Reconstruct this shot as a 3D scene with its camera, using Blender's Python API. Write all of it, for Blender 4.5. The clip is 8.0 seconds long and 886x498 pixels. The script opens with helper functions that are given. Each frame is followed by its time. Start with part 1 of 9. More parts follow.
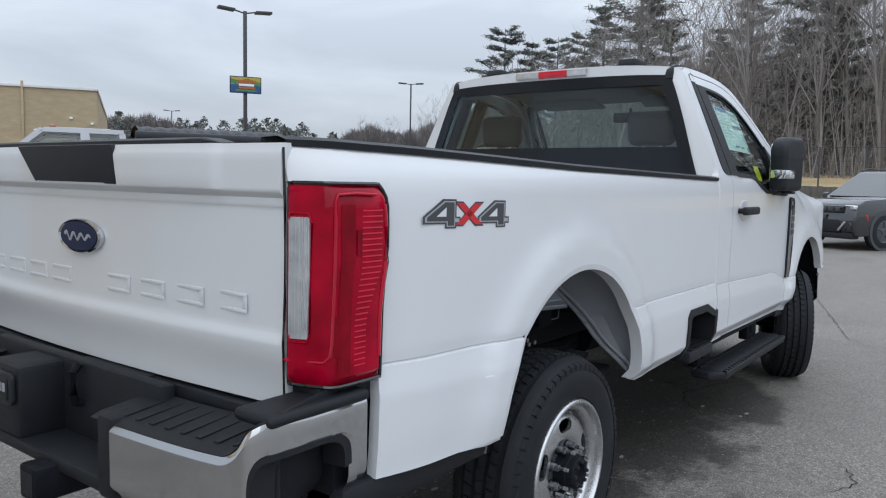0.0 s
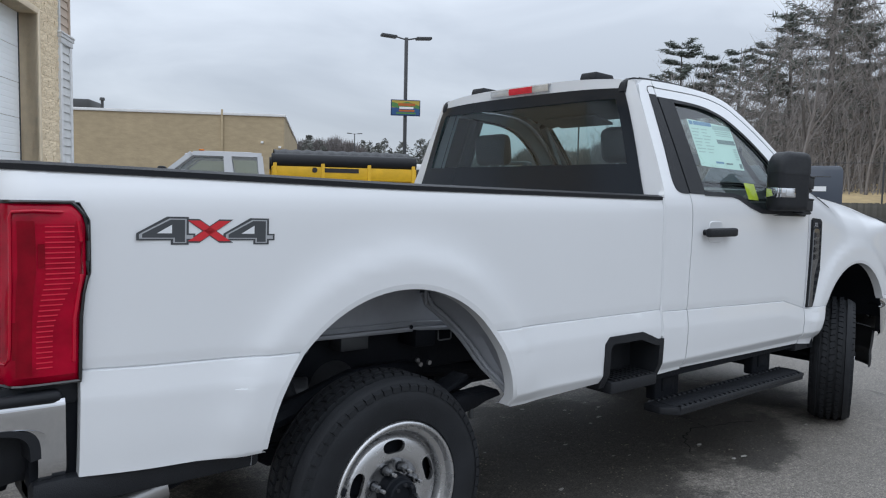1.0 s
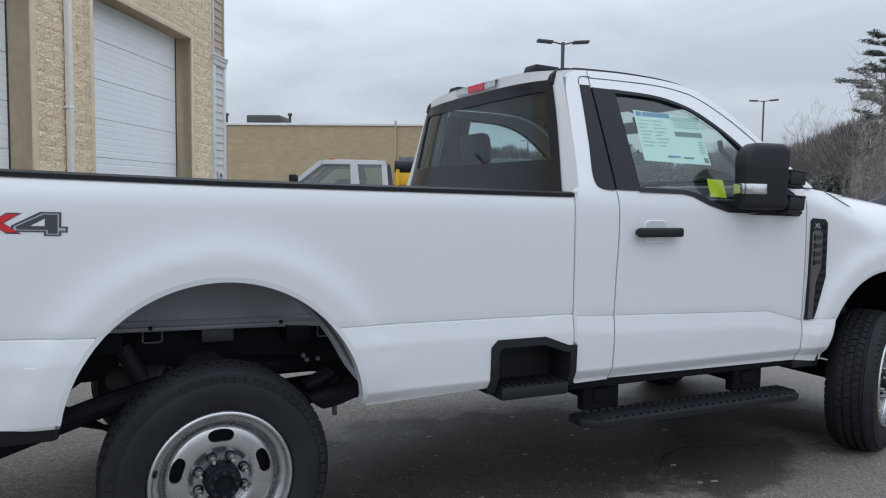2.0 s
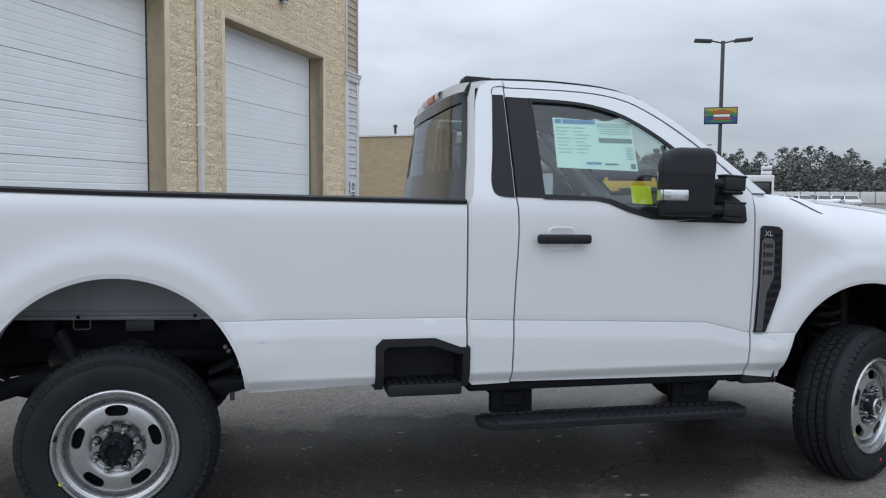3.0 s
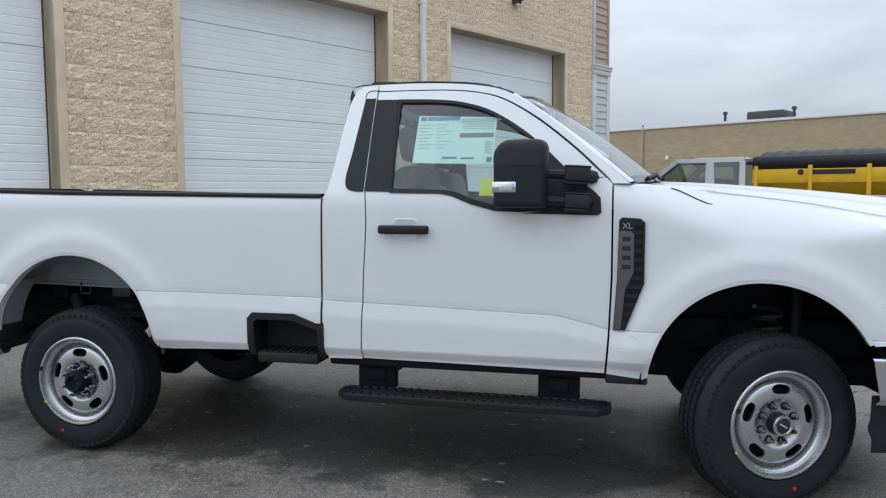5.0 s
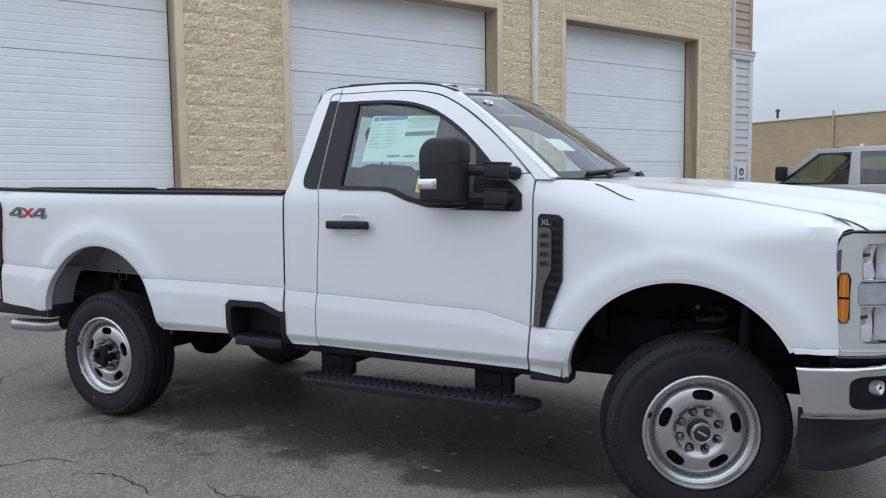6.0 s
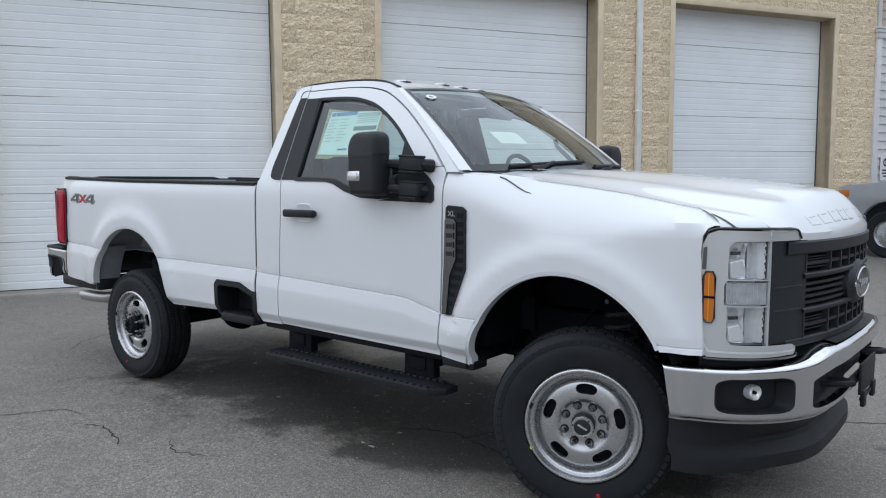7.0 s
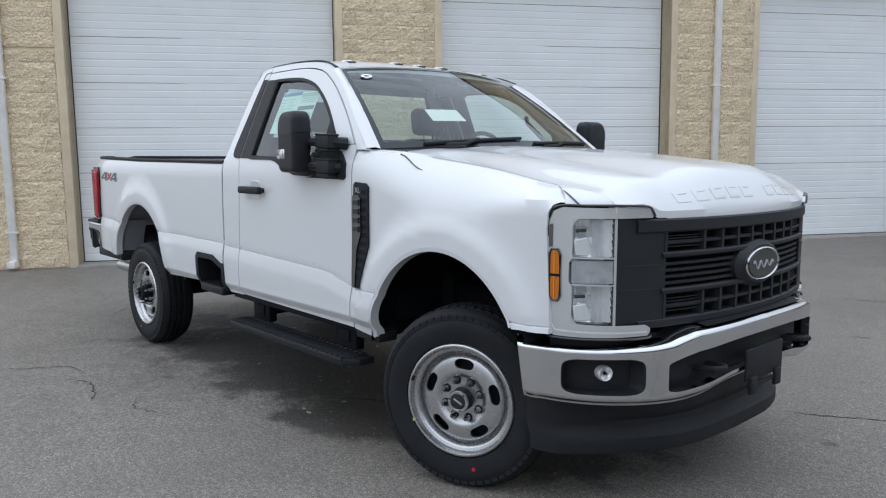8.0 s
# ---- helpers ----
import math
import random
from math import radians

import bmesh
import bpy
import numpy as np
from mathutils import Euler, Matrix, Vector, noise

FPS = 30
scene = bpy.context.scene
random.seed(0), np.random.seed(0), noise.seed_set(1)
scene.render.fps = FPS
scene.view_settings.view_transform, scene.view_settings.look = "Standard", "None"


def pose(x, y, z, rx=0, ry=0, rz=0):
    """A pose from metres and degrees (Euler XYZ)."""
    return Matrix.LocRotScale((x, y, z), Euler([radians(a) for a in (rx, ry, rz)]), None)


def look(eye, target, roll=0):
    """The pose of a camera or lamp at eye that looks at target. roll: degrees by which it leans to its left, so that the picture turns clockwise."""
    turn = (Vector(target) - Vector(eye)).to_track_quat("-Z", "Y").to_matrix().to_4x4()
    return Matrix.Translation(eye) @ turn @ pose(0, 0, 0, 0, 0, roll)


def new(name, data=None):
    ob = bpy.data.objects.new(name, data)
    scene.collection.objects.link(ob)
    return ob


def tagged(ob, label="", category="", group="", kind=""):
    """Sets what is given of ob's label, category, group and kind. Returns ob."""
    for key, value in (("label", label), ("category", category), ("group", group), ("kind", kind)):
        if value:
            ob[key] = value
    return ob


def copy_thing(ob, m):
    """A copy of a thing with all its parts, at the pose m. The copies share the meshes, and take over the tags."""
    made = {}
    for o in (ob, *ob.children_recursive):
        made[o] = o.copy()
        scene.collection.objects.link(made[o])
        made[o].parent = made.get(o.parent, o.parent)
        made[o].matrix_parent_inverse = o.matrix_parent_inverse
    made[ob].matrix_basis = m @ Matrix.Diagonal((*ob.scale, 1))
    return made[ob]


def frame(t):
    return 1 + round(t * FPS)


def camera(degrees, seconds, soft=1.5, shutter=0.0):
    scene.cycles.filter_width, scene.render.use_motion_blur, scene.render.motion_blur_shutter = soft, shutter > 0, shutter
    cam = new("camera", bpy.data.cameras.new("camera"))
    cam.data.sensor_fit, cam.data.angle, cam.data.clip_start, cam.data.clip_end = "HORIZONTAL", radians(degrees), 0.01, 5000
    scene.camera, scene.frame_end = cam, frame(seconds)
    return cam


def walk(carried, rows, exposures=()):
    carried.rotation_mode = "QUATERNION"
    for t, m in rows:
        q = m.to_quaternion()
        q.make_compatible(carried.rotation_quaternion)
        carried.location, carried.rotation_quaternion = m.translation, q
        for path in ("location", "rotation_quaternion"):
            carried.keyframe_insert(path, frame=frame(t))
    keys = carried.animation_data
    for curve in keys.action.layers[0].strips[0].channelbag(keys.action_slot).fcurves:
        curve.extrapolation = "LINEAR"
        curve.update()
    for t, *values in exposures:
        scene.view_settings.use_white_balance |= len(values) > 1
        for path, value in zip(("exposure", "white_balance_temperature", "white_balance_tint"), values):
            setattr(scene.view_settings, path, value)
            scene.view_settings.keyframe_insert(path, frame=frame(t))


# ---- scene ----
cam = camera(61.2, 8.0, soft=1.15)
PATH = [
    (0, (-2.262, -2.065, 1.355), (-0.671, -0.867, 1.174), 1.2),
    (0.5, (-1.881, -2.494, 1.373), (-0.438, -1.119, 1.217), 1.4),
    (1, (-1.463, -2.918, 1.379), (-0.195, -1.378, 1.238), 1.2),
    (1.5, (-0.955, -3.246, 1.359), (0.118, -1.563, 1.224), 1.0),
    (3, (0.633, -4.108, 1.374), (1.067, -2.159, 1.258), 0.7),
    (3.5, (1.175, -4.32, 1.399), (1.383, -2.334, 1.287), 0.6),
    (4, (1.739, -4.399, 1.399), (1.726, -2.402, 1.28), 0.4),
    (4.5, (2.316, -4.454, 1.388), (2.082, -2.472, 1.26), 0.3),
    (6, (4.014, -4.15, 1.398), (3.122, -2.367, 1.245), -0.3),
    (6.5, (4.548, -3.909, 1.409), (3.462, -2.238, 1.245), -0.1),
    (7, (5.069, -3.675, 1.408), (3.82, -2.124, 1.228), 0.1),
    (7.5, (5.49, -3.365, 1.383), (4.109, -1.933, 1.182), 0.1),
    (8, (5.869, -3.018, 1.397), (4.382, -1.7, 1.163), -0.1),
]
walk(cam, [(t, look(eye, target, roll)) for t, eye, target, roll in PATH], exposures=((0, 0.18), (0.7, 0.11), (1.5, 0.03), (3.2, -0.03), (4.5, 0.03), (6.5, 0.05), (8, 0.05)))

# ---- sky and sun: a bright overcast winter day ----
world = bpy.data.worlds.new("overcast_sky")
scene.world = world
world.use_nodes = True
wn, wl = world.node_tree.nodes, world.node_tree.links
wn.clear()
w_out = wn.new("ShaderNodeOutputWorld")
w_bg = wn.new("ShaderNodeBackground")
w_sky = wn.new("ShaderNodeTexSky")
w_sky.sky_type = "NISHITA"
w_sky.sun_disc = False
w_sky.sun_elevation, w_sky.sun_rotation = radians(42), radians(180)
w_co = wn.new("ShaderNodeTexCoord")
w_sep = wn.new("ShaderNodeSeparateXYZ")
wl.new(w_co.outputs["Generated"], w_sep.inputs[0])
# clouds stretched along the horizon
w_map = wn.new("ShaderNodeMapping")
w_map.inputs["Scale"].default_value = (1.0, 1.0, 3.6)
wl.new(w_co.outputs["Generated"], w_map.inputs["Vector"])
w_noise = wn.new("ShaderNodeTexNoise")
w_noise.inputs["Scale"].default_value = 2.6
w_noise.inputs["Detail"].default_value = 5.0
w_noise.inputs["Roughness"].default_value = 0.5
w_noise.inputs["Distortion"].default_value = 0.4
wl.new(w_map.outputs[0], w_noise.inputs["Vector"])
w_ramp = wn.new("ShaderNodeValToRGB")
w_ramp.color_ramp.elements[0].position, w_ramp.color_ramp.elements[0].color = 0.33, (0.475, 0.53, 0.615, 1)
w_ramp.color_ramp.elements[1].position, w_ramp.color_ramp.elements[1].color = 0.70, (0.69, 0.757, 0.85, 1)
wl.new(w_noise.outputs["Fac"], w_ramp.inputs[0])
# the cloud deck is brighter overhead than near the horizon
w_up = wn.new("ShaderNodeMapRange")
w_up.inputs["From Min"].default_value, w_up.inputs["From Max"].default_value = 0.06, 0.75
w_up.inputs["To Min"].default_value, w_up.inputs["To Max"].default_value = 0.89, 2.50
wl.new(w_sep.outputs["Z"], w_up.inputs["Value"])
w_mul = wn.new("ShaderNodeMix")
w_mul.data_type, w_mul.blend_type = "RGBA", "MULTIPLY"
w_mul.inputs[0].default_value = 1.0
wl.new(w_ramp.outputs["Color"], w_mul.inputs[6])
wl.new(w_up.outputs[0], w_mul.inputs[7])
w_dim = wn.new("ShaderNodeMix")
w_dim.data_type, w_dim.blend_type = "RGBA", "MULTIPLY"
w_dim.inputs[0].default_value = 1.0
w_dim.inputs[7].default_value = (0.1, 0.1, 0.1, 1)
wl.new(w_sky.outputs[0], w_dim.inputs[6])
w_mix = wn.new("ShaderNodeMix")
w_mix.data_type = "RGBA"
w_mix.inputs[0].default_value = 0.93
wl.new(w_dim.outputs[2], w_mix.inputs[6])
wl.new(w_mul.outputs[2], w_mix.inputs[7])
wl.new(w_mix.outputs[2], w_bg.inputs["Color"])
w_bg.inputs["Strength"].default_value = 1.0
wl.new(w_bg.outputs[0], w_out.inputs["Surface"])

sun_data = bpy.data.lights.new("sun", "SUN")
sun_data.energy, sun_data.angle, sun_data.color = 0.60, radians(85), (0.98, 0.99, 1.0)
sun = new("sun", sun_data)
sun.matrix_world = look((-13, -4, 10), (1.5, 0, 0))

# ---- materials ----
def material(name, color, rough=0.5, metal=0.0, coat=0.0, var=0.06, scale=6.0, bump=0.0, bump_scale=60.0, stain=0.0, stain_scale=1.2, trans=0.0, ior=1.45, emit=0.0, coords="Object", island=0.0, stretch=(1, 1, 1), spec=0.5):
    """A surface with tone variation at two scales and fine relief."""
    m = bpy.data.materials.new(name)
    m.use_nodes = True
    n, l = m.node_tree.nodes, m.node_tree.links
    b = n["Principled BSDF"]
    b.inputs["Roughness"].default_value = rough
    b.inputs["Metallic"].default_value = metal
    b.inputs["Coat Weight"].default_value = coat
    b.inputs["Coat Roughness"].default_value = 0.03
    b.inputs["IOR"].default_value = ior
    b.inputs["Specular IOR Level"].default_value = spec
    b.inputs["Transmission Weight"].default_value = trans
    col = n.new("ShaderNodeRGB")
    col.outputs[0].default_value = (*color, 1)
    last = col.outputs[0]
    tc = n.new("ShaderNodeTexCoord")
    mp = n.new("ShaderNodeMapping")
    mp.inputs["Scale"].default_value = stretch
    l.new(tc.outputs[coords], mp.inputs["Vector"])
    vec = mp.outputs[0]

    def vary(fac_socket, amount):
        nonlocal last
        r = n.new("ShaderNodeMapRange")
        r.inputs["To Min"].default_value, r.inputs["To Max"].default_value = 1 - amount, 1 + amount
        l.new(fac_socket, r.inputs["Value"])
        x = n.new("ShaderNodeMix")
        x.data_type, x.blend_type = "RGBA", "MULTIPLY"
        x.inputs[0].default_value = 1.0
        l.new(last, x.inputs[6])
        l.new(r.outputs[0], x.inputs[7])
        last = x.outputs[2]

    if var:
        t1 = n.new("ShaderNodeTexNoise")
        t1.inputs["Scale"].default_value, t1.inputs["Detail"].default_value = scale, 6
        l.new(vec, t1.inputs["Vector"])
        vary(t1.outputs["Fac"], var * 1.8)
        r2 = n.new("ShaderNodeMapRange")
        r2.inputs["To Min"].default_value, r2.inputs["To Max"].default_value = max(rough - 0.07, 0.02), min(rough + 0.07, 1)
        l.new(t1.outputs["Fac"], r2.inputs["Value"])
        l.new(r2.outputs[0], b.inputs["Roughness"])
    if stain:
        t2 = n.new("ShaderNodeTexNoise")
        t2.inputs["Scale"].default_value, t2.inputs["Detail"].default_value = stain_scale, 8
        t2.inputs["Roughness"].default_value = 0.65
        l.new(vec, t2.inputs["Vector"])
        r3 = n.new("ShaderNodeMapRange")
        r3.inputs["From Min"].default_value, r3.inputs["From Max"].default_value = 0.38, 0.62
        l.new(t2.outputs["Fac"], r3.inputs["Value"])
        vary(r3.outputs[0], stain)
    if island:
        oi = n.new("ShaderNodeObjectInfo")
        vary(oi.outputs["Random"], island)
    l.new(last, b.inputs["Base Color"])
    if bump:
        t4 = n.new("ShaderNodeTexNoise")
        t4.inputs["Scale"].default_value, t4.inputs["Detail"].default_value = bump_scale, 5
        l.new(vec, t4.inputs["Vector"])
        bp = n.new("ShaderNodeBump")
        bp.inputs["Strength"].default_value = min(bump, 1.0)
        bp.inputs["Distance"].default_value = 0.01 * max(bump, 1.0)
        l.new(t4.outputs["Fac"], bp.inputs["Height"])
        l.new(bp.outputs[0], b.inputs["Normal"])
    if emit:
        b.inputs["Emission Color"].default_value = (*color, 1)
        b.inputs["Emission Strength"].default_value = emit
    return m


def glass(name, tint, opacity=0.15, rough=0.0):
    """Thin automotive glass: a see-through tint under a mirror-like surface."""
    m = bpy.data.materials.new(name)
    m.use_nodes = True
    n, l = m.node_tree.nodes, m.node_tree.links
    n.clear()
    o = n.new("ShaderNodeOutputMaterial")
    tr = n.new("ShaderNodeBsdfTransparent")
    tr.inputs[0].default_value = (*tint, 1)
    gl = n.new("ShaderNodeBsdfGlossy")
    gl.inputs["Roughness"].default_value = rough
    gl.inputs["Color"].default_value = (0.95, 0.97, 1, 1)
    lw = n.new("ShaderNodeLayerWeight")
    lw.inputs["Blend"].default_value = 0.5
    pw = n.new("ShaderNodeMath")
    pw.operation = "POWER"
    pw.inputs[1].default_value = 4.5
    l.new(lw.outputs["Facing"], pw.inputs[0])
    fr = n.new("ShaderNodeMapRange")
    fr.inputs["To Min"].default_value, fr.inputs["To Max"].default_value = 0.065, 0.9
    l.new(pw.outputs[0], fr.inputs["Value"])
    mx = n.new("ShaderNodeMixShader")
    l.new(fr.outputs[0], mx.inputs[0])
    l.new(tr.outputs[0], mx.inputs[1])
    l.new(gl.outputs[0], mx.inputs[2])
    l.new(mx.outputs[0], o.inputs["Surface"])
    return m


WHITE = material("white_paint", (0.668, 0.684, 0.706), 0.34, coat=0.72, var=0.012, scale=2.0)
WHITE_MATT = material("grey_primer", (0.30, 0.315, 0.345), 0.55, var=0.06, scale=5, stain=0.08, stain_scale=4)
BLACK_PL = material("black_plastic", (0.014, 0.0155, 0.019), 0.52, var=0.12, scale=20, bump=0.25, bump_scale=350, spec=0.3)
GREY_PL = material("dark_grey_plastic", (0.018, 0.020, 0.024), 0.5, var=0.1, scale=15, bump=0.2, bump_scale=420, spec=0.35)
GLOSS_BLACK = material("gloss_black_trim", (0.012, 0.013, 0.015), 0.12, coat=0.6, var=0.05)
RUBBER = material("tyre_rubber", (0.017, 0.0185, 0.0215), 0.62, var=0.15, scale=9, bump=0.2, bump_scale=200, stain=0.12, stain_scale=5, spec=0.22)
STEEL = material("argent_steel", (0.50, 0.505, 0.515), 0.27, metal=0.88, var=0.06, scale=14, bump=0.04, bump_scale=120)
NUT_STEEL = material("plated_nut_steel", (0.20, 0.205, 0.215), 0.22, metal=0.95, var=0.1, scale=40)
DARK_CHROME = material("dark_chrome", (0.22, 0.225, 0.235), 0.08, metal=1.0, var=0.03, scale=5)
CHROME = material("chrome", (0.62, 0.63, 0.65), 0.04, metal=1.0, var=0.02, scale=3)
CAN = material("dull_metal", (0.055, 0.057, 0.062), 0.38, metal=0.3, var=0.15, scale=14)
GREY_LOOP = material("grey_primed_bracket", (0.16, 0.165, 0.175), 0.5, var=0.1, scale=20)
DARK_METAL = material("dark_chassis_metal", (0.0085, 0.010, 0.0135), 0.6, metal=0.0, var=0.25, scale=8, bump=0.3, bump_scale=60, spec=0.15)
SILVER = material("bare_metal", (0.45, 0.45, 0.46), 0.32, metal=0.9, var=0.1, scale=12)
RED_LENS = material("red_lens", (0.33, 0.001, 0.018), 0.10, coat=0.15, var=0.38, scale=14, spec=0.15)
RIM_RED = material("bevelled_red_lens", (0.44, 0.003, 0.024), 0.10, coat=0.4, var=0.08, scale=8, spec=0.4)
DEEP_RED = material("deep_red_lens", (0.21, 0.0008, 0.010), 0.12, coat=0.1, var=0.35, scale=16, spec=0.2)
LINE_RED = material("bright_red_lens_line", (0.62, 0.02, 0.05), 0.2, var=0.05, scale=8)
BRAKE_RED = material("brake_lamp_red", (0.62, 0.008, 0.03), 0.12, coat=0.6, var=0.18, scale=30)
CLEAR_LENS = material("clear_lens", (0.62, 0.64, 0.66), 0.12, metal=0.55, coat=1.0, var=0.22, scale=26)
LAMP_SILVER = material("lamp_bezel_silver", (0.66, 0.675, 0.69), 0.24, metal=0.55, coat=0.5, var=0.03)
LAMP_MIRROR = material("aluminised_reflector", (0.93, 0.94, 0.95), 0.16, metal=0.45, var=0.03, scale=12)
LAMP_FLUTE = material("fluted_lamp_lens", (0.82, 0.84, 0.86), 0.18, metal=0.45, coat=1.0, var=0.12, scale=30)
RIB_AMBER = material("pale_amber_lens", (0.75, 0.30, 0.02), 0.2, coat=0.8, var=0.05)
AMBER = material("amber_lens", (0.56, 0.15, 0.003), 0.15, coat=1.0, var=0.05)
BLUE = material("emblem_blue", (0.010, 0.018, 0.06), 0.35, var=0.03, spec=0.15)
DECAL_GREY = material("decal_dark_grey", (0.045, 0.05, 0.057), 0.35, coat=0.4, var=0.1)
DECAL_LIGHT = material("decal_light_grey", (0.35, 0.36, 0.38), 0.4, var=0.03)
DECAL_RED = material("decal_red", (0.55, 0.015, 0.025), 0.35, coat=0.4, var=0.05)
FRIT = material("black_glass_border", (0.012, 0.0155, 0.021), 0.14, var=0.03, spec=0.4)
TINT = glass("rear_tinted_glass", (0.62, 0.77, 0.79))
CLEAR = glass("side_window_glass", (0.77, 0.87, 0.84))
WSHIELD = glass("windshield_glass", (0.80, 0.88, 0.84))
SEAT = material("grey_vinyl", (0.05, 0.052, 0.057), 0.55, var=0.08, bump=0.2, bump_scale=150, spec=0.3)
HEADLINER = material("headliner_fabric", (0.16, 0.175, 0.185), 0.9, var=0.05, bump=0.3, bump_scale=300)
DASH = material("dashboard_plastic", (0.03, 0.032, 0.036), 0.6, var=0.05, spec=0.3)
PAPER = material("pale_green_paper", (0.60, 0.76, 0.71), 0.6, var=0.03)
PAPER_WHITE = material("white_paper", (0.75, 0.78, 0.76), 0.6, var=0.03)
INK = material("grey_print", (0.40, 0.52, 0.50), 0.6, var=0.05)
INK_BLUE = material("blue_print", (0.10, 0.24, 0.42), 0.6, var=0.05)
INK_DARK = material("dark_print", (0.13, 0.19, 0.19), 0.6, var=0.05)
YELLOW_TAG = material("yellow_tag", (0.62, 0.66, 0.03), 0.55, var=0.04)

# The speckled tone stands partly for shade in the crevices of the face.
BLOCK = material("split_face_block", (0.86, 0.705, 0.495), 0.93, var=0.27, scale=44, bump=4.5, bump_scale=30, stain=0.04, stain_scale=0.9, island=0.02)
MORTAR = material("block_mortar", (0.74, 0.61, 0.43), 0.95, var=0.12, bump=0.5, bump_scale=50)
JAMB = material("tan_jamb_paint", (0.68, 0.565, 0.405), 0.7, var=0.06, scale=4, stain=0.06, stain_scale=2, bump=0.1, bump_scale=80)
DOOR_WHITE = material("white_door_panel", (0.87, 0.90, 0.92), 0.45, var=0.025, scale=1.5, stain=0.025, stain_scale=0.9, bump=0.05, bump_scale=70)
PIPE_WHITE = material("white_downspout", (0.78, 0.77, 0.74), 0.5, var=0.05, stain=0.06, stain_scale=3)
SIDING = material("white_siding", (0.62, 0.62, 0.61), 0.6, var=0.05, stain=0.05)
SIDING_TAN = material("peach_siding", (0.48, 0.38, 0.30), 0.65, var=0.05, stain=0.06)
TRIM_WHITE = material("white_trim", (0.66, 0.66, 0.66), 0.55, var=0.04, stain=0.04)
GREY_METAL = material("painted_grey_metal", (0.055, 0.058, 0.062), 0.5, metal=0.2, var=0.1)
CONCRETE = material("concrete_apron", (0.30, 0.285, 0.26), 0.9, var=0.12, scale=5, bump=0.5, bump_scale=70, stain=0.15)
SIGN_WHITE = material("sign_white", (0.72, 0.73, 0.74), 0.45, var=0.03)
SIGN_RED = material("sign_red", (0.45, 0.03, 0.04), 0.45, var=0.03)
SIGN_BLACK = material("sign_black", (0.02, 0.02, 0.022), 0.5, var=0.03)
BARK = material("bare_bark", (0.110, 0.099, 0.091), 0.95, var=0.3, scale=6, bump=0.8, bump_scale=20)
TWIG = material("grey_brown_twigs", (0.205, 0.188, 0.178), 0.95, var=0.25, scale=1.0)
NEEDLES = material("pine_needles", (0.125, 0.142, 0.124), 0.9, var=0.4, scale=0.8)
EVERGREEN = material("dull_evergreen", (0.145, 0.150, 0.138), 0.9, var=0.4, scale=0.25)
DRY_GRASS = material("dry_grass", (0.34, 0.255, 0.135), 0.95, var=0.2, scale=3, stain=0.15, stain_scale=0.3)


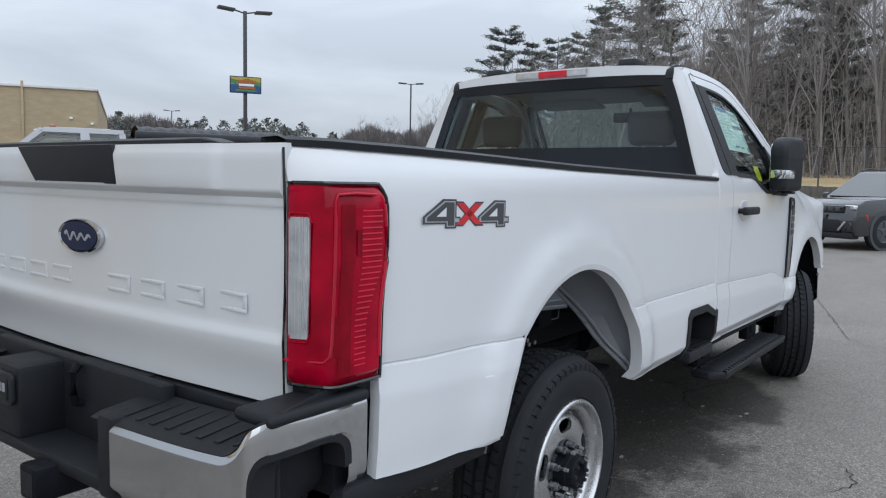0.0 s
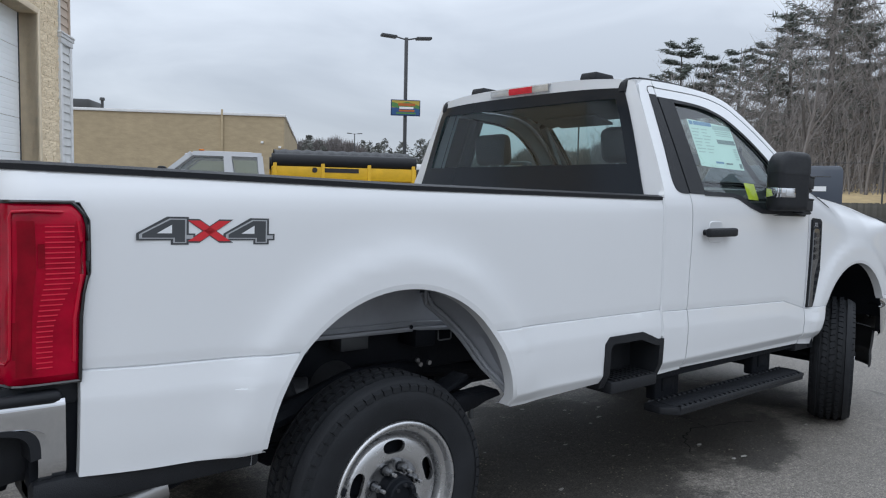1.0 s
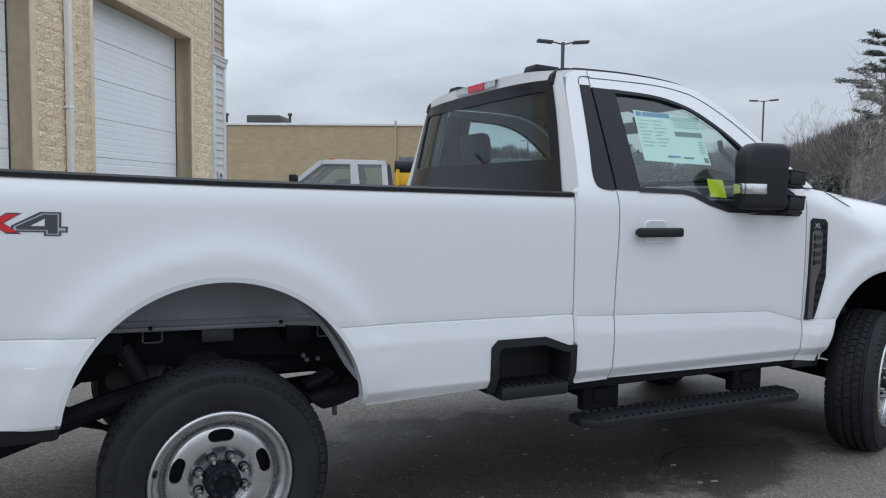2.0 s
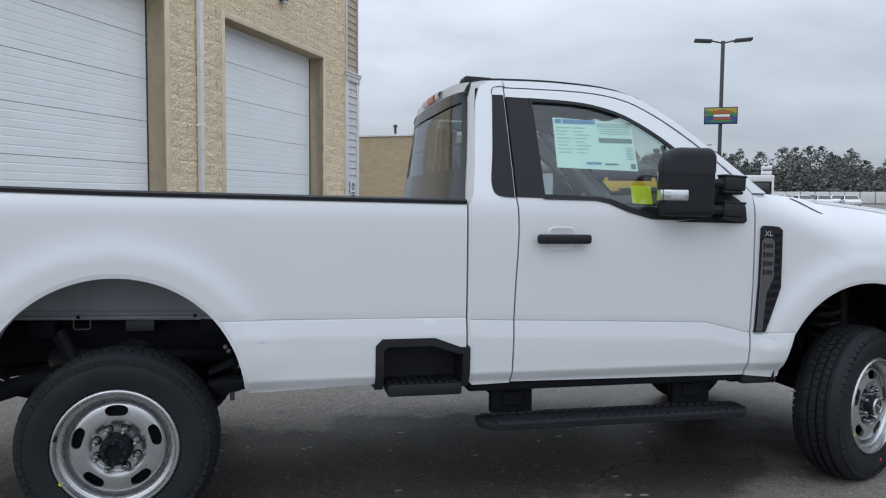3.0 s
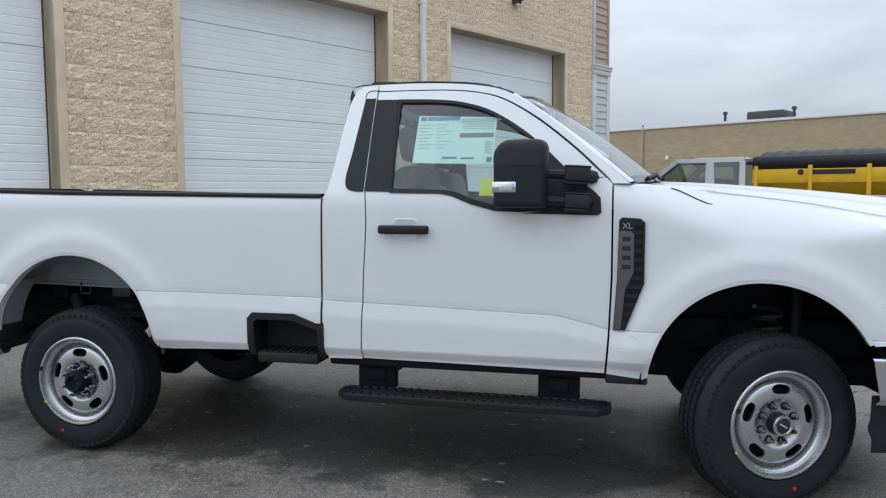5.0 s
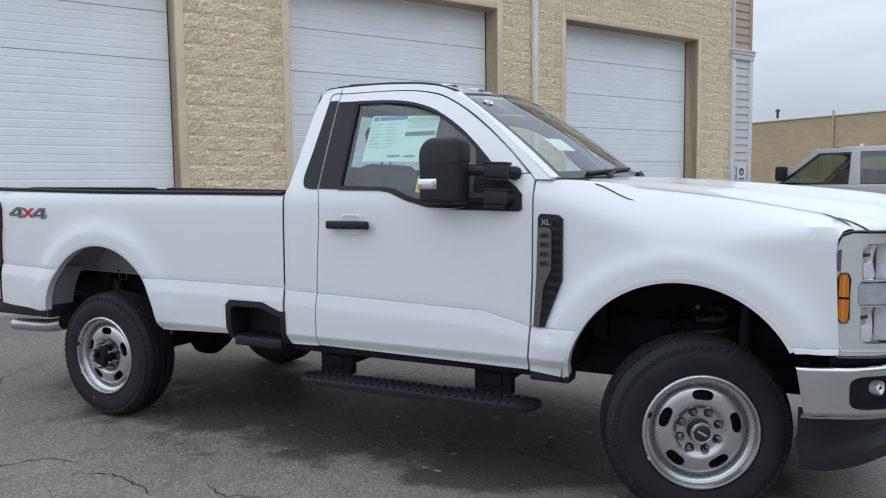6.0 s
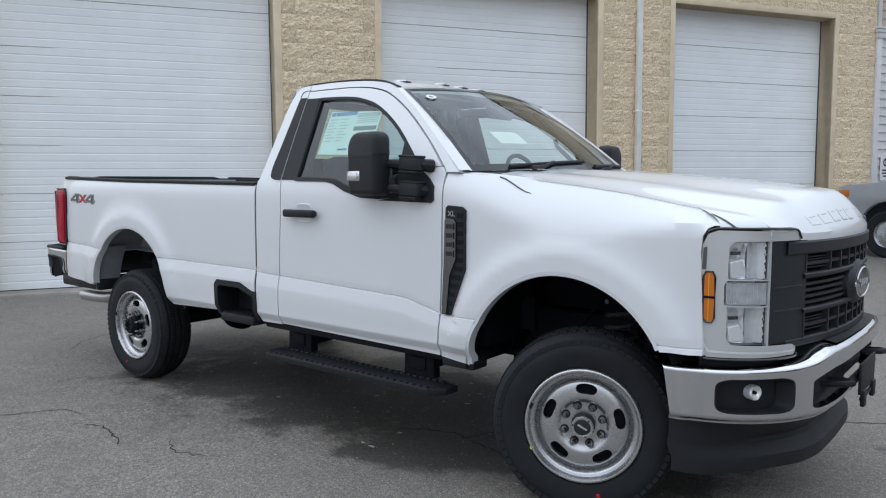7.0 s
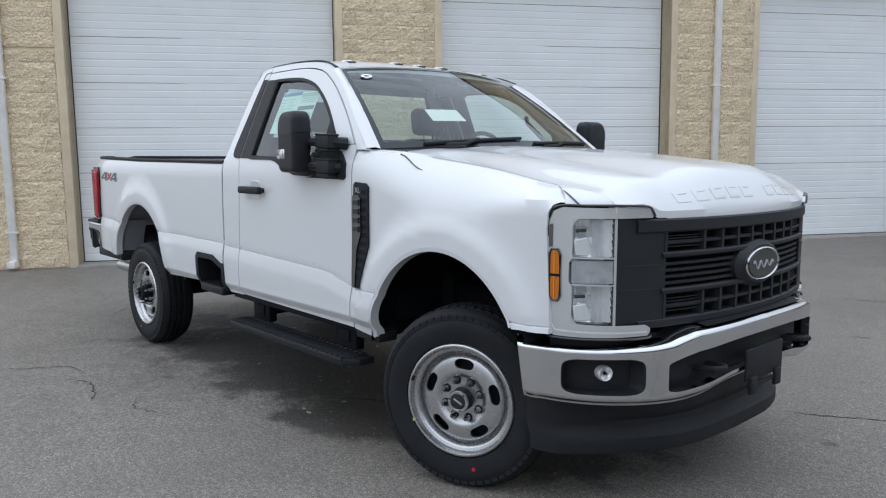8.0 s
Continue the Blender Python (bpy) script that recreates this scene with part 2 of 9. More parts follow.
def asphalt():
    """Worn lot asphalt: fine grit, pale aggregate, broad damp and oil-dark patches, painted shade under the pickup."""
    m = bpy.data.materials.new("worn_asphalt")
    m.use_nodes = True
    n, l = m.node_tree.nodes, m.node_tree.links
    b = n["Principled BSDF"]
    tc = n.new("ShaderNodeTexCoord")

    def noise_tex(scale, detail, rough=0.6):
        t = n.new("ShaderNodeTexNoise")
        t.inputs["Scale"].default_value, t.inputs["Detail"].default_value, t.inputs["Roughness"].default_value = scale, detail, rough
        l.new(tc.outputs["Object"], t.inputs["Vector"])
        return t

    def ramp(src, stops):
        r = n.new("ShaderNodeMapRange")
        r.interpolation_type = "SMOOTHSTEP"
        r.inputs["From Min"].default_value, r.inputs["To Min"].default_value = stops[0]
        r.inputs["From Max"].default_value, r.inputs["To Max"].default_value = stops[1]
        l.new(src, r.inputs["Value"])
        return r.outputs[0]

    def times(a, c):
        x = n.new("ShaderNodeMix")
        x.data_type, x.blend_type = "RGBA", "MULTIPLY"
        x.inputs[0].default_value = 1.0
        l.new(a, x.inputs[6])
        l.new(c, x.inputs[7])
        return x.outputs[2]

    b.inputs["Specular IOR Level"].default_value = 0.45
    base = n.new("ShaderNodeRGB")
    base.outputs[0].default_value = (0.188, 0.172, 0.153, 1)
    grit = ramp(noise_tex(120, 4, 0.75).outputs["Fac"], ((0.34, 0.45), (0.68, 1.55)))
    mid = times(ramp(noise_tex(7, 6).outputs["Fac"], ((0.3, 0.92), (0.7, 1.07))), ramp(noise_tex(42, 5, 0.7).outputs["Fac"], ((0.34, 0.70), (0.66, 1.24))))
    broad_t = noise_tex(0.75, 7, 0.66)
    broad = ramp(broad_t.outputs["Fac"], ((0.34, 0.84), (0.60, 1.04)))
    blots_and_shade = ramp(noise_tex(1.7, 6, 0.62).outputs["Fac"], ((0.31, 0.50), (0.36, 1.0)))
    # a damp stain with a ragged rim, which also paints shade under the pickup
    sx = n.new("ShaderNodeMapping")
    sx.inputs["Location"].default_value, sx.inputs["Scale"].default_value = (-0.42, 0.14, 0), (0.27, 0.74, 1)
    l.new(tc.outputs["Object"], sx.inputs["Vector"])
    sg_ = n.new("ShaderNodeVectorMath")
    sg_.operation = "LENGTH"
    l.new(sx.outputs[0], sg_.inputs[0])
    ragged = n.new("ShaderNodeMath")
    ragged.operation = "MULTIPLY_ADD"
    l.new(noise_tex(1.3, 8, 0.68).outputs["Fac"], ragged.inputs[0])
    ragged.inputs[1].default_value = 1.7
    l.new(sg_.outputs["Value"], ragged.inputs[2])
    blots_and_shade = times(blots_and_shade, ramp(ragged.outputs[0], ((1.34, 0.30), (1.58, 1.0))))
    out = times(times(times(times(base.outputs[0], grit), mid), broad), blots_and_shade)
    vor = n.new("ShaderNodeTexVoronoi")
    vor.inputs["Scale"].default_value = 58
    l.new(tc.outputs["Object"], vor.inputs["Vector"])
    chips = ramp(vor.outputs["Distance"], ((0.07, 2.9), (0.17, 1.0)))
    out = times(out, chips)
    # larger warm aggregate worn bare in patches
    stones = n.new("ShaderNodeTexVoronoi")
    stones.inputs["Scale"].default_value = 40
    l.new(tc.outputs["Object"], stones.inputs["Vector"])
    bare = n.new("ShaderNodeMath")
    bare.operation = "MULTIPLY"
    l.new(ramp(stones.outputs["Distance"], ((0.13, 0.85), (0.26, 0.0))), bare.inputs[0])
    l.new(ramp(noise_tex(11, 6, 0.7).outputs["Fac"], ((0.50, 0.0), (0.62, 1.0))), bare.inputs[1])
    worn = n.new("ShaderNodeMix")
    worn.data_type = "RGBA"
    worn.inputs[7].default_value = (0.40, 0.355, 0.27, 1)
    l.new(bare.outputs[0], worn.inputs[0])
    l.new(out, worn.inputs[6])
    out = worn.outputs[2]
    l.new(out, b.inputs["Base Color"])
    rr = n.new("ShaderNodeMapRange")
    rr.inputs["From Min"].default_value, rr.inputs["From Max"].default_value = 0.36, 0.56
    rr.inputs["To Min"].default_value, rr.inputs["To Max"].default_value = 0.52, 0.70
    l.new(broad_t.outputs["Fac"], rr.inputs["Value"])
    l.new(rr.outputs[0], b.inputs["Roughness"])
    bp = n.new("ShaderNodeBump")
    bp.inputs["Strength"].default_value, bp.inputs["Distance"].default_value = 0.5, 0.0035
    g2 = noise_tex(120, 4)
    l.new(g2.outputs["Fac"], bp.inputs["Height"])
    l.new(bp.outputs[0], b.inputs["Normal"])
    return m


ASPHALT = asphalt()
CRACK = material("crack_fill", (0.022, 0.021, 0.020), 0.9, var=0.2)
LITTER = material("pale_litter", (0.34, 0.33, 0.31), 0.9, var=0.2)

# ---- mesh helpers ----
def sstep(a, b, v):
    t = min(max((v - a) / (b - a), 0.0), 1.0)
    return t * t * (3 - 2 * t)


def interp(pts, v):
    """Piecewise linear value at v of the pairs pts."""
    if v <= pts[0][0]:
        return pts[0][1]
    for (a, fa), (b, fb) in zip(pts, pts[1:]):
        if v <= b:
            return fa + (fb - fa) * (v - a) / (b - a)
    return pts[-1][1]


def flow(pts, v):
    """Smooth value at v of the pairs pts: a cubic through them, with no overshoot."""
    n = len(pts)
    if v <= pts[0][0]:
        return pts[0][1]
    if v >= pts[-1][0]:
        return pts[-1][1]
    sl = [(pts[i + 1][1] - pts[i][1]) / (pts[i + 1][0] - pts[i][0]) for i in range(n - 1)]
    for i in range(n - 1):
        (a, fa), (b, fb) = pts[i], pts[i + 1]
        if v <= b:
            tan = []
            for k in (i, i + 1):
                if k == 0 or k == n - 1:
                    tan.append(sl[min(k, n - 2)])
                else:
                    tan.append(0.0 if sl[k - 1] * sl[k] <= 0 else 2 * sl[k - 1] * sl[k] / (sl[k - 1] + sl[k]))
            h, t = b - a, (v - a) / (b - a)
            return fa * (2 * t ** 3 - 3 * t * t + 1) + h * tan[0] * (t ** 3 - 2 * t * t + t) + fb * (3 * t * t - 2 * t ** 3) + h * tan[1] * (t ** 3 - t * t)


def snap(u, w, holes, tol=0.07):
    """Moves a net point that lies near the rim of a rounded hole (centre, half sizes, power) onto it."""
    for cu, cw, a, b, n in holes:
        du, dw = (u - cu) / a, (w - cw) / b
        g = (abs(du) ** n + abs(dw) ** n) ** (1 / n)
        if abs(g - 1) < tol:
            return cu + du / g * a, cw + dw / g * b
    return u, w


def outside(u, w, holes):
    return all((abs((u - cu) / a) ** n + abs((w - cw) / b) ** n) > 1 for cu, cw, a, b, n in holes)


def to_mesh(name, bm, mat, angle=32):
    bmesh.ops.recalc_face_normals(bm, faces=bm.faces)
    me = bpy.data.meshes.new(name)
    bm.to_mesh(me)
    bm.free()
    for m in mat if isinstance(mat, (list, tuple)) else [mat]:
        me.materials.append(m)
    for p in me.polygons:
        p.use_smooth = True
    me.set_sharp_from_angle(angle=radians(angle))
    return me


def part(name, bm, mat, parent=None, label="", m=None, angle=32, kind=""):
    """Links a bmesh, or a mesh made before, as one object under parent."""
    me = bm if isinstance(bm, bpy.types.Mesh) else to_mesh(name, bm, mat, angle)
    ob = new(name, me)
    if parent is not None:
        ob.parent = parent
    if m is not None:
        ob.matrix_basis = m
    return tagged(ob, label, kind=kind)


def thing(name, label, category, m=None, group="", kind=""):
    ob = new(name)
    ob.empty_display_size = 0.2
    if m is not None:
        ob.matrix_basis = m
    return tagged(ob, label, category, group, kind)


def join(*bms):
    out = bms[0]
    for b in bms[1:]:
        me = bpy.data.meshes.new("tmp")
        b.to_mesh(me)
        b.free()
        out.from_mesh(me)
        bpy.data.meshes.remove(me)
    return out


def moved(bm, m):
    bmesh.ops.transform(bm, matrix=m, verts=bm.verts)
    return bm


def box(x0, x1, y0, y1, z0, z1, bevel=0.0, seg=2):
    bm = bmesh.new()
    bmesh.ops.create_cube(bm, size=1)
    for v in bm.verts:
        v.co = ((x0 + x1) / 2 + v.co.x * (x1 - x0), (y0 + y1) / 2 + v.co.y * (y1 - y0), (z0 + z1) / 2 + v.co.z * (z1 - z0))
    if bevel:
        bmesh.ops.bevel(bm, geom=bm.edges[:], offset=bevel, segments=seg, affect="EDGES", profile=0.5)
    return bm


def rod(a, b, r0, r1=None, seg=16):
    """A tapered round bar from a to b."""
    a, b = Vector(a), Vector(b)
    bm = bmesh.new()
    d = (b - a).length
    bmesh.ops.create_cone(bm, cap_ends=True, segments=seg, radius1=r0, radius2=r0 if r1 is None else r1, depth=d)
    q = (b - a).to_track_quat("Z", "Y").to_matrix().to_4x4()
    return moved(bm, Matrix.Translation((a + b) / 2) @ q)


def tube(points, r, seg=10):
    """A round bar bent along points."""
    bm = bmesh.new()
    pts = [Vector(p) for p in points]
    rings = []
    for i, p in enumerate(pts):
        d = (pts[min(i + 1, len(pts) - 1)] - pts[max(i - 1, 0)]).normalized()
        q = d.to_track_quat("Z", "Y")
        rr = r[i] if isinstance(r, (list, tuple)) else r
        rings.append([bm.verts.new(p + q @ Vector((rr * math.cos(2 * math.pi * k / seg), rr * math.sin(2 * math.pi * k / seg), 0))) for k in range(seg)])
    for a, b in zip(rings, rings[1:]):
        for k in range(seg):
            bm.faces.new((a[k], a[(k + 1) % seg], b[(k + 1) % seg], b[k]))
    bm.faces.new(rings[0])
    bm.faces.new(rings[-1])
    return bm


def lathe(profile, seg=48, close=False):
    """Turns (radius, height) pairs round the y axis, with height along y."""
    bm = bmesh.new()
    rings = []
    for r, h in profile:
        rings.append([bm.verts.new((r * math.cos(2 * math.pi * k / seg), h, r * math.sin(2 * math.pi * k / seg))) for k in range(seg)] if r > 1e-5 else [bm.verts.new((0, h, 0))])
    pairs = list(zip(rings, rings[1:])) + ([(rings[-1], rings[0])] if close else [])
    for a, b in pairs:
        for k in range(seg):
            k2 = (k + 1) % seg
            if len(a) == 1 and len(b) == 1:
                continue
            if len(a) == 1:
                bm.faces.new((a[0], b[k2], b[k]))
            elif len(b) == 1:
                bm.faces.new((a[k], a[k2], b[0]))
            else:
                bm.faces.new((a[k], a[k2], b[k2], b[k]))
    return bm


def grid(fn, us, vs, keep=None, thick=None):
    """A sheet of points fn(u, v); keep(u, v) drops cells; thick is an offset that gives it a second side."""
    bm = bmesh.new()
    vv = [[bm.verts.new(fn(u, v)) for v in vs] for u in us]
    for i in range(len(us) - 1):
        for j in range(len(vs) - 1):
            if keep is None or keep((us[i] + us[i + 1]) / 2, (vs[j] + vs[j + 1]) / 2):
                bm.faces.new((vv[i][j], vv[i + 1][j], vv[i + 1][j + 1], vv[i][j + 1]))
    loose = [v for v in bm.verts if not v.link_faces]
    bmesh.ops.delete(bm, geom=loose, context="VERTS")
    if thick is not None:
        thicken(bm, Vector(thick))
    return bm


def thicken(bm, d):
    """Turns the open edges of a sheet over by d, so that it shows depth."""
    edges = [e for e in bm.edges if len(e.link_faces) == 1]
    ret = bmesh.ops.extrude_edge_only(bm, edges=edges)
    for v in [g for g in ret["geom"] if isinstance(g, bmesh.types.BMVert)]:
        v.co += d


def span(a, b, n):
    return [a + (b - a) * i / n for i in range(n + 1)]


def sheet(poly, fn, step=0.05, thick=None, creases=()):
    """A flat outline of (u, w) pairs cut into a net and laid on the surface fn(u, w)."""
    bm = bmesh.new()
    bm.faces.new([bm.verts.new((u, 0, w)) for u, w in poly])
    for ax in (0, 2):
        lo, hi = min(v.co[ax] for v in bm.verts), max(v.co[ax] for v in bm.verts)
        k = math.floor(lo / step) + 1
        while k * step < hi:
            co, no = [0, 0, 0], [0, 0, 0]
            co[ax], no[ax] = k * step, 1
            bmesh.ops.bisect_plane(bm, geom=bm.verts[:] + bm.edges[:] + bm.faces[:], dist=1e-5, plane_co=co, plane_no=no)
            k += 1
    lo, hi = min(v.co.x for v in bm.verts), max(v.co.x for v in bm.verts)
    for (xa, za), (xb, zb) in creases:
        if xb > lo and xa < hi:
            for dz in (0.03, 0.004, 0.0, -0.004, -0.04, -0.07, -0.085):
                bmesh.ops.bisect_plane(bm, geom=bm.verts[:] + bm.edges[:] + bm.faces[:], dist=1e-5, plane_co=(xa, 0, za + dz), plane_no=(za - zb, 0, xb - xa))
    for v in bm.verts:
        v.co = Vector(fn(v.co.x, v.co.z))
    if thick is not None:
        thicken(bm, Vector(thick))
    return bm


def prism(poly, depth, axis="y", bevel=0.0):
    """An outline of (u, w) pairs drawn out by depth: along y in the x-z plane, along x in the y-z plane, along z in the x-y plane."""
    bm = bmesh.new()
    put = {"y": lambda u, w: (u, 0, w), "x": lambda u, w: (0, u, w), "z": lambda u, w: (u, w, 0)}[axis]
    f = bm.faces.new([bm.verts.new(put(u, w)) for u, w in poly])
    d = {"y": (0, depth, 0), "x": (depth, 0, 0), "z": (0, 0, depth)}[axis]
    ret = bmesh.ops.extrude_face_region(bm, geom=[f])
    for v in [g for g in ret["geom"] if isinstance(g, bmesh.types.BMVert)]:
        v.co += Vector(d)
    if bevel:
        bmesh.ops.bevel(bm, geom=bm.edges[:], offset=bevel, segments=2, affect="EDGES", profile=0.5)
    return bm


def arc(cx, cz, r, a0, a1, n):
    return [(cx + r * math.cos(radians(a0 + (a1 - a0) * i / n)), cz + r * math.sin(radians(a0 + (a1 - a0) * i / n))) for i in range(n + 1)]


def bend(pts, n=4):
    """A smooth line through the points, n steps between each two."""
    out = []
    for i in range(len(pts) - 1):
        p0, p1, p2, p3 = (Vector((*pts[min(max(j, 0), len(pts) - 1)], 0)) for j in (i - 1, i, i + 1, i + 2))
        for k in range(n):
            t = k / n
            q = 0.5 * (2 * p1 + (p2 - p0) * t + (2 * p0 - 5 * p1 + 4 * p2 - p3) * t * t + (3 * p1 - p0 - 3 * p2 + p3) * t ** 3)
            out.append((q.x, q.y))
    return out + [tuple(pts[-1])]


def rounded(w, h, r, n=5):
    out = []
    for cx, cz, a in ((w / 2 - r, h / 2 - r, 0), (-w / 2 + r, h / 2 - r, 90), (-w / 2 + r, -h / 2 + r, 180), (w / 2 - r, -h / 2 + r, 270)):
        out += arc(cx, cz, r, a, a + 90, n)
    return out


def lettering(text, size, depth):
    """Words in the built-in font as a mesh in the x-z plane, centred."""
    cu = bpy.data.curves.new("words", "FONT")
    cu.body, cu.size, cu.extrude, cu.align_x, cu.align_y = text, size, depth, "CENTER", "CENTER"
    ob = new("words", cu)
    dg = bpy.context.evaluated_depsgraph_get()
    me = bpy.data.meshes.new_from_object(ob.evaluated_get(dg))
    bpy.data.objects.remove(ob)
    bm = bmesh.new()
    bm.from_mesh(me)
    bpy.data.meshes.remove(me)
    return moved(bm, Matrix.Rotation(radians(90), 4, "X"))

# ---- ground ----
WALL_AT, WALL_TURN, WALL_TILT = Vector((-1.046, 7.996, 0)), 60.66, -0.57
M_WALL = pose(*WALL_AT, 0, WALL_TILT, WALL_TURN)
WU = Vector((math.cos(radians(WALL_TURN)), math.sin(radians(WALL_TURN)), 0))
WIN = Vector((-WU.y, WU.x, 0))


def ground_z(x, y):
    p = Vector((x, y, 0))
    s, d = (p - WALL_AT).dot(WU), -(p - WALL_AT).dot(WIN)
    near = 0.01 * max(min(s, 9), -14) * (1 - sstep(0.6, 6.0, d)) * (1 - sstep(11, 15, s))
    r = math.hypot(x - 2, y)
    return near + 0.02 * min(max(r - 15, 0), 150) - 0.016 * sstep(2.6, 0.2, x) * (1 - sstep(6, 11, r))


def build_ground():
    rings = [0.5] + [float(i) for i in range(1, 19)] + [21, 25, 30, 38, 50, 70, 100, 140, 200, 320, 700, 2400]
    bm, prev = bmesh.new(), None
    mid = bm.verts.new((2, 0, 0))
    for r in rings:
        ring = []
        for k in range(96):
            a = 2 * math.pi * k / 96
            x, y = 2 + r * math.cos(a), r * math.sin(a)
            ring.append(bm.verts.new((x, y, ground_z(x, y))))
        for k in range(96):
            k2 = (k + 1) % 96
            if prev:
                bm.faces.new((prev[k], prev[k2], ring[k2], ring[k]))
            else:
                bm.faces.new((mid, ring[k2], ring[k]))
        prev = ring
    g = part("ground", bm, ASPHALT, None, "worn grey asphalt lot with dark damp patches, shade painted under the pickup, and cracks", angle=60, kind="structure")
    tagged(g, category="ground")
    return g


GROUND = build_ground()


# ---- building with overhead doors ----
S0, S1, WALL_H = -10.75, 6.66, 7.4
OPENINGS = ((-13.0 - 1.9, -10.9 - 1.9), (-9.05, -5.33), (-3.72, 0.10), (1.70, 5.53))
HEAD = 4.53
BAND = 0.11


def wall_structure():
    pieces = []
    edges = [S0] + [e for o in OPENINGS[1:] for e in o] + [S1]
    for a, b in zip(edges[0::2], edges[1::2]):
        pieces.append(box(a, b, 0.012, 0.40, -0.6, HEAD))
    pieces.append(box(S0, S1, 0.012, 0.40, HEAD, WALL_H))
    w = part("wall_front", join(*pieces), MORTAR, None, "tan split-face concrete block wall with three overhead door openings", M_WALL, kind="structure")
    return tagged(w, category="wall")


WALL = wall_structure()
side = part("wall_side", join(box(S1 + 0.70, S1 + 0.76, 0.42, 26, -0.6, WALL_H), box(S0, S0 + 0.30, 0.41, 26, -0.6, WALL_H - 0.02)), SIDING_TAN, None, "tan side wall of the shop building", M_WALL, kind="structure")
tagged(side, category="wall")
rear = part("wall_inside", join(box(S0, S1 + 0.7, 0.42, 0.46, HEAD + 0.1, WALL_H - 0.02), box(S0 - 0.1, S1 + 0.8, -0.06, 26, WALL_H, WALL_H + 0.16)), GREY_METAL, None, "dark metal roof edge of the shop building", M_WALL, kind="structure")
tagged(rear, category="roof")


def jamb_trims():
    bm = None
    for a, b in OPENINGS[1:]:
        bits = [box(a - BAND, a, -0.012, 0.40, -0.6, HEAD + BAND, 0.006), box(b, b + BAND, -0.012, 0.40, -0.6, HEAD + BAND, 0.006), box(a, b, -0.012, 0.40, HEAD, HEAD + BAND, 0.006)]
        t = part("trim", join(*bits), JAMB, None, "smooth tan painted jamb and head round an overhead door", M_WALL, kind="structure")
        tagged(t, category="trim")


jamb_trims()


def door_section():
    """One insulated steel section, 0.64 m high, with shallow horizontal grooves and a joint at its foot."""
    prof, h = [], 0.64
    prof.append((0.0, 0.009))
    prof.append((0.004, 0.0))
    for i in range(1, 6):
        z = h * i / 6
        deep = 0.004 if i % 2 else 0.0025
        prof += [(z - 0.012, 0.0), (z - 0.006, deep), (z + 0.006, deep), (z + 0.012, 0.0)]
    prof += [(h - 0.004, 0.0), (h, 0.009)]
    bm = grid(lambda u, k: (u, prof[k][1], prof[k][0]), [-1.95, 0, 1.95], range(len(prof)))
    return to_mesh("door_section", bm, DOOR_WHITE, 20)


SECTION = door_section()


def overhead_door(a, b, n):
    mid = (a + b) / 2
    d = thing("door_%d" % n, "closed white sectional overhead door in the block wall", "overhead door", M_WALL @ pose(mid, 0.34, 0), kind="structure")
    for i in range(7):
        part("section", SECTION, None, d, m=pose(0, 0, 0.03 + 0.645 * i))
    part("bottom_seal", box(-1.93, 1.93, -0.01, 0.03, -0.02, 0.032, 0.008), BLACK_PL, d, "black rubber seal")
    part("side_seal", box(-(b - a) / 2, -(b - a) / 2 + 0.012, -0.02, 0.02, 0, HEAD), GREY_METAL, d)
    part("side_seal", box((b - a) / 2 - 0.012, (b - a) / 2, -0.02, 0.02, 0, HEAD), GREY_METAL, d)


for i, (a, b) in enumerate(OPENINGS[1:]):
    overhead_door(a, b, i + 1)
    ap = part("door_sill", box(a, b, -0.10, 0.36, -0.2, 0.022, 0.008), CONCRETE, None, "pale concrete sill under an overhead door", M_WALL, kind="structure")
    tagged(ap, category="sill")


def downspout(s, label):
    d = thing("downspout", label, "downspout", M_WALL @ pose(s, 0, 0), group="downspouts")
    part("pipe", box(-0.048, 0.048, -0.105, -0.025, 0.10, WALL_H, 0.012), PIPE_WHITE, d)
    part("elbow", moved(box(-0.05, 0.05, -0.24, -0.03, 0.03, 0.13, 0.015), Matrix.Identity(4)), PIPE_WHITE, d)
    for z in (0.5, 2.6, 4.8, 6.6):
        part("strap", box(-0.075, 0.075, -0.110, -0.015, z, z + 0.03, 0.003), PIPE_WHITE, d)


downspout(0.90, "white metal downspout strapped to the block wall")
downspout(-9.85, "white metal downspout strapped to the block wall")


def wall_lamp(s, z):
    d = thing("wall_lamp", "small dark bronze wall-pack lamp above the overhead doors", "lamp", M_WALL @ pose(s, 0, z))
    part("housing", prism([(-0.09, 0.1), (-0.09, -0.09), (0.09, -0.09), (0.09, 0.1)], -0.12, bevel=0.015), GREY_METAL, d)
    part("hood", prism([(-0.02, 0.10), (-0.16, 0.03), (-0.16, -0.02), (-0.02, 0.0)], 0.2, axis="x", bevel=0.006), BLACK_PL, d, m=pose(-0.1, 0, 0))
    part("lens", box(-0.07, 0.07, -0.13, -0.05, -0.13, -0.09, 0.01), CLEAR_LENS, d)


wall_lamp(3.66, 5.37)


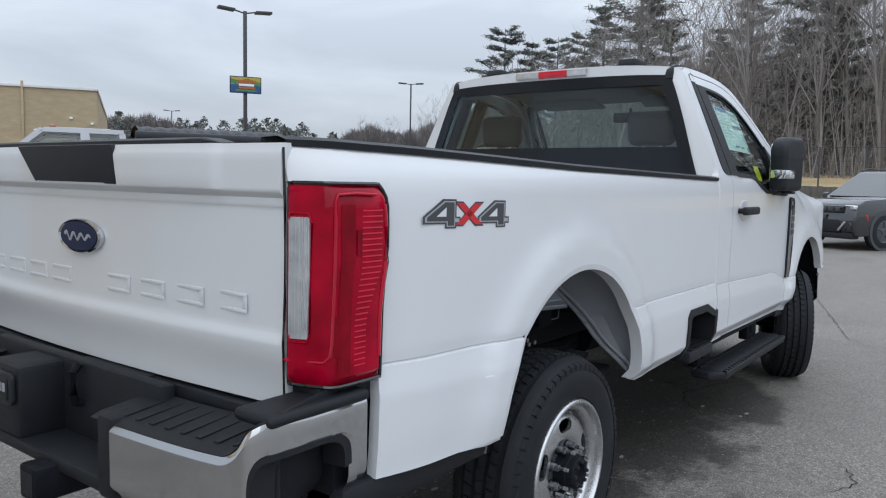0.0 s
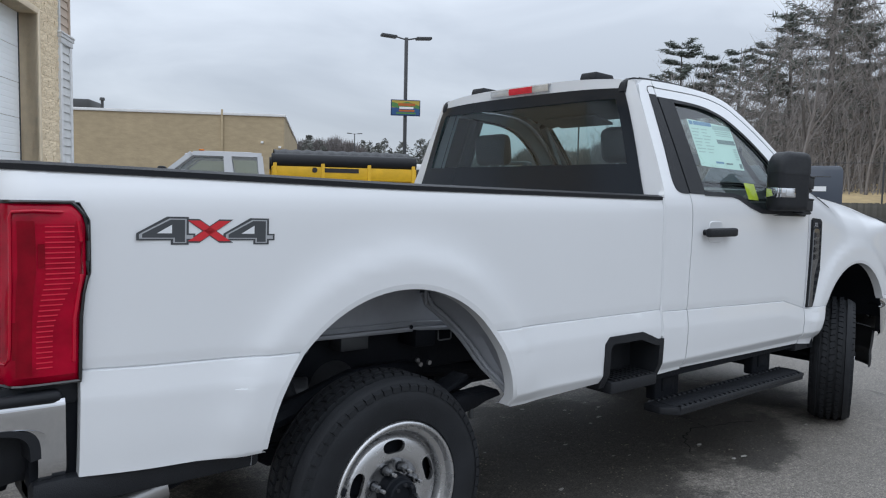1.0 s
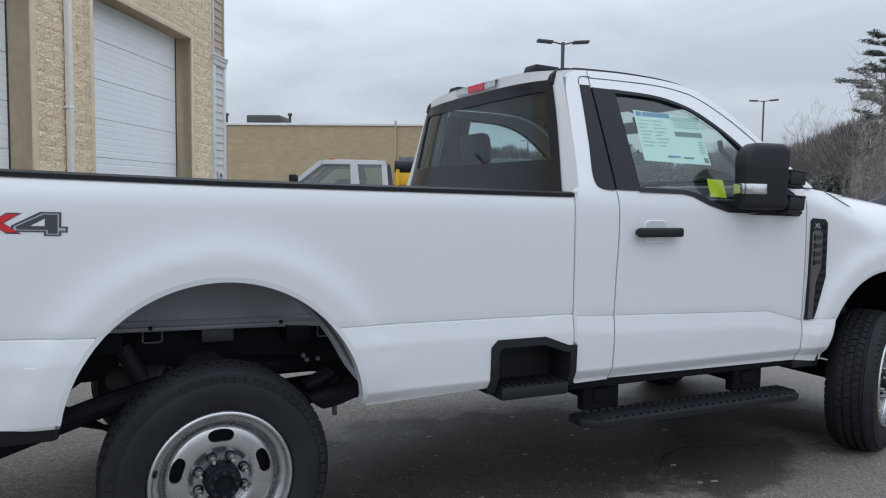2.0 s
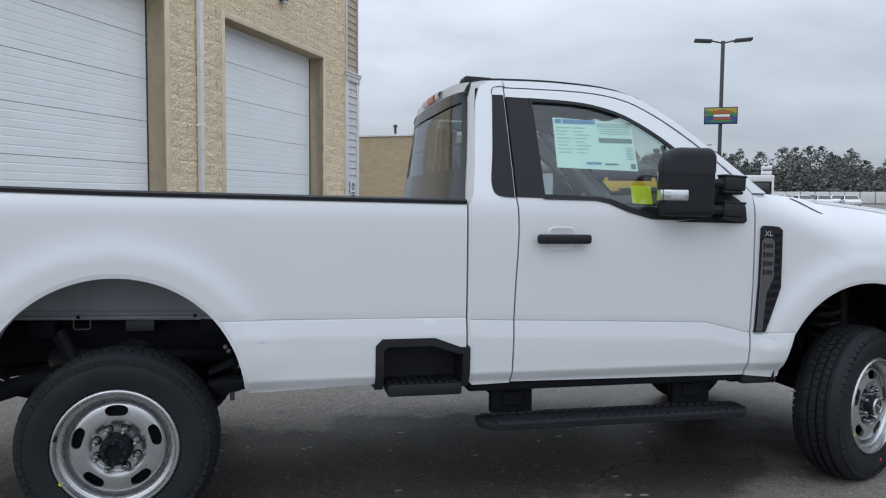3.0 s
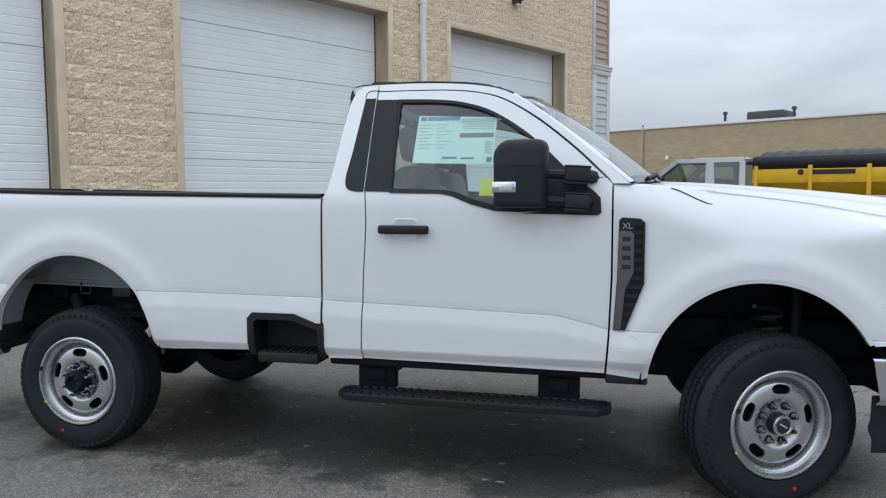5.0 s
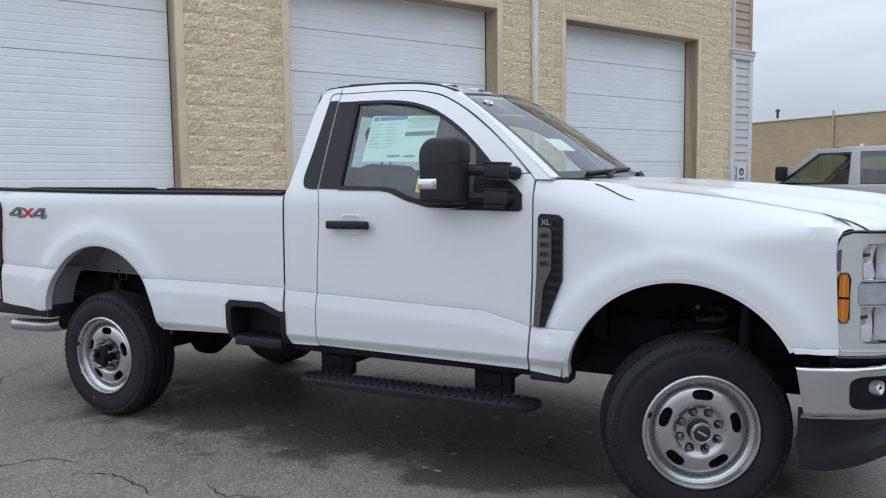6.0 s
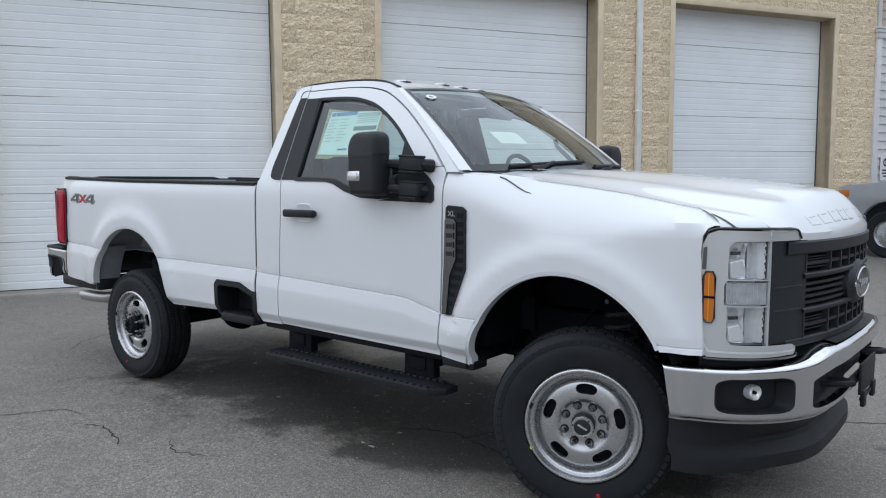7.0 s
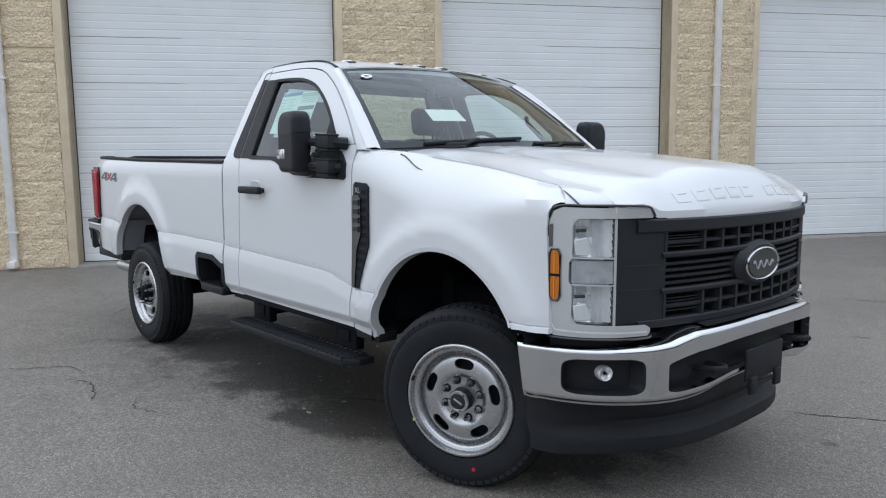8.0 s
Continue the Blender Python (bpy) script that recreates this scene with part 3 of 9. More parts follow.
def pilaster():
    """The framed corner post: lapped boards between corner boards, with a cap; tan boards above."""
    p = thing("corner_pilaster", "white corner pilaster with lapped siding, tan boards above its cap", "pilaster", M_WALL @ pose(S1, 0, 0), kind="structure")
    w = 0.76
    for x0 in (0.0, w - 0.13):
        part("corner_board", box(x0, x0 + 0.13, -0.05, 0.42, -0.4, 4.22, 0.008), TRIM_WHITE, p)
        part("corner_board", box(x0 + 0.02, x0 + 0.11, -0.03, 0.42, 4.44, WALL_H, 0.008), SIDING_TAN if x0 else TRIM_WHITE, p)
    part("cap", join(box(-0.03, w + 0.03, -0.085, 0.44, 4.33, 4.40, 0.012), box(-0.01, w + 0.01, -0.065, 0.44, 4.22, 4.33, 0.01), box(-0.045, w + 0.045, -0.10, 0.44, 4.40, 4.44, 0.008)), TRIM_WHITE, p)
    lap = to_mesh("board", prism([(0.0, 0), (-0.034, 0.0), (-0.012, 0.172), (0.0, 0.172)], w - 0.26, axis="x"), SIDING, 20)
    lap2 = to_mesh("board", prism([(0.0, 0), (-0.034, 0.0), (-0.012, 0.172), (0.0, 0.172)], w - 0.22, axis="x"), SIDING_TAN, 20)
    for i in range(26):
        part("board", lap, None, p, m=pose(0.13, 0, -0.2 + 0.17 * i))
    for i in range(17):
        part("board", lap2, None, p, m=pose(0.11, 0.02, 4.45 + 0.17 * i))
    part("backing", box(0.02, w - 0.02, 0.03, 0.41, -0.4, WALL_H - 0.05), SIDING, p)


pilaster()


def parking_sign():
    s = thing("parking_sign", "small white parking sign with printed bars on the pilaster", "sign", M_WALL @ pose(S1 + 0.38, -0.055, 1.62))
    part("plate", prism(rounded(0.32, 0.50, 0.03), 0.006), SIGN_WHITE, s)
    part("symbol", moved(lathe([(0.055, 0.0), (0.055, -0.003), (0.085, -0.003), (0.085, 0.0)], 24), pose(0, -0.001, 0.12)), SIGN_BLACK, s, "black ring")
    part("letter", lettering("P", 0.13, 0.001), SIGN_BLACK, s, m=pose(0, -0.003, 0.12))
    for i, (w, z) in enumerate(((0.2, -0.04), (0.22, -0.10), (0.16, -0.16))):
        part("print_bar", box(-w / 2, w / 2, -0.004, 0.0, z - 0.014, z + 0.014), SIGN_BLACK, s)


parking_sign()

# ---- the white pickup ----
TRUCK = thing("pickup_truck", "white single-cab four-wheel-drive pickup with a long bed, parked on the asphalt", "pickup truck")
REAR_ARCH, FRONT_ARCH = (0.003, 0.567, 0.520), (3.508, 0.535, 0.497)


def char_z(x):
    return interp(((-1.3, 0.935), (0.0, 0.893), (1.46, 0.884), (1.47, 0.873), (2.62, 0.837), (2.86, 0.780), (4.2, 0.785)), x)


def fender_top(x):
    return flow(((2.80, 1.449), (3.0, 1.441), (3.3, 1.412), (3.7, 1.362), (4.0, 1.308), (4.15, 1.286), (4.3, 1.266)), x)


def side_y(x, z):
    """Half width of the body's skin."""
    cab = x > 1.46 and (x < 2.862 or z > fender_top(x) + 0.004)
    y = 0.943 - 0.06 * max(min(z, 1.41) - 1.1, 0) ** 2
    zc = char_z(x)
    y -= 0.003 * sstep(zc + 0.03, zc + 0.001, z)
    y += 0.009 * sstep(zc - 0.0005, zc - 0.0039, z) - 0.005 * sstep(zc + 0.0039, zc + 0.0005, z) + 0.011 * min(max((zc - z) / 0.075, 0), 1)
    y -= 0.004 * sstep(0.74, 0.65, z) + 0.030 * sstep(0.642, 0.585, z)
    for (cx, cz, r), lift in ((REAR_ARCH, 0.020), (FRONT_ARCH, 0.026)):
        d = math.hypot(x - cx, max(z, cz) - cz)
        y += lift * sstep(0.52, 0.70, z) * (0.65 * sstep(r + 0.118, r + 0.092, d) + 0.35 * sstep(r + 0.20, r + 0.11, d))
    if cab:
        y -= 0.012 * sstep(1.34, 1.43, z) + 0.41 * max(z - 1.41, 0) + 0.05 * max(z - 1.41, 0) ** 2
    elif x > 2.86:
        top = fender_top(x)
        hs = interp(((2.86, 0.10), (3.05, 0.14), (3.4, 0.24), (3.7, 0.20), (4.0, 0.07), (4.2, 0.06)), x)
        y -= interp(((2.86, 0.038), (2.95, 0.05), (3.3, 0.148), (4.3, 0.148)), x) * max((z - (top - hs)) / hs, 0) ** 2.0
        y -= 0.9 * max(x - 3.96, 0) ** 2
    else:
        y -= 0.05 * max((z - 1.33) / 0.11, 0) ** 2.2
    if x < -0.80:
        y -= 0.027 * min((-0.80 - x) / 0.20, 1) ** 1.6
    if x < -1.0:
        y -= 0.088 * ((-1.0 - x) / 0.172) ** 3.0
    return y


CREASES = [((-1.3, 0.935), (0.0, 0.893)), ((0.0, 0.893), (1.46, 0.884)), ((1.47, 0.873), (2.62, 0.837)), ((2.62, 0.837), (2.86, 0.780)), ((2.86, 0.780), (4.2, 0.785)), ((-1.3, 0.640), (4.2, 0.640))]


def nose_y(x, y):
    """The nose is narrowed and its centre line shifted to fit the camera's view."""
    return y - (0.029 * y + 0.027) * sstep(3.2, 4.2, x)


def cab_shift(x, y):
    """The cab is stretched towards the far side to fit the camera's view."""
    return 0.06 * min(max((y + 0.66) / 1.32, 0), 1) * sstep(3.0, 2.2, x) * sstep(1.446, 1.458, x)


def skin(sg, lift=0.0):
    def f(x, z):
        y = nose_y(x, sg * (side_y(x, z) + lift))
        return x, y + cab_shift(x, y), z
    return f


def seam_x(z):
    """The door's rear edge bows gently forwards."""
    return flow(((0.50, 1.660), (0.80, 1.667), (1.05, 1.676), (1.26, 1.687), (1.36, 1.684), (1.42, 1.676), (2.0, 1.676)), z)


SEAM_Z = (0.70, 0.82, 0.94, 1.05, 1.16, 1.26, 1.32, 1.37, 1.416)


def rail_drop(x):
    """The top of the bed falls gently towards the cab."""
    return interp(((-1.17, 0.0), (-0.6, 0.012), (0.0, 0.026), (1.45, 0.042)), x)


def ring(c, n, a0, a1, dr=0.0):
    return arc(c[0], c[1], c[2] + dr, a0, a1, n)


TOOTH = to_mesh("tread_tooth", prism([(-0.016, -0.011), (0.010, -0.011), (0.016, 0.011), (-0.010, 0.011)], 0.009, axis="z", bevel=0.002), GREY_PL)
STEP_RIB = to_mesh("step_rib", box(-0.008, 0.008, -0.065, 0.065, 0.0, 0.007), BLACK_PL)
for sg in (-1, 1):
    lead = (0, -sg * 0.03, 0)
    # bed side
    bed = [(x, 1.427 - rail_drop(x)) for x in (-0.6, 0.0, 0.7, 1.445)] + [(1.445, 0.749), (1.412, 0.749), (1.30, 0.792), (1.075, 0.792), (1.05, 0.77), (1.046, 0.60), (0.60, 0.585), (0.53, 0.585)]
    bed += ring(REAR_ARCH, 26, 2, 173)
    bed += [(-0.50, 0.628), (-0.56, 0.628), (-0.70, 0.642), (-0.992, 0.655), (-0.986, 0.895), (-0.978, 1.11), (-0.957, 1.17), (-0.957, 1.30), (-0.980, 1.345), (-1.10, 1.346), (-1.150, 1.347), (-1.172, 1.348), (-1.172, 1.428)]
    part("bed_side", sheet(bed, skin(sg), 0.033, lead, CREASES), WHITE, TRUCK)
    # rear corner of the cab
    quarter = [(1.464, 1.405), (1.462, 0.60), (1.482, 0.578), (seam_x(0.58) - 0.007, 0.582)] + [(seam_x(z) - 0.007, z) for z in SEAM_Z] + [(1.669, 1.964), (1.60, 1.958), (1.555, 1.93), (1.53, 1.86), (1.515, 1.74), (1.495, 1.55), (1.476, 1.42)]
    part("cab_corner", sheet(quarter, skin(sg), 0.033, lead, CREASES), WHITE, TRUCK)
    part("quarter_trim", sheet(bend([(1.566, 1.50), (1.566, 1.462), (1.578, 1.430), (1.612, 1.417), (1.666, 1.414)]) + [(1.666, 1.892), (1.612, 1.892), (1.603, 1.80), (1.584, 1.62)], skin(sg, 0.004), 0.06, (0, -sg * 0.01, 0)), BLACK_PL, TRUCK, "black plastic pillar trim")
    part("pillar_seam", tube([skin(sg, 0.0015)(x, z) for x, z in ((1.610, 1.895), (1.612, 1.915), (1.622, 1.929), (1.645, 1.934), (1.680, 1.934))], 0.0022, 6), GLOSS_BLACK, TRUCK)
    # door
    door = part("door", sheet([(seam_x(z), z) for z in SEAM_Z[-2::-1]] + [(seam_x(0.587), 0.587), (2.835, 0.575), (2.848, 0.75), (2.858, 1.02), (2.858, 1.449), (2.835, 1.476), (2.82, 1.478), (2.715, 1.466), (2.70, 1.40), (2.45, 1.322), (2.32, 1.326), (2.21, 1.358), (2.12, 1.395), (2.06, 1.407), (1.676, 1.416)], skin(sg), 0.033, lead, CREASES), WHITE, TRUCK, "white cab door with a black grab handle")
    part("window_frame", sheet(bend([(1.676, 1.880), (1.80, 1.880), (2.00, 1.872), (2.14, 1.852), (2.29, 1.800), (2.48, 1.675), (2.70, 1.47)]) + bend([(2.82, 1.482), (2.69, 1.61), (2.50, 1.763), (2.33, 1.866), (2.20, 1.905), (2.05, 1.922), (1.85, 1.926), (1.676, 1.926)]), skin(sg), 0.033, lead, CREASES), WHITE, door)
    part("pillar_trim", sheet([(1.678, 1.416), (1.806, 1.413), (1.800, 1.65), (1.786, 1.882), (1.678, 1.884)], skin(sg, 0.004), 0.06, (0, -sg * 0.015, 0)), BLACK_PL, door, "black plastic pillar trim")
    part("window_seal", sheet([(1.796, 1.416), (1.790, 1.884)] + bend([(1.82, 1.883), (2.00, 1.876), (2.14, 1.856), (2.29, 1.804), (2.48, 1.679), (2.68, 1.49)]) + bend([(2.668, 1.478), (2.471, 1.664), (2.283, 1.789), (2.135, 1.841), (1.995, 1.861), (1.82, 1.866)]) + [(1.804, 1.866), (1.810, 1.420)], skin(sg, 0.002), 0.06, (0, -sg * 0.015, 0)), BLACK_PL, door)
    part("belt_seal", sheet([(1.80, 1.408), (1.80, 1.430), (2.065, 1.423), (2.13, 1.411), (2.225, 1.374), (2.335, 1.344), (2.45, 1.340), (2.66, 1.358), (2.66, 1.335), (2.45, 1.318), (2.325, 1.322), (2.205, 1.354), (2.11, 1.393), (2.05, 1.404)], skin(sg, 0.005), 0.06, (0, -sg * 0.02, 0)), BLACK_PL, door)
    pane = part("window_pane", sheet([(1.81, 1.405), (1.81, 1.872), (2.00, 1.862), (2.14, 1.850), (2.28, 1.806), (2.47, 1.680), (2.68, 1.488), (2.68, 1.34), (2.45, 1.322), (2.32, 1.33), (2.20, 1.365)], skin(sg, -0.012), 0.08), CLEAR, door)
    pane.visible_shadow = False
    part("mirror_mount", sheet([(2.575, 1.330), (2.550, 1.602), (2.562, 1.600), (2.64, 1.527), (2.70, 1.470), (2.775, 1.420), (2.808, 1.385), (2.812, 1.318), (2.795, 1.306), (2.45, 1.312)], skin(sg, 0.010), 0.06, (0, -sg * 0.02, 0)), BLACK_PL, door, "black mirror sail panel")
    part("door_handle", moved(box(-0.126, 0.126, -0.016, 0.016, -0.021, 0.021, 0.012, 3), pose(1.884, sg * 0.978, 1.231, 0, 0, 0)), BLACK_PL, door, "black plastic pull handle")
    for x in (1.785, 1.975):
        part("handle_mount", rod((x, sg * 0.93, 1.231), (x, sg * 0.975, 1.231), 0.014), BLACK_PL, door)
    def cup_pt(a, k):
        ca, sa = math.cos(a), math.sin(a)
        w, h, d = ((0.066, 0.054, 0.0004), (0.063, 0.051, -0.0025), (0.058, 0.046, -0.0025), (0.051, 0.039, 0.0004), (0.0, 0.0, 0.0008))[k]
        return 1.884 + w * math.copysign(abs(ca) ** 0.45, ca), sg * (side_y(1.884, 1.232) - d + 0.0006), 1.232 + h * math.copysign(abs(sa) ** 0.45, sa)
    part("handle_cup", grid(cup_pt, span(0, 2 * math.pi, 40), range(5)), WHITE, door)
    # pillar and roof rail outside the door
    part("roof_rail", sheet(bend([(1.676, 1.932), (1.85, 1.932), (2.05, 1.928), (2.205, 1.911), (2.335, 1.872), (2.51, 1.768), (2.70, 1.615), (2.84, 1.480)]) + [(2.862, 1.452), (2.862, 1.449)] + bend([(2.945, 1.445), (2.72, 1.640), (2.52, 1.800), (2.38, 1.890), (2.28, 1.930), (2.11, 1.956), (1.853, 1.967), (1.676, 1.964)]), skin(sg), 0.033, lead, CREASES), WHITE, TRUCK)
    # fender
    fen = [(2.866, 1.445), (2.867, 1.02), (2.857, 0.75), (2.845, 0.572), (3.005, 0.556)]
    fen += ring(FRONT_ARCH, 26, 178, 27)
    fen += [(3.99, 0.764), (4.102, 0.762), (4.100, 0.80), (4.082, 1.15), (4.087, 1.208), (4.103, 1.238), (4.122, 1.247), (4.15, 1.247), (4.11, 1.274), (4.05, fender_top(4.05))]
    fen += [(x, fender_top(x)) for x in (4.0, 3.92, 3.85, 3.77, 3.7, 3.6, 3.5, 3.4, 3.3, 3.2, 3.1, 3.0, 2.92)]
    part("fender", sheet(fen, skin(sg), 0.033, lead, CREASES), WHITE, TRUCK)
    # arch lips and wheel housings
    for nm, c, a0, a1, mat, lbl in (("rear_wheelhouse", REAR_ARCH, 0, 180, WHITE_MATT, "grey primed inner wheelhouse"), ("front_wheelhouse", FRONT_ARCH, -6, 186, DARK_METAL, "black front wheel liner")):
        yo = 0.935
        lip = grid(lambda a, k: (c[0] + (c[2] + (0.002, -0.016, -0.016)[k]) * math.cos(radians(a)), sg * (side_y(c[0] + (c[2] + 0.004) * math.cos(radians(a)), c[1] + (c[2] + 0.004) * math.sin(radians(a))) + (0.0005, -0.003, -0.05)[k]), c[1] + (c[2] + (0.002, -0.016, -0.016)[k]) * math.sin(radians(a))), span(3 if nm[0] == "r" else 28, 172 if nm[0] == "r" else 177, 40), range(3))
        part("arch_lip", lip, WHITE, TRUCK)
        deep = 0.40 if nm[0] == "r" else 0.36
        def hs_pt(a, k):
            cut = interp(((4, 0.89), (20, 0.775), (40, 0.68), (53, 0.625), (56, deep)), a) if nm[0] == "r" else deep
            y = (yo, 0.90, max(deep + 0.12, 0.4 * 0.90 + 0.6 * cut), cut)[k]
            r = c[2] + (0.012, 0.035, 0.05, 0.05)[k]
            if nm[0] == "r" and k > 1:
                r -= (0.015, 0.055)[k - 2] * sstep(56, 50, a) * sstep(0, 20, a)
            return (c[0] + r * math.cos(radians(a)), sg * y, c[1] + r * math.sin(radians(a)))
        hs = grid(hs_pt, span(a0 + (4 if nm[0] == "r" else 16), a1 - (33 if nm[0] == "r" else 6), 60), range(4))
        part(nm, hs, mat, TRUCK, lbl)
        if nm[0] == "r":
            part("wheelhouse_rear", grid(lambda a, k: (c[0] + (c[2] + 0.014) * math.cos(radians(a)), sg * (0.93, 0.74)[k], c[1] + (c[2] + 0.014) * math.sin(radians(a))), span(139, 178, 10), range(2)), WHITE_MATT, TRUCK, "grey primed splash shield")
        if nm[0] == "f":
            part("liner_wall", prism([(c[0] - 0.62, 0.45), (c[0] + 0.62, 0.45), (c[0] + 0.62, 1.15), (c[0] - 0.62, 1.15)], 0.02), DARK_METAL, TRUCK, m=pose(0, sg * deep, 0))
        else:
            # the inner wheelhouse wall ends at a flange above the frame rail
            part("wheelhouse_wall", prism([(c[0] - 0.56, 0.862), (c[0] + 0.56, 0.842), (c[0] + 0.50, 1.14), (c[0] - 0.5, 1.14)], 0.015), WHITE_MATT, TRUCK, m=pose(0, sg * 0.60, 0))
            part("wheelhouse_flange", prism([(-0.55, 0.866), (-0.15, 0.862), (-0.13, 0.858), (0.29, 0.857), (0.32, 0.852), (0.53, 0.836), (0.53, 0.850), (0.32, 0.868), (-0.55, 0.880)], 0.018, bevel=0.003), WHITE_MATT, TRUCK, m=pose(0, sg * 0.612 - 0.009, 0))
            part("wheelhouse_bead", tube([(-0.5, sg * 0.607, 0.898), (0.30, sg * 0.607, 0.886), (0.5, sg * 0.607, 0.872)], 0.004, 6), WHITE_MATT, TRUCK)
            for x, z in ((-0.206, 0.872), (0.277, 0.869)):
                part("flange_hole", rod((x, sg * 0.6195, z), (x, sg * 0.6225, z), 0.0085, seg=10), DARK_METAL, TRUCK)
            for x, z in ((-0.197, 0.814), (0.468, 0.796)):
                loop = [(x - 0.034, z + 0.055), (x - 0.034, z + 0.006), (x - 0.028, z), (x + 0.028, z), (x + 0.034, z + 0.006), (x + 0.034, z + 0.055)]
                part("bed_bracket", tube([(a, sg * 0.595, b) for a, b in loop], 0.0032, 6), GREY_LOOP, TRUCK, "grey bracket edge")
            for inset, r in ((0.0, 0.010), (0.035, 0.008)):
                part("gusset_rib", tube([tuple(Vector(hs_pt(a, 3)) + Vector((-0.006, sg * inset, 0))) for a in span(5, 53, 12)], r, 8), WHITE_MATT, TRUCK)
            part("gusset_ear", moved(prism([(-0.03, -0.035), (0.03, -0.03), (0.035, 0.03), (-0.02, 0.035)], 0.012, bevel=0.004), pose(c[0] + 0.325, sg * 0.66, 0.995, 0, 0, 40)), WHITE_MATT, TRUCK)
    # bed rail cap
    cap = grid(lambda x, k: (x, sg * (side_y(x, 1.42 - rail_drop(x)) + (0.004, 0.006, -0.02, -0.075, -0.08)[k]), (1.423, 1.438, 1.446, 1.444, 1.41)[k] - rail_drop(x)), span(-1.165, 1.445, 60), range(5))
    part("rail_cap", cap, BLACK_PL, TRUCK, "black plastic bed rail cap")
    part("bed_inner_wall", join(box(-1.12, -0.56, sg * 0.82 - 0.01, sg * 0.83 + 0.01, 0.86, 1.38), box(-0.56, 0.58, sg * 0.82 - 0.01, sg * 0.83 + 0.01, 1.14, 1.38), box(0.58, 1.44, sg * 0.82 - 0.01, sg * 0.83 + 0.01, 0.86, 1.38)), WHITE_MATT, TRUCK)
    # step notch ahead of the rear wheel
    part("step_recess", join(prism([(1.05, 0.56), (1.46, 0.56), (1.46, 0.745), (1.415, 0.745), (1.30, 0.787), (1.075, 0.787), (1.054, 0.768)], 0.02)), BLACK_PL, TRUCK, m=pose(0, sg * 0.80, 0))
    rim_poly = [(1.046, 0.575), (1.046, 0.77), (1.075, 0.800), (1.305, 0.800), (1.42, 0.757), (1.463, 0.755), (1.463, 0.575), (1.43, 0.575), (1.43, 0.728), (1.41, 0.728), (1.295, 0.766), (1.10, 0.766), (1.082, 0.75), (1.082, 0.575)]
    part("step_surround", sheet(rim_poly, skin(sg, 0.006), 0.08, (0, -sg * 0.17, 0)), BLACK_PL, TRUCK, "black plastic step surround")
    bs = part("bed_step", box(1.10, 1.43, *sorted((sg * 0.80, sg * 0.955)), 0.545, 0.60, 0.012), BLACK_PL, TRUCK, "black ribbed bed side step")
    for k in range(9):
        part("step_rib", STEP_RIB, None, bs, m=pose(1.137 + 0.032 * k, sg * 0.885, 0.60))
    # running board
    board = part("running_board", prism([(1.585, sg * 0.982), (2.81, sg * 0.982), (2.87, sg * 0.915), (2.87, sg * 0.822), (1.522, sg * 0.822), (1.522, sg * 0.915)], 0.036, axis="z", bevel=0.008), BLACK_PL, TRUCK, "black ribbed running board with a toothed edge", m=pose(0, 0, 0.379))
    for row, (yo, n_t) in enumerate(((0.970, 28), (0.840, 28))):
        for i in range(n_t):
            part("tread_tooth", TOOTH, None, board, m=pose(1.610 + 0.0435 * i, sg * yo, 0.036))
    part("board_edge", join(box(1.585, 2.81, *sorted((sg * 0.976, sg * 0.986)), 0.022, 0.040, 0.003), box(1.55, 2.85, *sorted((sg * 0.821, sg * 0.829)), 0.030, 0.041, 0.003)), GREY_PL, board)
    part("tread_panel", box(1.59, 2.81, *sorted((sg * 0.852, sg * 0.956)), 0.034, 0.039, 0.002), GREY_PL, board)
    for x in (1.60, 2.52):
        part("bracket", join(box(x, x + 0.20, *sorted((sg * 0.775, sg * 0.83)), 0.415, 0.62, 0.01), box(x + 0.05, x + 0.15, *sorted((sg * 0.45, sg * 0.84)), 0.45, 0.52, 0.01)), DARK_METAL, TRUCK)
    # rocker under the cab
    part("rocker", box(1.47, 3.02, *sorted((sg * 0.78, sg * 0.90)), 0.54, 0.60, 0.015), DARK_METAL, TRUCK)
    part("fender_liner_edge", box(2.84, 3.03, *sorted((sg * 0.80, sg * 0.915)), 0.525, 0.575, 0.01), BLACK_PL, TRUCK)
    # seam strip between bed and cab
    part("cab_gap_seal", grid(lambda z, k: (1.4462 + (0.0, 0.003, 0.003)[k], sg * (side_y(1.44, z) - (0.006, 0.008, 0.16)[k]), z), span(0.755, 1.384, 24), range(3), thick=(-0.004, 0, 0)), GLOSS_BLACK, TRUCK, "black strip on the bed's front edge")
    part("cab_edge", tube([(1.4625, sg * (side_y(1.47, z) - 0.0115) + cab_shift(1.47, sg), z) for z in span(0.62, 1.39, 16)], 0.0105, 10), WHITE, TRUCK, "rounded rear edge of the cab")
    part("cab_return", box(1.463, 1.474, *sorted((sg * 0.70, sg * 0.924)), 0.60, 1.40, 0.003), WHITE, TRUCK)


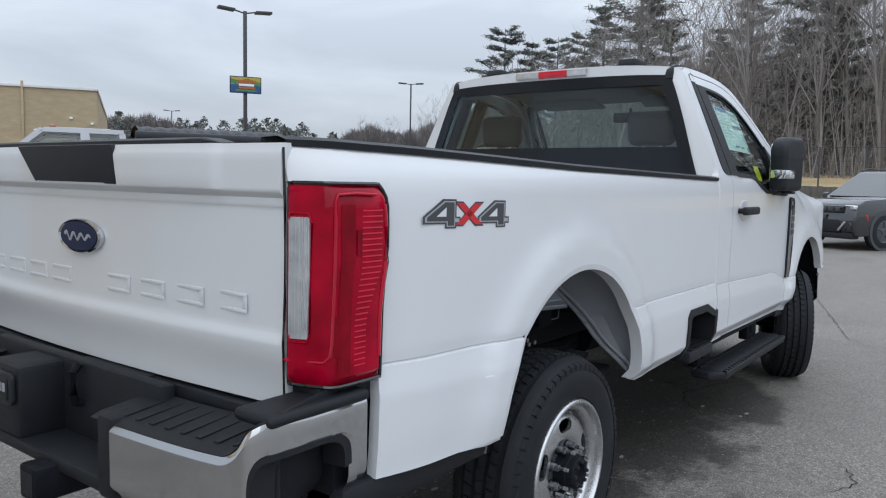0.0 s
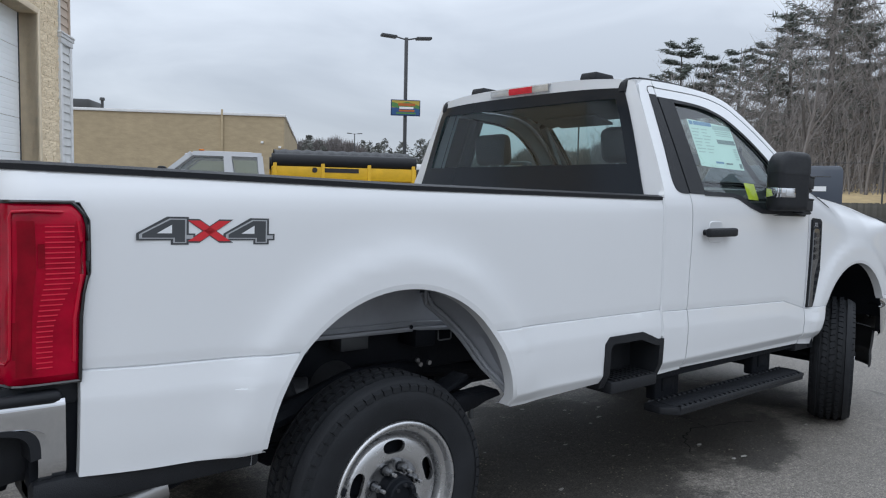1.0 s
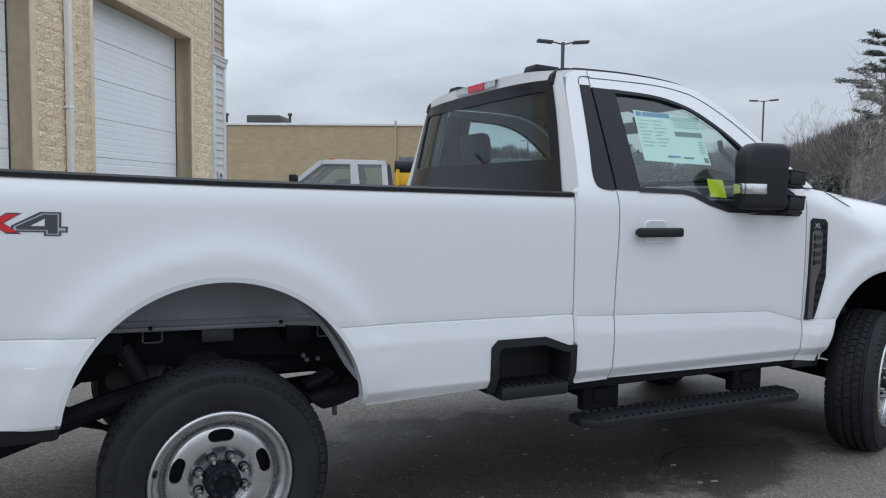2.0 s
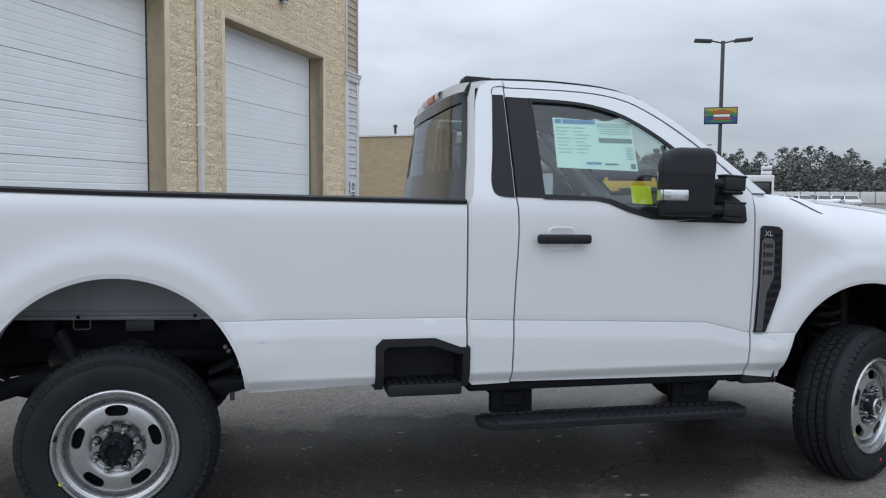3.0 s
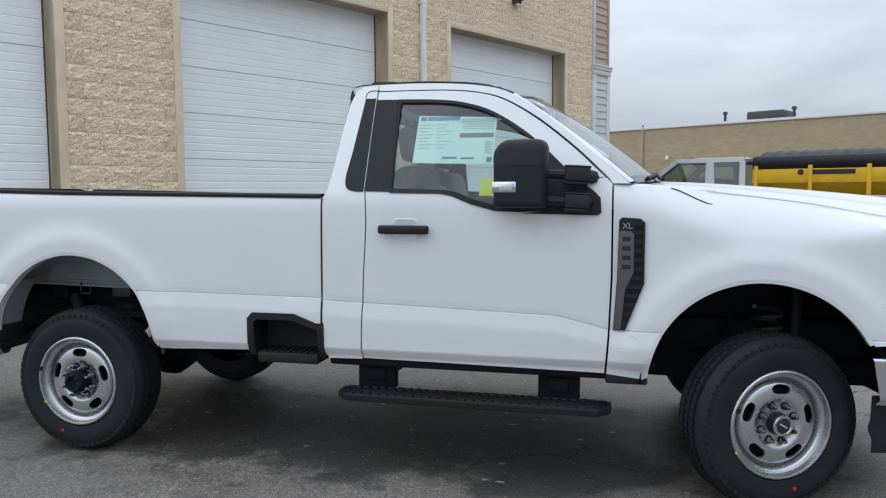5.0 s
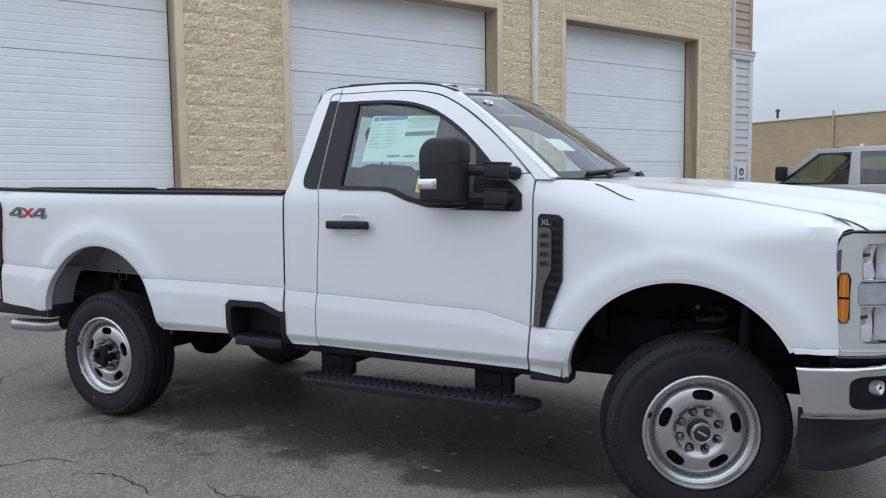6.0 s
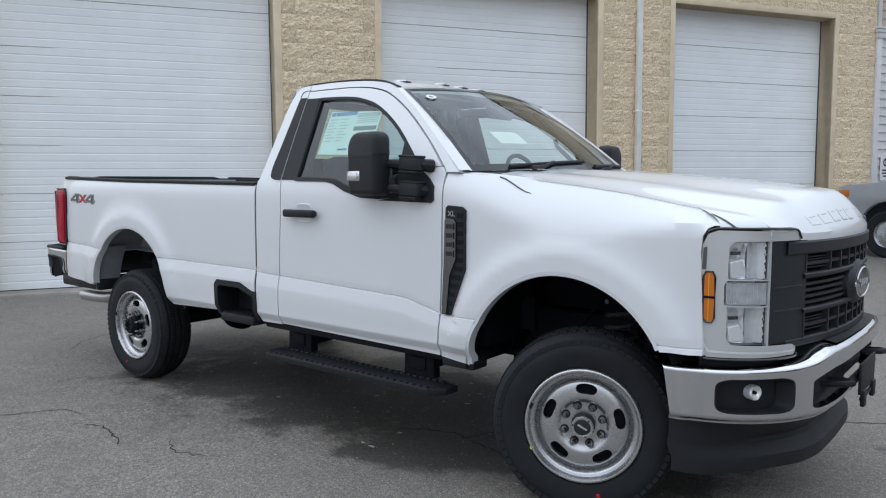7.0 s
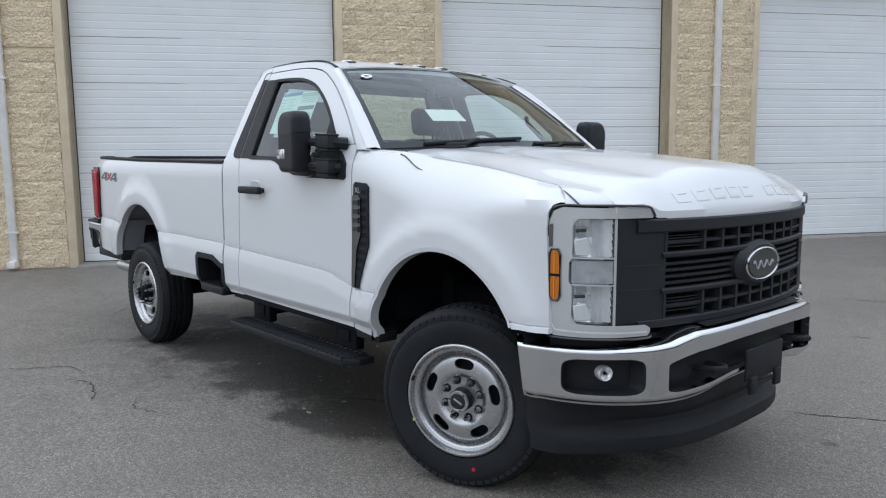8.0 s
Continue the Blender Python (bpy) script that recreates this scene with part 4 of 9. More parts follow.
# dark carcass behind the panels
part("inner_body", join(box(2.87, 3.02, -0.78, 0.78, 0.62, 1.40), box(1.49, 2.86, -0.90, -0.86, 0.62, 1.30), box(1.49, 2.86, 0.86, 0.90, 0.62, 1.30), box(3.0, 4.2, -0.35, 0.35, 0.55, 1.30)), DARK_METAL, TRUCK)
part("cab_floor", box(1.49, 2.90, -0.86, 0.86, 0.58, 0.66, 0.01), DARK_METAL, TRUCK)
part("bed_floor", join(box(-1.10, -0.56, -0.81, 0.81, 0.86, 0.90), box(-0.56, 0.58, -0.58, 0.58, 0.86, 0.90), box(0.58, 1.44, -0.81, 0.81, 0.86, 0.90)), WHITE_MATT, TRUCK, "ribbed bed floor")
for y in (-0.5, -0.3, -0.1, 0.1, 0.3, 0.5):
    part("floor_rib", box(-1.10, 1.40, y - 0.03, y + 0.03, 0.898, 0.915), WHITE_MATT, TRUCK)
part("bed_front_wall", box(1.40, 1.44, -0.84, 0.84, 0.88, 1.375, 0.01), WHITE, TRUCK)


# cab shell: roof, back, glass
def rail_top(x):
    return flow(((1.50, 1.925), (1.53, 1.948), (1.58, 1.960), (1.66, 1.965), (1.853, 1.967), (2.11, 1.956), (2.28, 1.930), (2.37, 1.895), (2.50, 1.888)), x)


def roof_edge(x):
    return side_y(min(x, 2.37), rail_top(x))


def roof_z(x, y):
    e = min(abs(y) / 0.68, 1)
    return rail_top(x) + 0.036 * (1 - e ** 3)


def roof_pt(u, e):
    x0 = 1.535 - 0.035 * (1 - e ** 4)
    x1 = 2.372 + 0.10 * (1 - e ** 2)
    x = x0 + (x1 - x0) * u
    y = e * roof_edge(x)
    return x, y + cab_shift(x, y), rail_top(max(x, 1.535)) + 0.036 * (1 - abs(e) ** 3)


part("roof", grid(roof_pt, span(0, 1, 22), span(-1, 1, 36), thick=(0, 0, -0.03)), WHITE, TRUCK)
for sg in (-1, 1):
    part("roof_drip_moulding", tube([(x, sg * (roof_edge(x) * 0.955) + cab_shift(x, sg), roof_pt((x - 1.535) / 0.84, 0.955)[2] + 0.002) for x in span(1.62, 2.37, 12)], 0.0085, 8), BLACK_PL, TRUCK, "black roof ditch moulding")
    # it widens into a black strip that rolls over the rear corner of the roof
    strip = ((1.68, 1.972, 0.006, 0.650), (1.62, 1.9735, 0.009, 0.649), (1.575, 1.972, 0.013, 0.647), (1.545, 1.966, 0.016, 0.644), (1.524, 1.955, 0.018, 0.641), (1.511, 1.938, 0.020, 0.638), (1.504, 1.918, 0.021, 0.637), (1.501, 1.899, 0.021, 0.638))
    part("roof_drip_moulding", grid(lambda i, k: (strip[i][0] + (0.012, 0, 0, 0.012)[k], sg * (strip[i][3] + (1, 0.8, -0.8, -1)[k] * strip[i][2]) + cab_shift(1.55, sg), strip[i][1] - (0.010, 0, 0, 0.010)[k]), range(8), range(4)), BLACK_PL, TRUCK)
    # black beacon mounts near the back of the roof
    part("roof_pod", moved(prism([(-0.085, 0), (0.085, 0), (0.065, 0.034), (-0.07, 0.038)], 0.10, bevel=0.008), pose(1.625, 0.03 + sg * 0.42 - 0.05, 1.985)), BLACK_PL, TRUCK, "black roof beacon mount")


def edge_x(z):
    return interp(((1.0, 1.476), (1.40, 1.476), (1.55, 1.495), (1.74, 1.515), (1.86, 1.525), (1.93, 1.535), (1.99, 1.54)), z)


def half_w(z):
    return side_y(1.56, min(z, 1.955)) - 0.002


def back_pt(u, z, off=0.0):
    if z > 1.88:
        top = 1.945 + 0.036 * (1 - abs(u) ** 3)
        z = 1.88 + (top - 1.88) * (z - 1.88) / 0.08
    y = u * half_w(z)
    return edge_x(z) - 0.038 * (1 - u ** 4) - 0.012 * sstep(1.45, 1.9, z) * (1 - u ** 8) + off, y + cab_shift(1.5, y), z


def pane_u(u, z):
    """The rear window widens a little towards its top."""
    return u * (1 + 0.034 * sstep(1.42, 1.88, z))


part("cab_back", grid(back_pt, span(-1, 1, 48), [0.62, 0.9, 1.2, 1.38, 1.43, 1.5, 1.6, 1.7, 1.8, 1.87, 1.905, 1.93, 1.96], keep=lambda u, z: not (abs(u) < 0.86 and 1.43 < z < 1.905)), WHITE, TRUCK)
part("rear_window_seal", grid(lambda u, z: back_pt(pane_u(u, z), z, -0.005), span(-0.89, 0.89, 50), [1.37, 1.40, 1.43, 1.46, 1.52, 1.55, 1.6, 1.7, 1.8, 1.85, 1.865, 1.905, 1.918], keep=lambda u, z: not (abs(u) < 0.82 and 1.55 < z < 1.865)), FRIT, TRUCK, "gloss black rear window border")
rw = part("rear_window", grid(lambda u, z: back_pt(u, z, 0.004), span(-0.875, 0.875, 30), span(1.42, 1.91, 8)), TINT, TRUCK, "tinted rear window")
rw.visible_shadow = False
bl = part("high_brake_lamp", grid(lambda u, k: (1.488 - (0.0, 0.016, 0.020, 0.016, 0.0)[k], 0.027 + u * 0.220, (1.938, 1.940, 1.957, 1.974, 1.978)[k]), span(-1, 1, 10), range(5)), CLEAR_LENS, TRUCK, "clear and red high brake lamp")
part("brake_lens", grid(lambda u, k: (1.485 - (0.0, 0.016, 0.020, 0.016, 0.0)[k], 0.010 + u * 0.088, (1.938, 1.940, 1.957, 1.974, 1.978)[k]), span(-1, 1, 6), range(5)), BRAKE_RED, bl, "red lens")


def hood_c(x):
    return flow(((2.95, 1.476), (3.2, 1.470), (3.5, 1.453), (3.75, 1.434), (4.05, 1.406), (4.2, 1.389), (4.3, 1.374), (4.36, 1.362), (4.44, 1.345)), x)


def hood_z(x, y):
    e = abs(y)
    return hood_c(x) - (hood_c(x) - fender_top(x) - 0.003) * (0.46 * sstep(0.18, 0.52, e) + 0.54 * sstep(0.54, 0.80, e))


def shield_pt(u, w):
    """Windshield, u across, w from cowl to roof."""
    bot = Vector((2.955 + 0.16 * (1 - u * u), u * 0.845, 1.452 + 0.02 * (1 - u * u)))
    top = Vector((2.372 + 0.10 * (1 - u * u), u * 0.672, 1.893 + 0.035 * (1 - u * u)))
    p = bot.lerp(top, w)
    p.z += 0.02 * math.sin(math.pi * w)
    return p


ws = part("windshield", grid(shield_pt, span(-1, 1, 24), span(0, 1, 10)), WSHIELD, TRUCK, "clear windshield with small stickers")
ws.visible_shadow = False
part("windshield_border", grid(lambda u, w: shield_pt(u, w) + Vector((0.004, 0, 0.003)), span(-1, 1, 48), [0, 0.03, 0.06, 0.2, 0.4, 0.6, 0.8, 0.93, 0.98, 1.0], keep=lambda u, w: abs(u) > 0.955 or w < 0.05 or w > 0.985), FRIT, TRUCK)
for sg in (-1, 1):
    part("pillar_return", grid(lambda w, k: Vector(skin(sg, -0.001)(interp(((0, 2.935), (0.37, 2.72), (0.72, 2.52), (1, 2.37)), w), interp(((0, 1.458), (0.37, 1.640), (0.72, 1.79), (1, 1.895)), w))).lerp(shield_pt(sg * 0.985, w) + Vector((0.002, 0, 0.002)), (0, 0.55, 1.0)[k]) + Vector((0.008, 0, 0.006)) * (0, 1, 0)[k], span(0, 1, 16), range(3)), WHITE, TRUCK)
    part("cowl_corner", grid(lambda x, k: (x, sg * (side_y(x, fender_top(x)) + (0.790 - side_y(x, fender_top(x))) * k / 5), fender_top(x) + 0.004 * k / 5 + 0.006 * math.sin(math.pi * k / 5)), span(2.845, 3.32, 16), range(6)), WHITE, TRUCK)
    seam = [(x, sg * y, hood_z(x, y) + 0.0025) for x, y in ((3.035, 0.735), (3.08, 0.775))] + [skin(sg, 0.0015)(x, z) for x, z in ((3.125, 1.427), (3.155, 1.418), (3.195, 1.399), (3.235, 1.379), (3.272, 1.363), (3.300, 1.356))]
    part("hood_seam", tube(seam, [0.004, 0.004, 0.004, 0.004, 0.0038, 0.0035, 0.003, 0.001], 6), GLOSS_BLACK, TRUCK)
part("cowl", grid(lambda u, k: (2.93 + 0.165 * (1 - u * u) + (0.0, 0.06, 0.10)[k], u * 0.85, 1.455 + 0.015 * (1 - u * u) - (0.0, 0.012, 0.04)[k]), span(-1, 1, 20), range(3)), BLACK_PL, TRUCK, "black plastic cowl")
for y0, y1 in ((-0.62, 0.02), (0.10, 0.74)):
    pts = [shield_pt(u / 0.845, 0.026 + 0.006 * i) + Vector((0.010, 0, 0.007)) for i, u in enumerate(span(y0, y1, 8))]
    wip = part("wiper", tube(pts, 0.009, 8), BLACK_PL, TRUCK, "black windshield wiper")
    part("wiper_arm", tube([(3.10, y0 + 0.08, 1.476), (3.092, (y0 + y1) / 2 - 0.10, 1.484), tuple(pts[4] + Vector((0.004, 0, 0.006)))], 0.009, 8), BLACK_PL, wip)
part("windshield_sticker", grid(lambda a, r: shield_pt(-0.83 + 0.045 * r * math.cos(a), 0.86 + 0.030 * r * math.sin(a)) + Vector((0.006, 0, 0.005)), span(0, 2 * math.pi, 20), [0.45, 1.0]), PAPER_WHITE, TRUCK, "small oval white sticker")
part("windshield_sheet", grid(lambda u, w: shield_pt(u, w) + Vector((-0.05, 0, -0.04)), span(-0.47, -0.19, 4), span(0.36, 0.50, 4)), PAPER_WHITE, TRUCK, "white paper behind the windshield")
for y in (-0.52, -0.18, 0.0, 0.18, 0.52):
    cl = part("clearance_lamp", moved(prism([(-0.042, 0), (0.040, 0), (0.018, 0.014), (-0.038, 0.018)], 0.04, bevel=0.005), pose(2.24, y - 0.02, roof_z(2.24, y) - 0.005)), CLEAR_LENS, TRUCK, "small roof clearance lamp")
    part("lamp_base", moved(box(-0.046, 0.044, -0.023, 0.023, -0.004, 0.004, 0.002), pose(2.24, y, roof_z(2.24, y) - 0.004)), CAN, cl)


# hood
def nose_x(y):
    """Plan outline of the nose."""
    return 4.445 - 0.15 * (abs(y) / 0.80) ** 2.2


def hood_pt(u, y):
    x0 = 2.955 + 0.14 * (1 - (y / 0.8) ** 2)
    x = x0 + (nose_x(y) - 0.005 - x0) * u
    e = abs(y)
    z = hood_z(x, y)
    z -= (hood_z(nose_x(y), y) - 1.206 - 0.031 * sstep(0.60, 0.68, e)) * (1 - min((nose_x(y) - x) / (0.16 - 0.05 * sstep(0.5, 0.8, e)), 1)) ** 2.0
    return Vector((x, nose_y(x, y), z))


HOOD_Y = 0.795
HOOD = part("hood", grid(hood_pt, [i / 28 for i in range(26)] + [0.91, 0.93, 0.95, 0.965, 0.98, 0.99, 1.0], span(-HOOD_Y, HOOD_Y, 44), thick=(0, 0, -0.03)), WHITE, TRUCK, "white hood with a raised centre")
for i in range(10):
    if i != 5:
        y = -0.47 + 0.104 * i
        part("embossed_bar", grid(lambda u, v: hood_pt(u, v) + Vector((0.001, 0, 0.0015)), [0.963, 0.967, 0.981, 0.985], span(y - 0.036, y + 0.036, 3), keep=lambda u, v: u < 0.967 or u > 0.981 or v < y - 0.012, thick=(0, 0, -0.003)), WHITE, HOOD)


# ---- front end ----
def nose_pt(y, z, off=0.0):
    return Vector((nose_x(y) + off, nose_y(4.3, y), z))


def lamp_path(v):
    """Plan of the headlamp from its outer rear edge (0) to the inner end of its arms (1)."""
    pts = ((-0.1, 4.045, 0.922), (0.0, 4.086, 0.916), (0.15, 4.150, 0.899), (0.35, 4.235, 0.852), (0.55, 4.303, 0.778), (0.75, 4.345, 0.69), (1.0, 4.376, 0.605), (1.1, 4.386, 0.57))
    return flow([(a, b) for a, b, c in pts], v), flow([(a, c) for a, b, c in pts], v)


def lamp_pt(sg, v, z, off=0.0):
    x, y = lamp_path(v)
    xa, ya = lamp_path(v + 0.02)
    n = Vector((y - ya, xa - x, 0)).normalized()
    return Vector((x + n.x * off, nose_y(x, sg * (y + n.y * off)), z))


LAMP_COVER = glass("lamp_cover", (0.93, 0.94, 0.95))
part("grille_backing", grid(lambda y, z: nose_pt(y, z, -0.07), span(-0.72, 0.72, 24), [0.78, 1.22]), DARK_METAL, TRUCK)
for sg in (-1, 1):
    def lp(off):
        return lambda v, z: lamp_pt(sg, v, z, off)
    # the hood's corner turns down to the lamp
    def flank(s, t):
        x0, x1 = 2.955 + 0.14 * (1 - (HOOD_Y / 0.8) ** 2), nose_x(HOOD_Y) - 0.005
        a = hood_pt((4.03 + (x1 - 4.03) * s - x0) / (x1 - x0), sg * HOOD_Y)
        b = lamp_pt(sg, 0.13 + 0.42 * s, 1.237, -0.004)
        c = Vector((b.x, b.y * 0.985, a.z * 0.55 + b.z * 0.45))
        return a * (1 - t) ** 2 + c * 2 * t * (1 - t) + b * t * t
    part("hood_corner", grid(flank, span(0, 1, 12), span(0, 1, 6)), WHITE, HOOD)
    part("hood_seam", tube([tuple(flank(a, t) + Vector((0.001, sg * 0.002, 0.0015))) for a, t in ((0.01, 0.28), (0.06, 0.42), (0.12, 0.58), (0.18, 0.74), (0.235, 0.88), (0.285, 1.0))], [0.001, 0.003, 0.0035, 0.0035, 0.0035, 0.0035], 6), GLOSS_BLACK, TRUCK)
    frame_c = [(0.014, 0.775), (0.05, 0.757), (0.81, 0.760), (0.84, 0.774), (0.84, 0.788), (0.78, 0.801), (0.24, 0.806), (0.20, 0.83), (0.20, 0.945), (0.175, 0.96), (0.175, 1.03), (0.20, 1.045), (0.20, 1.165), (0.24, 1.190), (0.83, 1.192), (0.85, 1.198), (0.85, 1.203), (0.78, 1.227), (0.12, 1.231), (0.036, 1.217), (-0.012, 1.166), (-0.012, 0.835)]
    lamp = part("headlamp", sheet(frame_c, lp(0.0), 0.05), LAMP_SILVER, TRUCK, "C-shaped silver headlamp with clear lenses")
    part("lamp_edge", grid(lambda i, k: lp((0.0, -0.06)[k])(*(frame_c + frame_c[:1])[i]), range(len(frame_c) + 1), range(2)), LAMP_SILVER, lamp)
    rim_o = [(-0.012, 0.83), (0.008, 0.766), (0.05, 0.746), (0.30, 0.746), (0.7, 0.746), (1.02, 0.746)]
    rim_t = [(-0.012, 0.83), (-0.012, 1.0), (-0.012, 1.166), (0.036, 1.225), (0.11, 1.2375), (0.3, 1.2375), (0.55, 1.2375), (0.78, 1.234)]
    for line in (rim_o, rim_t):
        part("lamp_gasket", grid(lambda i, k: lp((-0.006, -0.05)[k])(line[i][0] + (0.0, 0.035)[k] * (line[i][0] < 0.2), line[i][1] + (0.0, 0.012 if line[i][1] < 1 else -0.012)[k]), range(len(line)), range(2)), GLOSS_BLACK, lamp)
    round_edge = bend([(-0.016, 0.80), (-0.016, 1.0), (-0.016, 1.162), (0.0, 1.198), (0.034, 1.224), (0.12, 1.238), (0.30, 1.238), (0.55, 1.238), (0.77, 1.233), (0.83, 1.216), (0.858, 1.198)], 3)
    part("lamp_outline", tube([tuple(lp(0.002)(v, z)) for v, z in round_edge], 0.0048, 6), GLOSS_BLACK, lamp, "thin black outline")
    part("lamp_outline", tube([tuple(lp(0.002)(v, z)) for v, z in bend([(-0.016, 0.80), (-0.010, 0.778), (0.012, 0.760), (0.05, 0.751), (0.4, 0.752), (0.80, 0.753), (0.845, 0.768)], 3)], 0.0048, 6), GLOSS_BLACK, lamp)
    # Flat pale strip paints the lit chamfer along the bezel's lower edge.
    part("bezel_bevel", sheet([(0.006, 0.86), (0.028, 0.80), (0.062, 0.775), (0.80, 0.772), (0.80, 0.779), (0.070, 0.783), (0.038, 0.806), (0.016, 0.86)], lp(0.003), 0.05), LAMP_FLUTE, lamp)
    part("lamp_recess", grid(lp(-0.055), span(0.17, 0.56, 8), span(0.80, 1.195, 6)), LAMP_FLUTE, lamp)
    part("lens_rim", sheet([(0.505, 0.80), (0.525, 0.80), (0.525, 1.195), (0.505, 1.195)], lp(-0.003), 0.06, (-0.02, -sg * 0.02, 0)), LAMP_SILVER, lamp)
    facet = random.Random(14)
    for z0, z1 in ((1.050, 1.186), (0.810, 0.944)):
        us_l, zs_l = [0.203, 0.225, 0.252, 0.285, 0.315, 0.345], [z0 + (z1 - z0) * q for q in (0.0, 0.16, 0.34, 0.52, 0.76, 1.0)]
        bowl = grid(lambda v, z: lp(-0.012 - 0.036 * math.sin(math.pi * (v - 0.19) / 0.17) ** 0.7 * math.sin(math.pi * (0.06 + 0.88 * (z - z0) / (z1 - z0))) - facet.uniform(0.0, 0.016))(v, z), us_l, zs_l)
        part("reflector", bowl, LAMP_MIRROR, lamp, angle=2)
        part("projector_block", moved(prism([(-0.030, -0.052), (0.046, -0.052), (0.010, 0.012), (-0.036, 0.004)], 0.014, axis="x", bevel=0.003), pose(lamp_path(0.29)[0] - 0.022, sg * (lamp_path(0.29)[1] - 0.016), (z0 + z1) / 2 - 0.008, 0, 0, sg * 34)), LAMP_MIRROR, lamp, angle=5)
        part("bulb_shield", moved(box(-0.006, 0.006, -0.020, 0.020, -0.007, 0.007, 0.003), pose(lamp_path(0.27)[0] - 0.018, sg * (lamp_path(0.27)[1] - 0.014), (z0 + z1) / 2 + 0.028, 0, 0, sg * 34)), GLOSS_BLACK, lamp)
        part("fluted_reflector", grid(lambda v, z: lp(-0.020 + 0.0016 * math.cos(v * 360 + z * 210) - 0.02 * math.sin(math.pi * (v - 0.345) / 0.16))(v, z), span(0.345, 0.505, 72), span(z0, z1, 12)), LAMP_FLUTE, lamp)
    part("signal_bar", grid(lambda v, z: lp(-0.012 + 0.0016 * math.cos(v * 420))(v, z), span(0.19, 0.505, 90), span(0.956, 1.038, 4)), CLEAR_LENS, lamp)
    for z in (0.948, 1.046):
        part("lens_bar", grid(lambda v, k: lp((0.002, -0.03)[k])(v, z), span(0.172, 0.52, 8), range(2), thick=(0, 0, 0.005)), LAMP_SILVER, lamp)
    pane = part("lens", sheet([(0.20, 0.806), (0.508, 0.804), (0.508, 1.192), (0.20, 1.189)], lp(0.001), 0.05), LAMP_COVER, lamp)
    pane.visible_shadow = False
    part("side_marker", sheet([(0.012, 0.905), (0.045, 0.888), (0.085, 0.888), (0.105, 0.905), (0.105, 1.058), (0.085, 1.078), (0.03, 1.078), (0.012, 1.06)], lp(0.006), 0.05, (-0.012, -sg * 0.012, 0)), AMBER, lamp, "amber side marker")
    part("marker_bar", sheet([(0.01, 0.978), (0.106, 0.978), (0.106, 0.987), (0.01, 0.987)], lp(0.009), 0.1), DARK_METAL, lamp)
    ring_m = [(0.012, 0.905), (0.045, 0.888), (0.085, 0.888), (0.105, 0.905), (0.105, 1.058), (0.085, 1.078), (0.03, 1.078), (0.012, 1.06), (0.012, 0.905)]
    part("marker_gasket", tube([tuple(lp(0.006)(v, z)) for v, z in ring_m], 0.0042, 6), GLOSS_BLACK, lamp)
    part("marker_rib", sheet([(0.052, 0.895), (0.060, 0.895), (0.060, 1.072), (0.052, 1.072)], lp(0.0085), 0.05), RIB_AMBER, lamp)
    part("side_reflector", sheet([(-0.004, 1.085), (0.030, 1.085), (0.034, 1.170), (0.004, 1.165)], lp(0.003), 0.05), DARK_CHROME, lamp)
    part("bumper_gap_fill", grid(lambda v, k: lp(-0.03)(v, (0.69, 0.762)[k]), span(-0.02, 1, 12), range(2)), DARK_METAL, TRUCK)


def grille_strip(y0, y1, z0, z1, off, mat, name, depth=0.05, bev=True):
    n = max(int((y1 - y0) / 0.06), 2)
    prof = [(z0, -depth), (z0, -0.006), (z0 + 0.006, 0.0), (z1 - 0.006, 0.0), (z1, -0.006), (z1, -depth)] if bev else [(z0, -depth), (z0, 0.0), (z1, 0.0), (z1, -depth)]
    return grid(lambda y, k: nose_pt(y, prof[k][0], off + prof[k][1]), span(y0, y1, n), range(len(prof)))


grille = part("grille", join(grille_strip(-0.715, 0.715, 1.135, 1.186, 0.005, GREY_PL, ""), grille_strip(-0.70, 0.70, 0.782, 0.815, 0.0, GREY_PL, ""), *[grid(lambda y, z: nose_pt(y, z, -0.004), span(min(s * 0.785, s * 0.58), max(s * 0.785, s * 0.58), 6), span(0.806, 1.189, 4), thick=(-0.06, 0, 0)) for s in (-1, 1)]), GREY_PL, TRUCK, "black plastic grille with slatted openings")
part("hood_gap_strip", grille_strip(-0.72, 0.72, 1.186, 1.215, -0.03, BLACK_PL, ""), GLOSS_BLACK, TRUCK)
for z0, z1 in ((1.04, 1.062), (0.905, 0.927)):
    part("main_bar", grille_strip(-0.60, 0.60, z0, z1, 0.004, GREY_PL, ""), GREY_PL, grille)
for z in (0.945, 0.969, 0.993, 1.017):
    part("slat", grille_strip(-0.60, 0.60, z - 0.006, z + 0.005, -0.012, GREY_PL, "", 0.03, False), GREY_PL, grille)
for z in (1.098, 0.860):
    part("slat", grille_strip(-0.60, 0.60, z - 0.006, z + 0.006, -0.006, GREY_PL, "", 0.03, False), GREY_PL, grille)
for y in (-0.58, -0.38, -0.27, -0.16, -0.05, 0.05, 0.16, 0.27, 0.38, 0.58):
    for z0, z1 in ((1.062, 1.135), (0.815, 0.905)):
        part("divider", join(moved(box(-0.04, 0.0, -0.008, 0.008, z0 - 0.002, z1 + 0.002), pose(nose_x(y) - 0.003, nose_y(4.3, y), 0))), GREY_PL, grille)
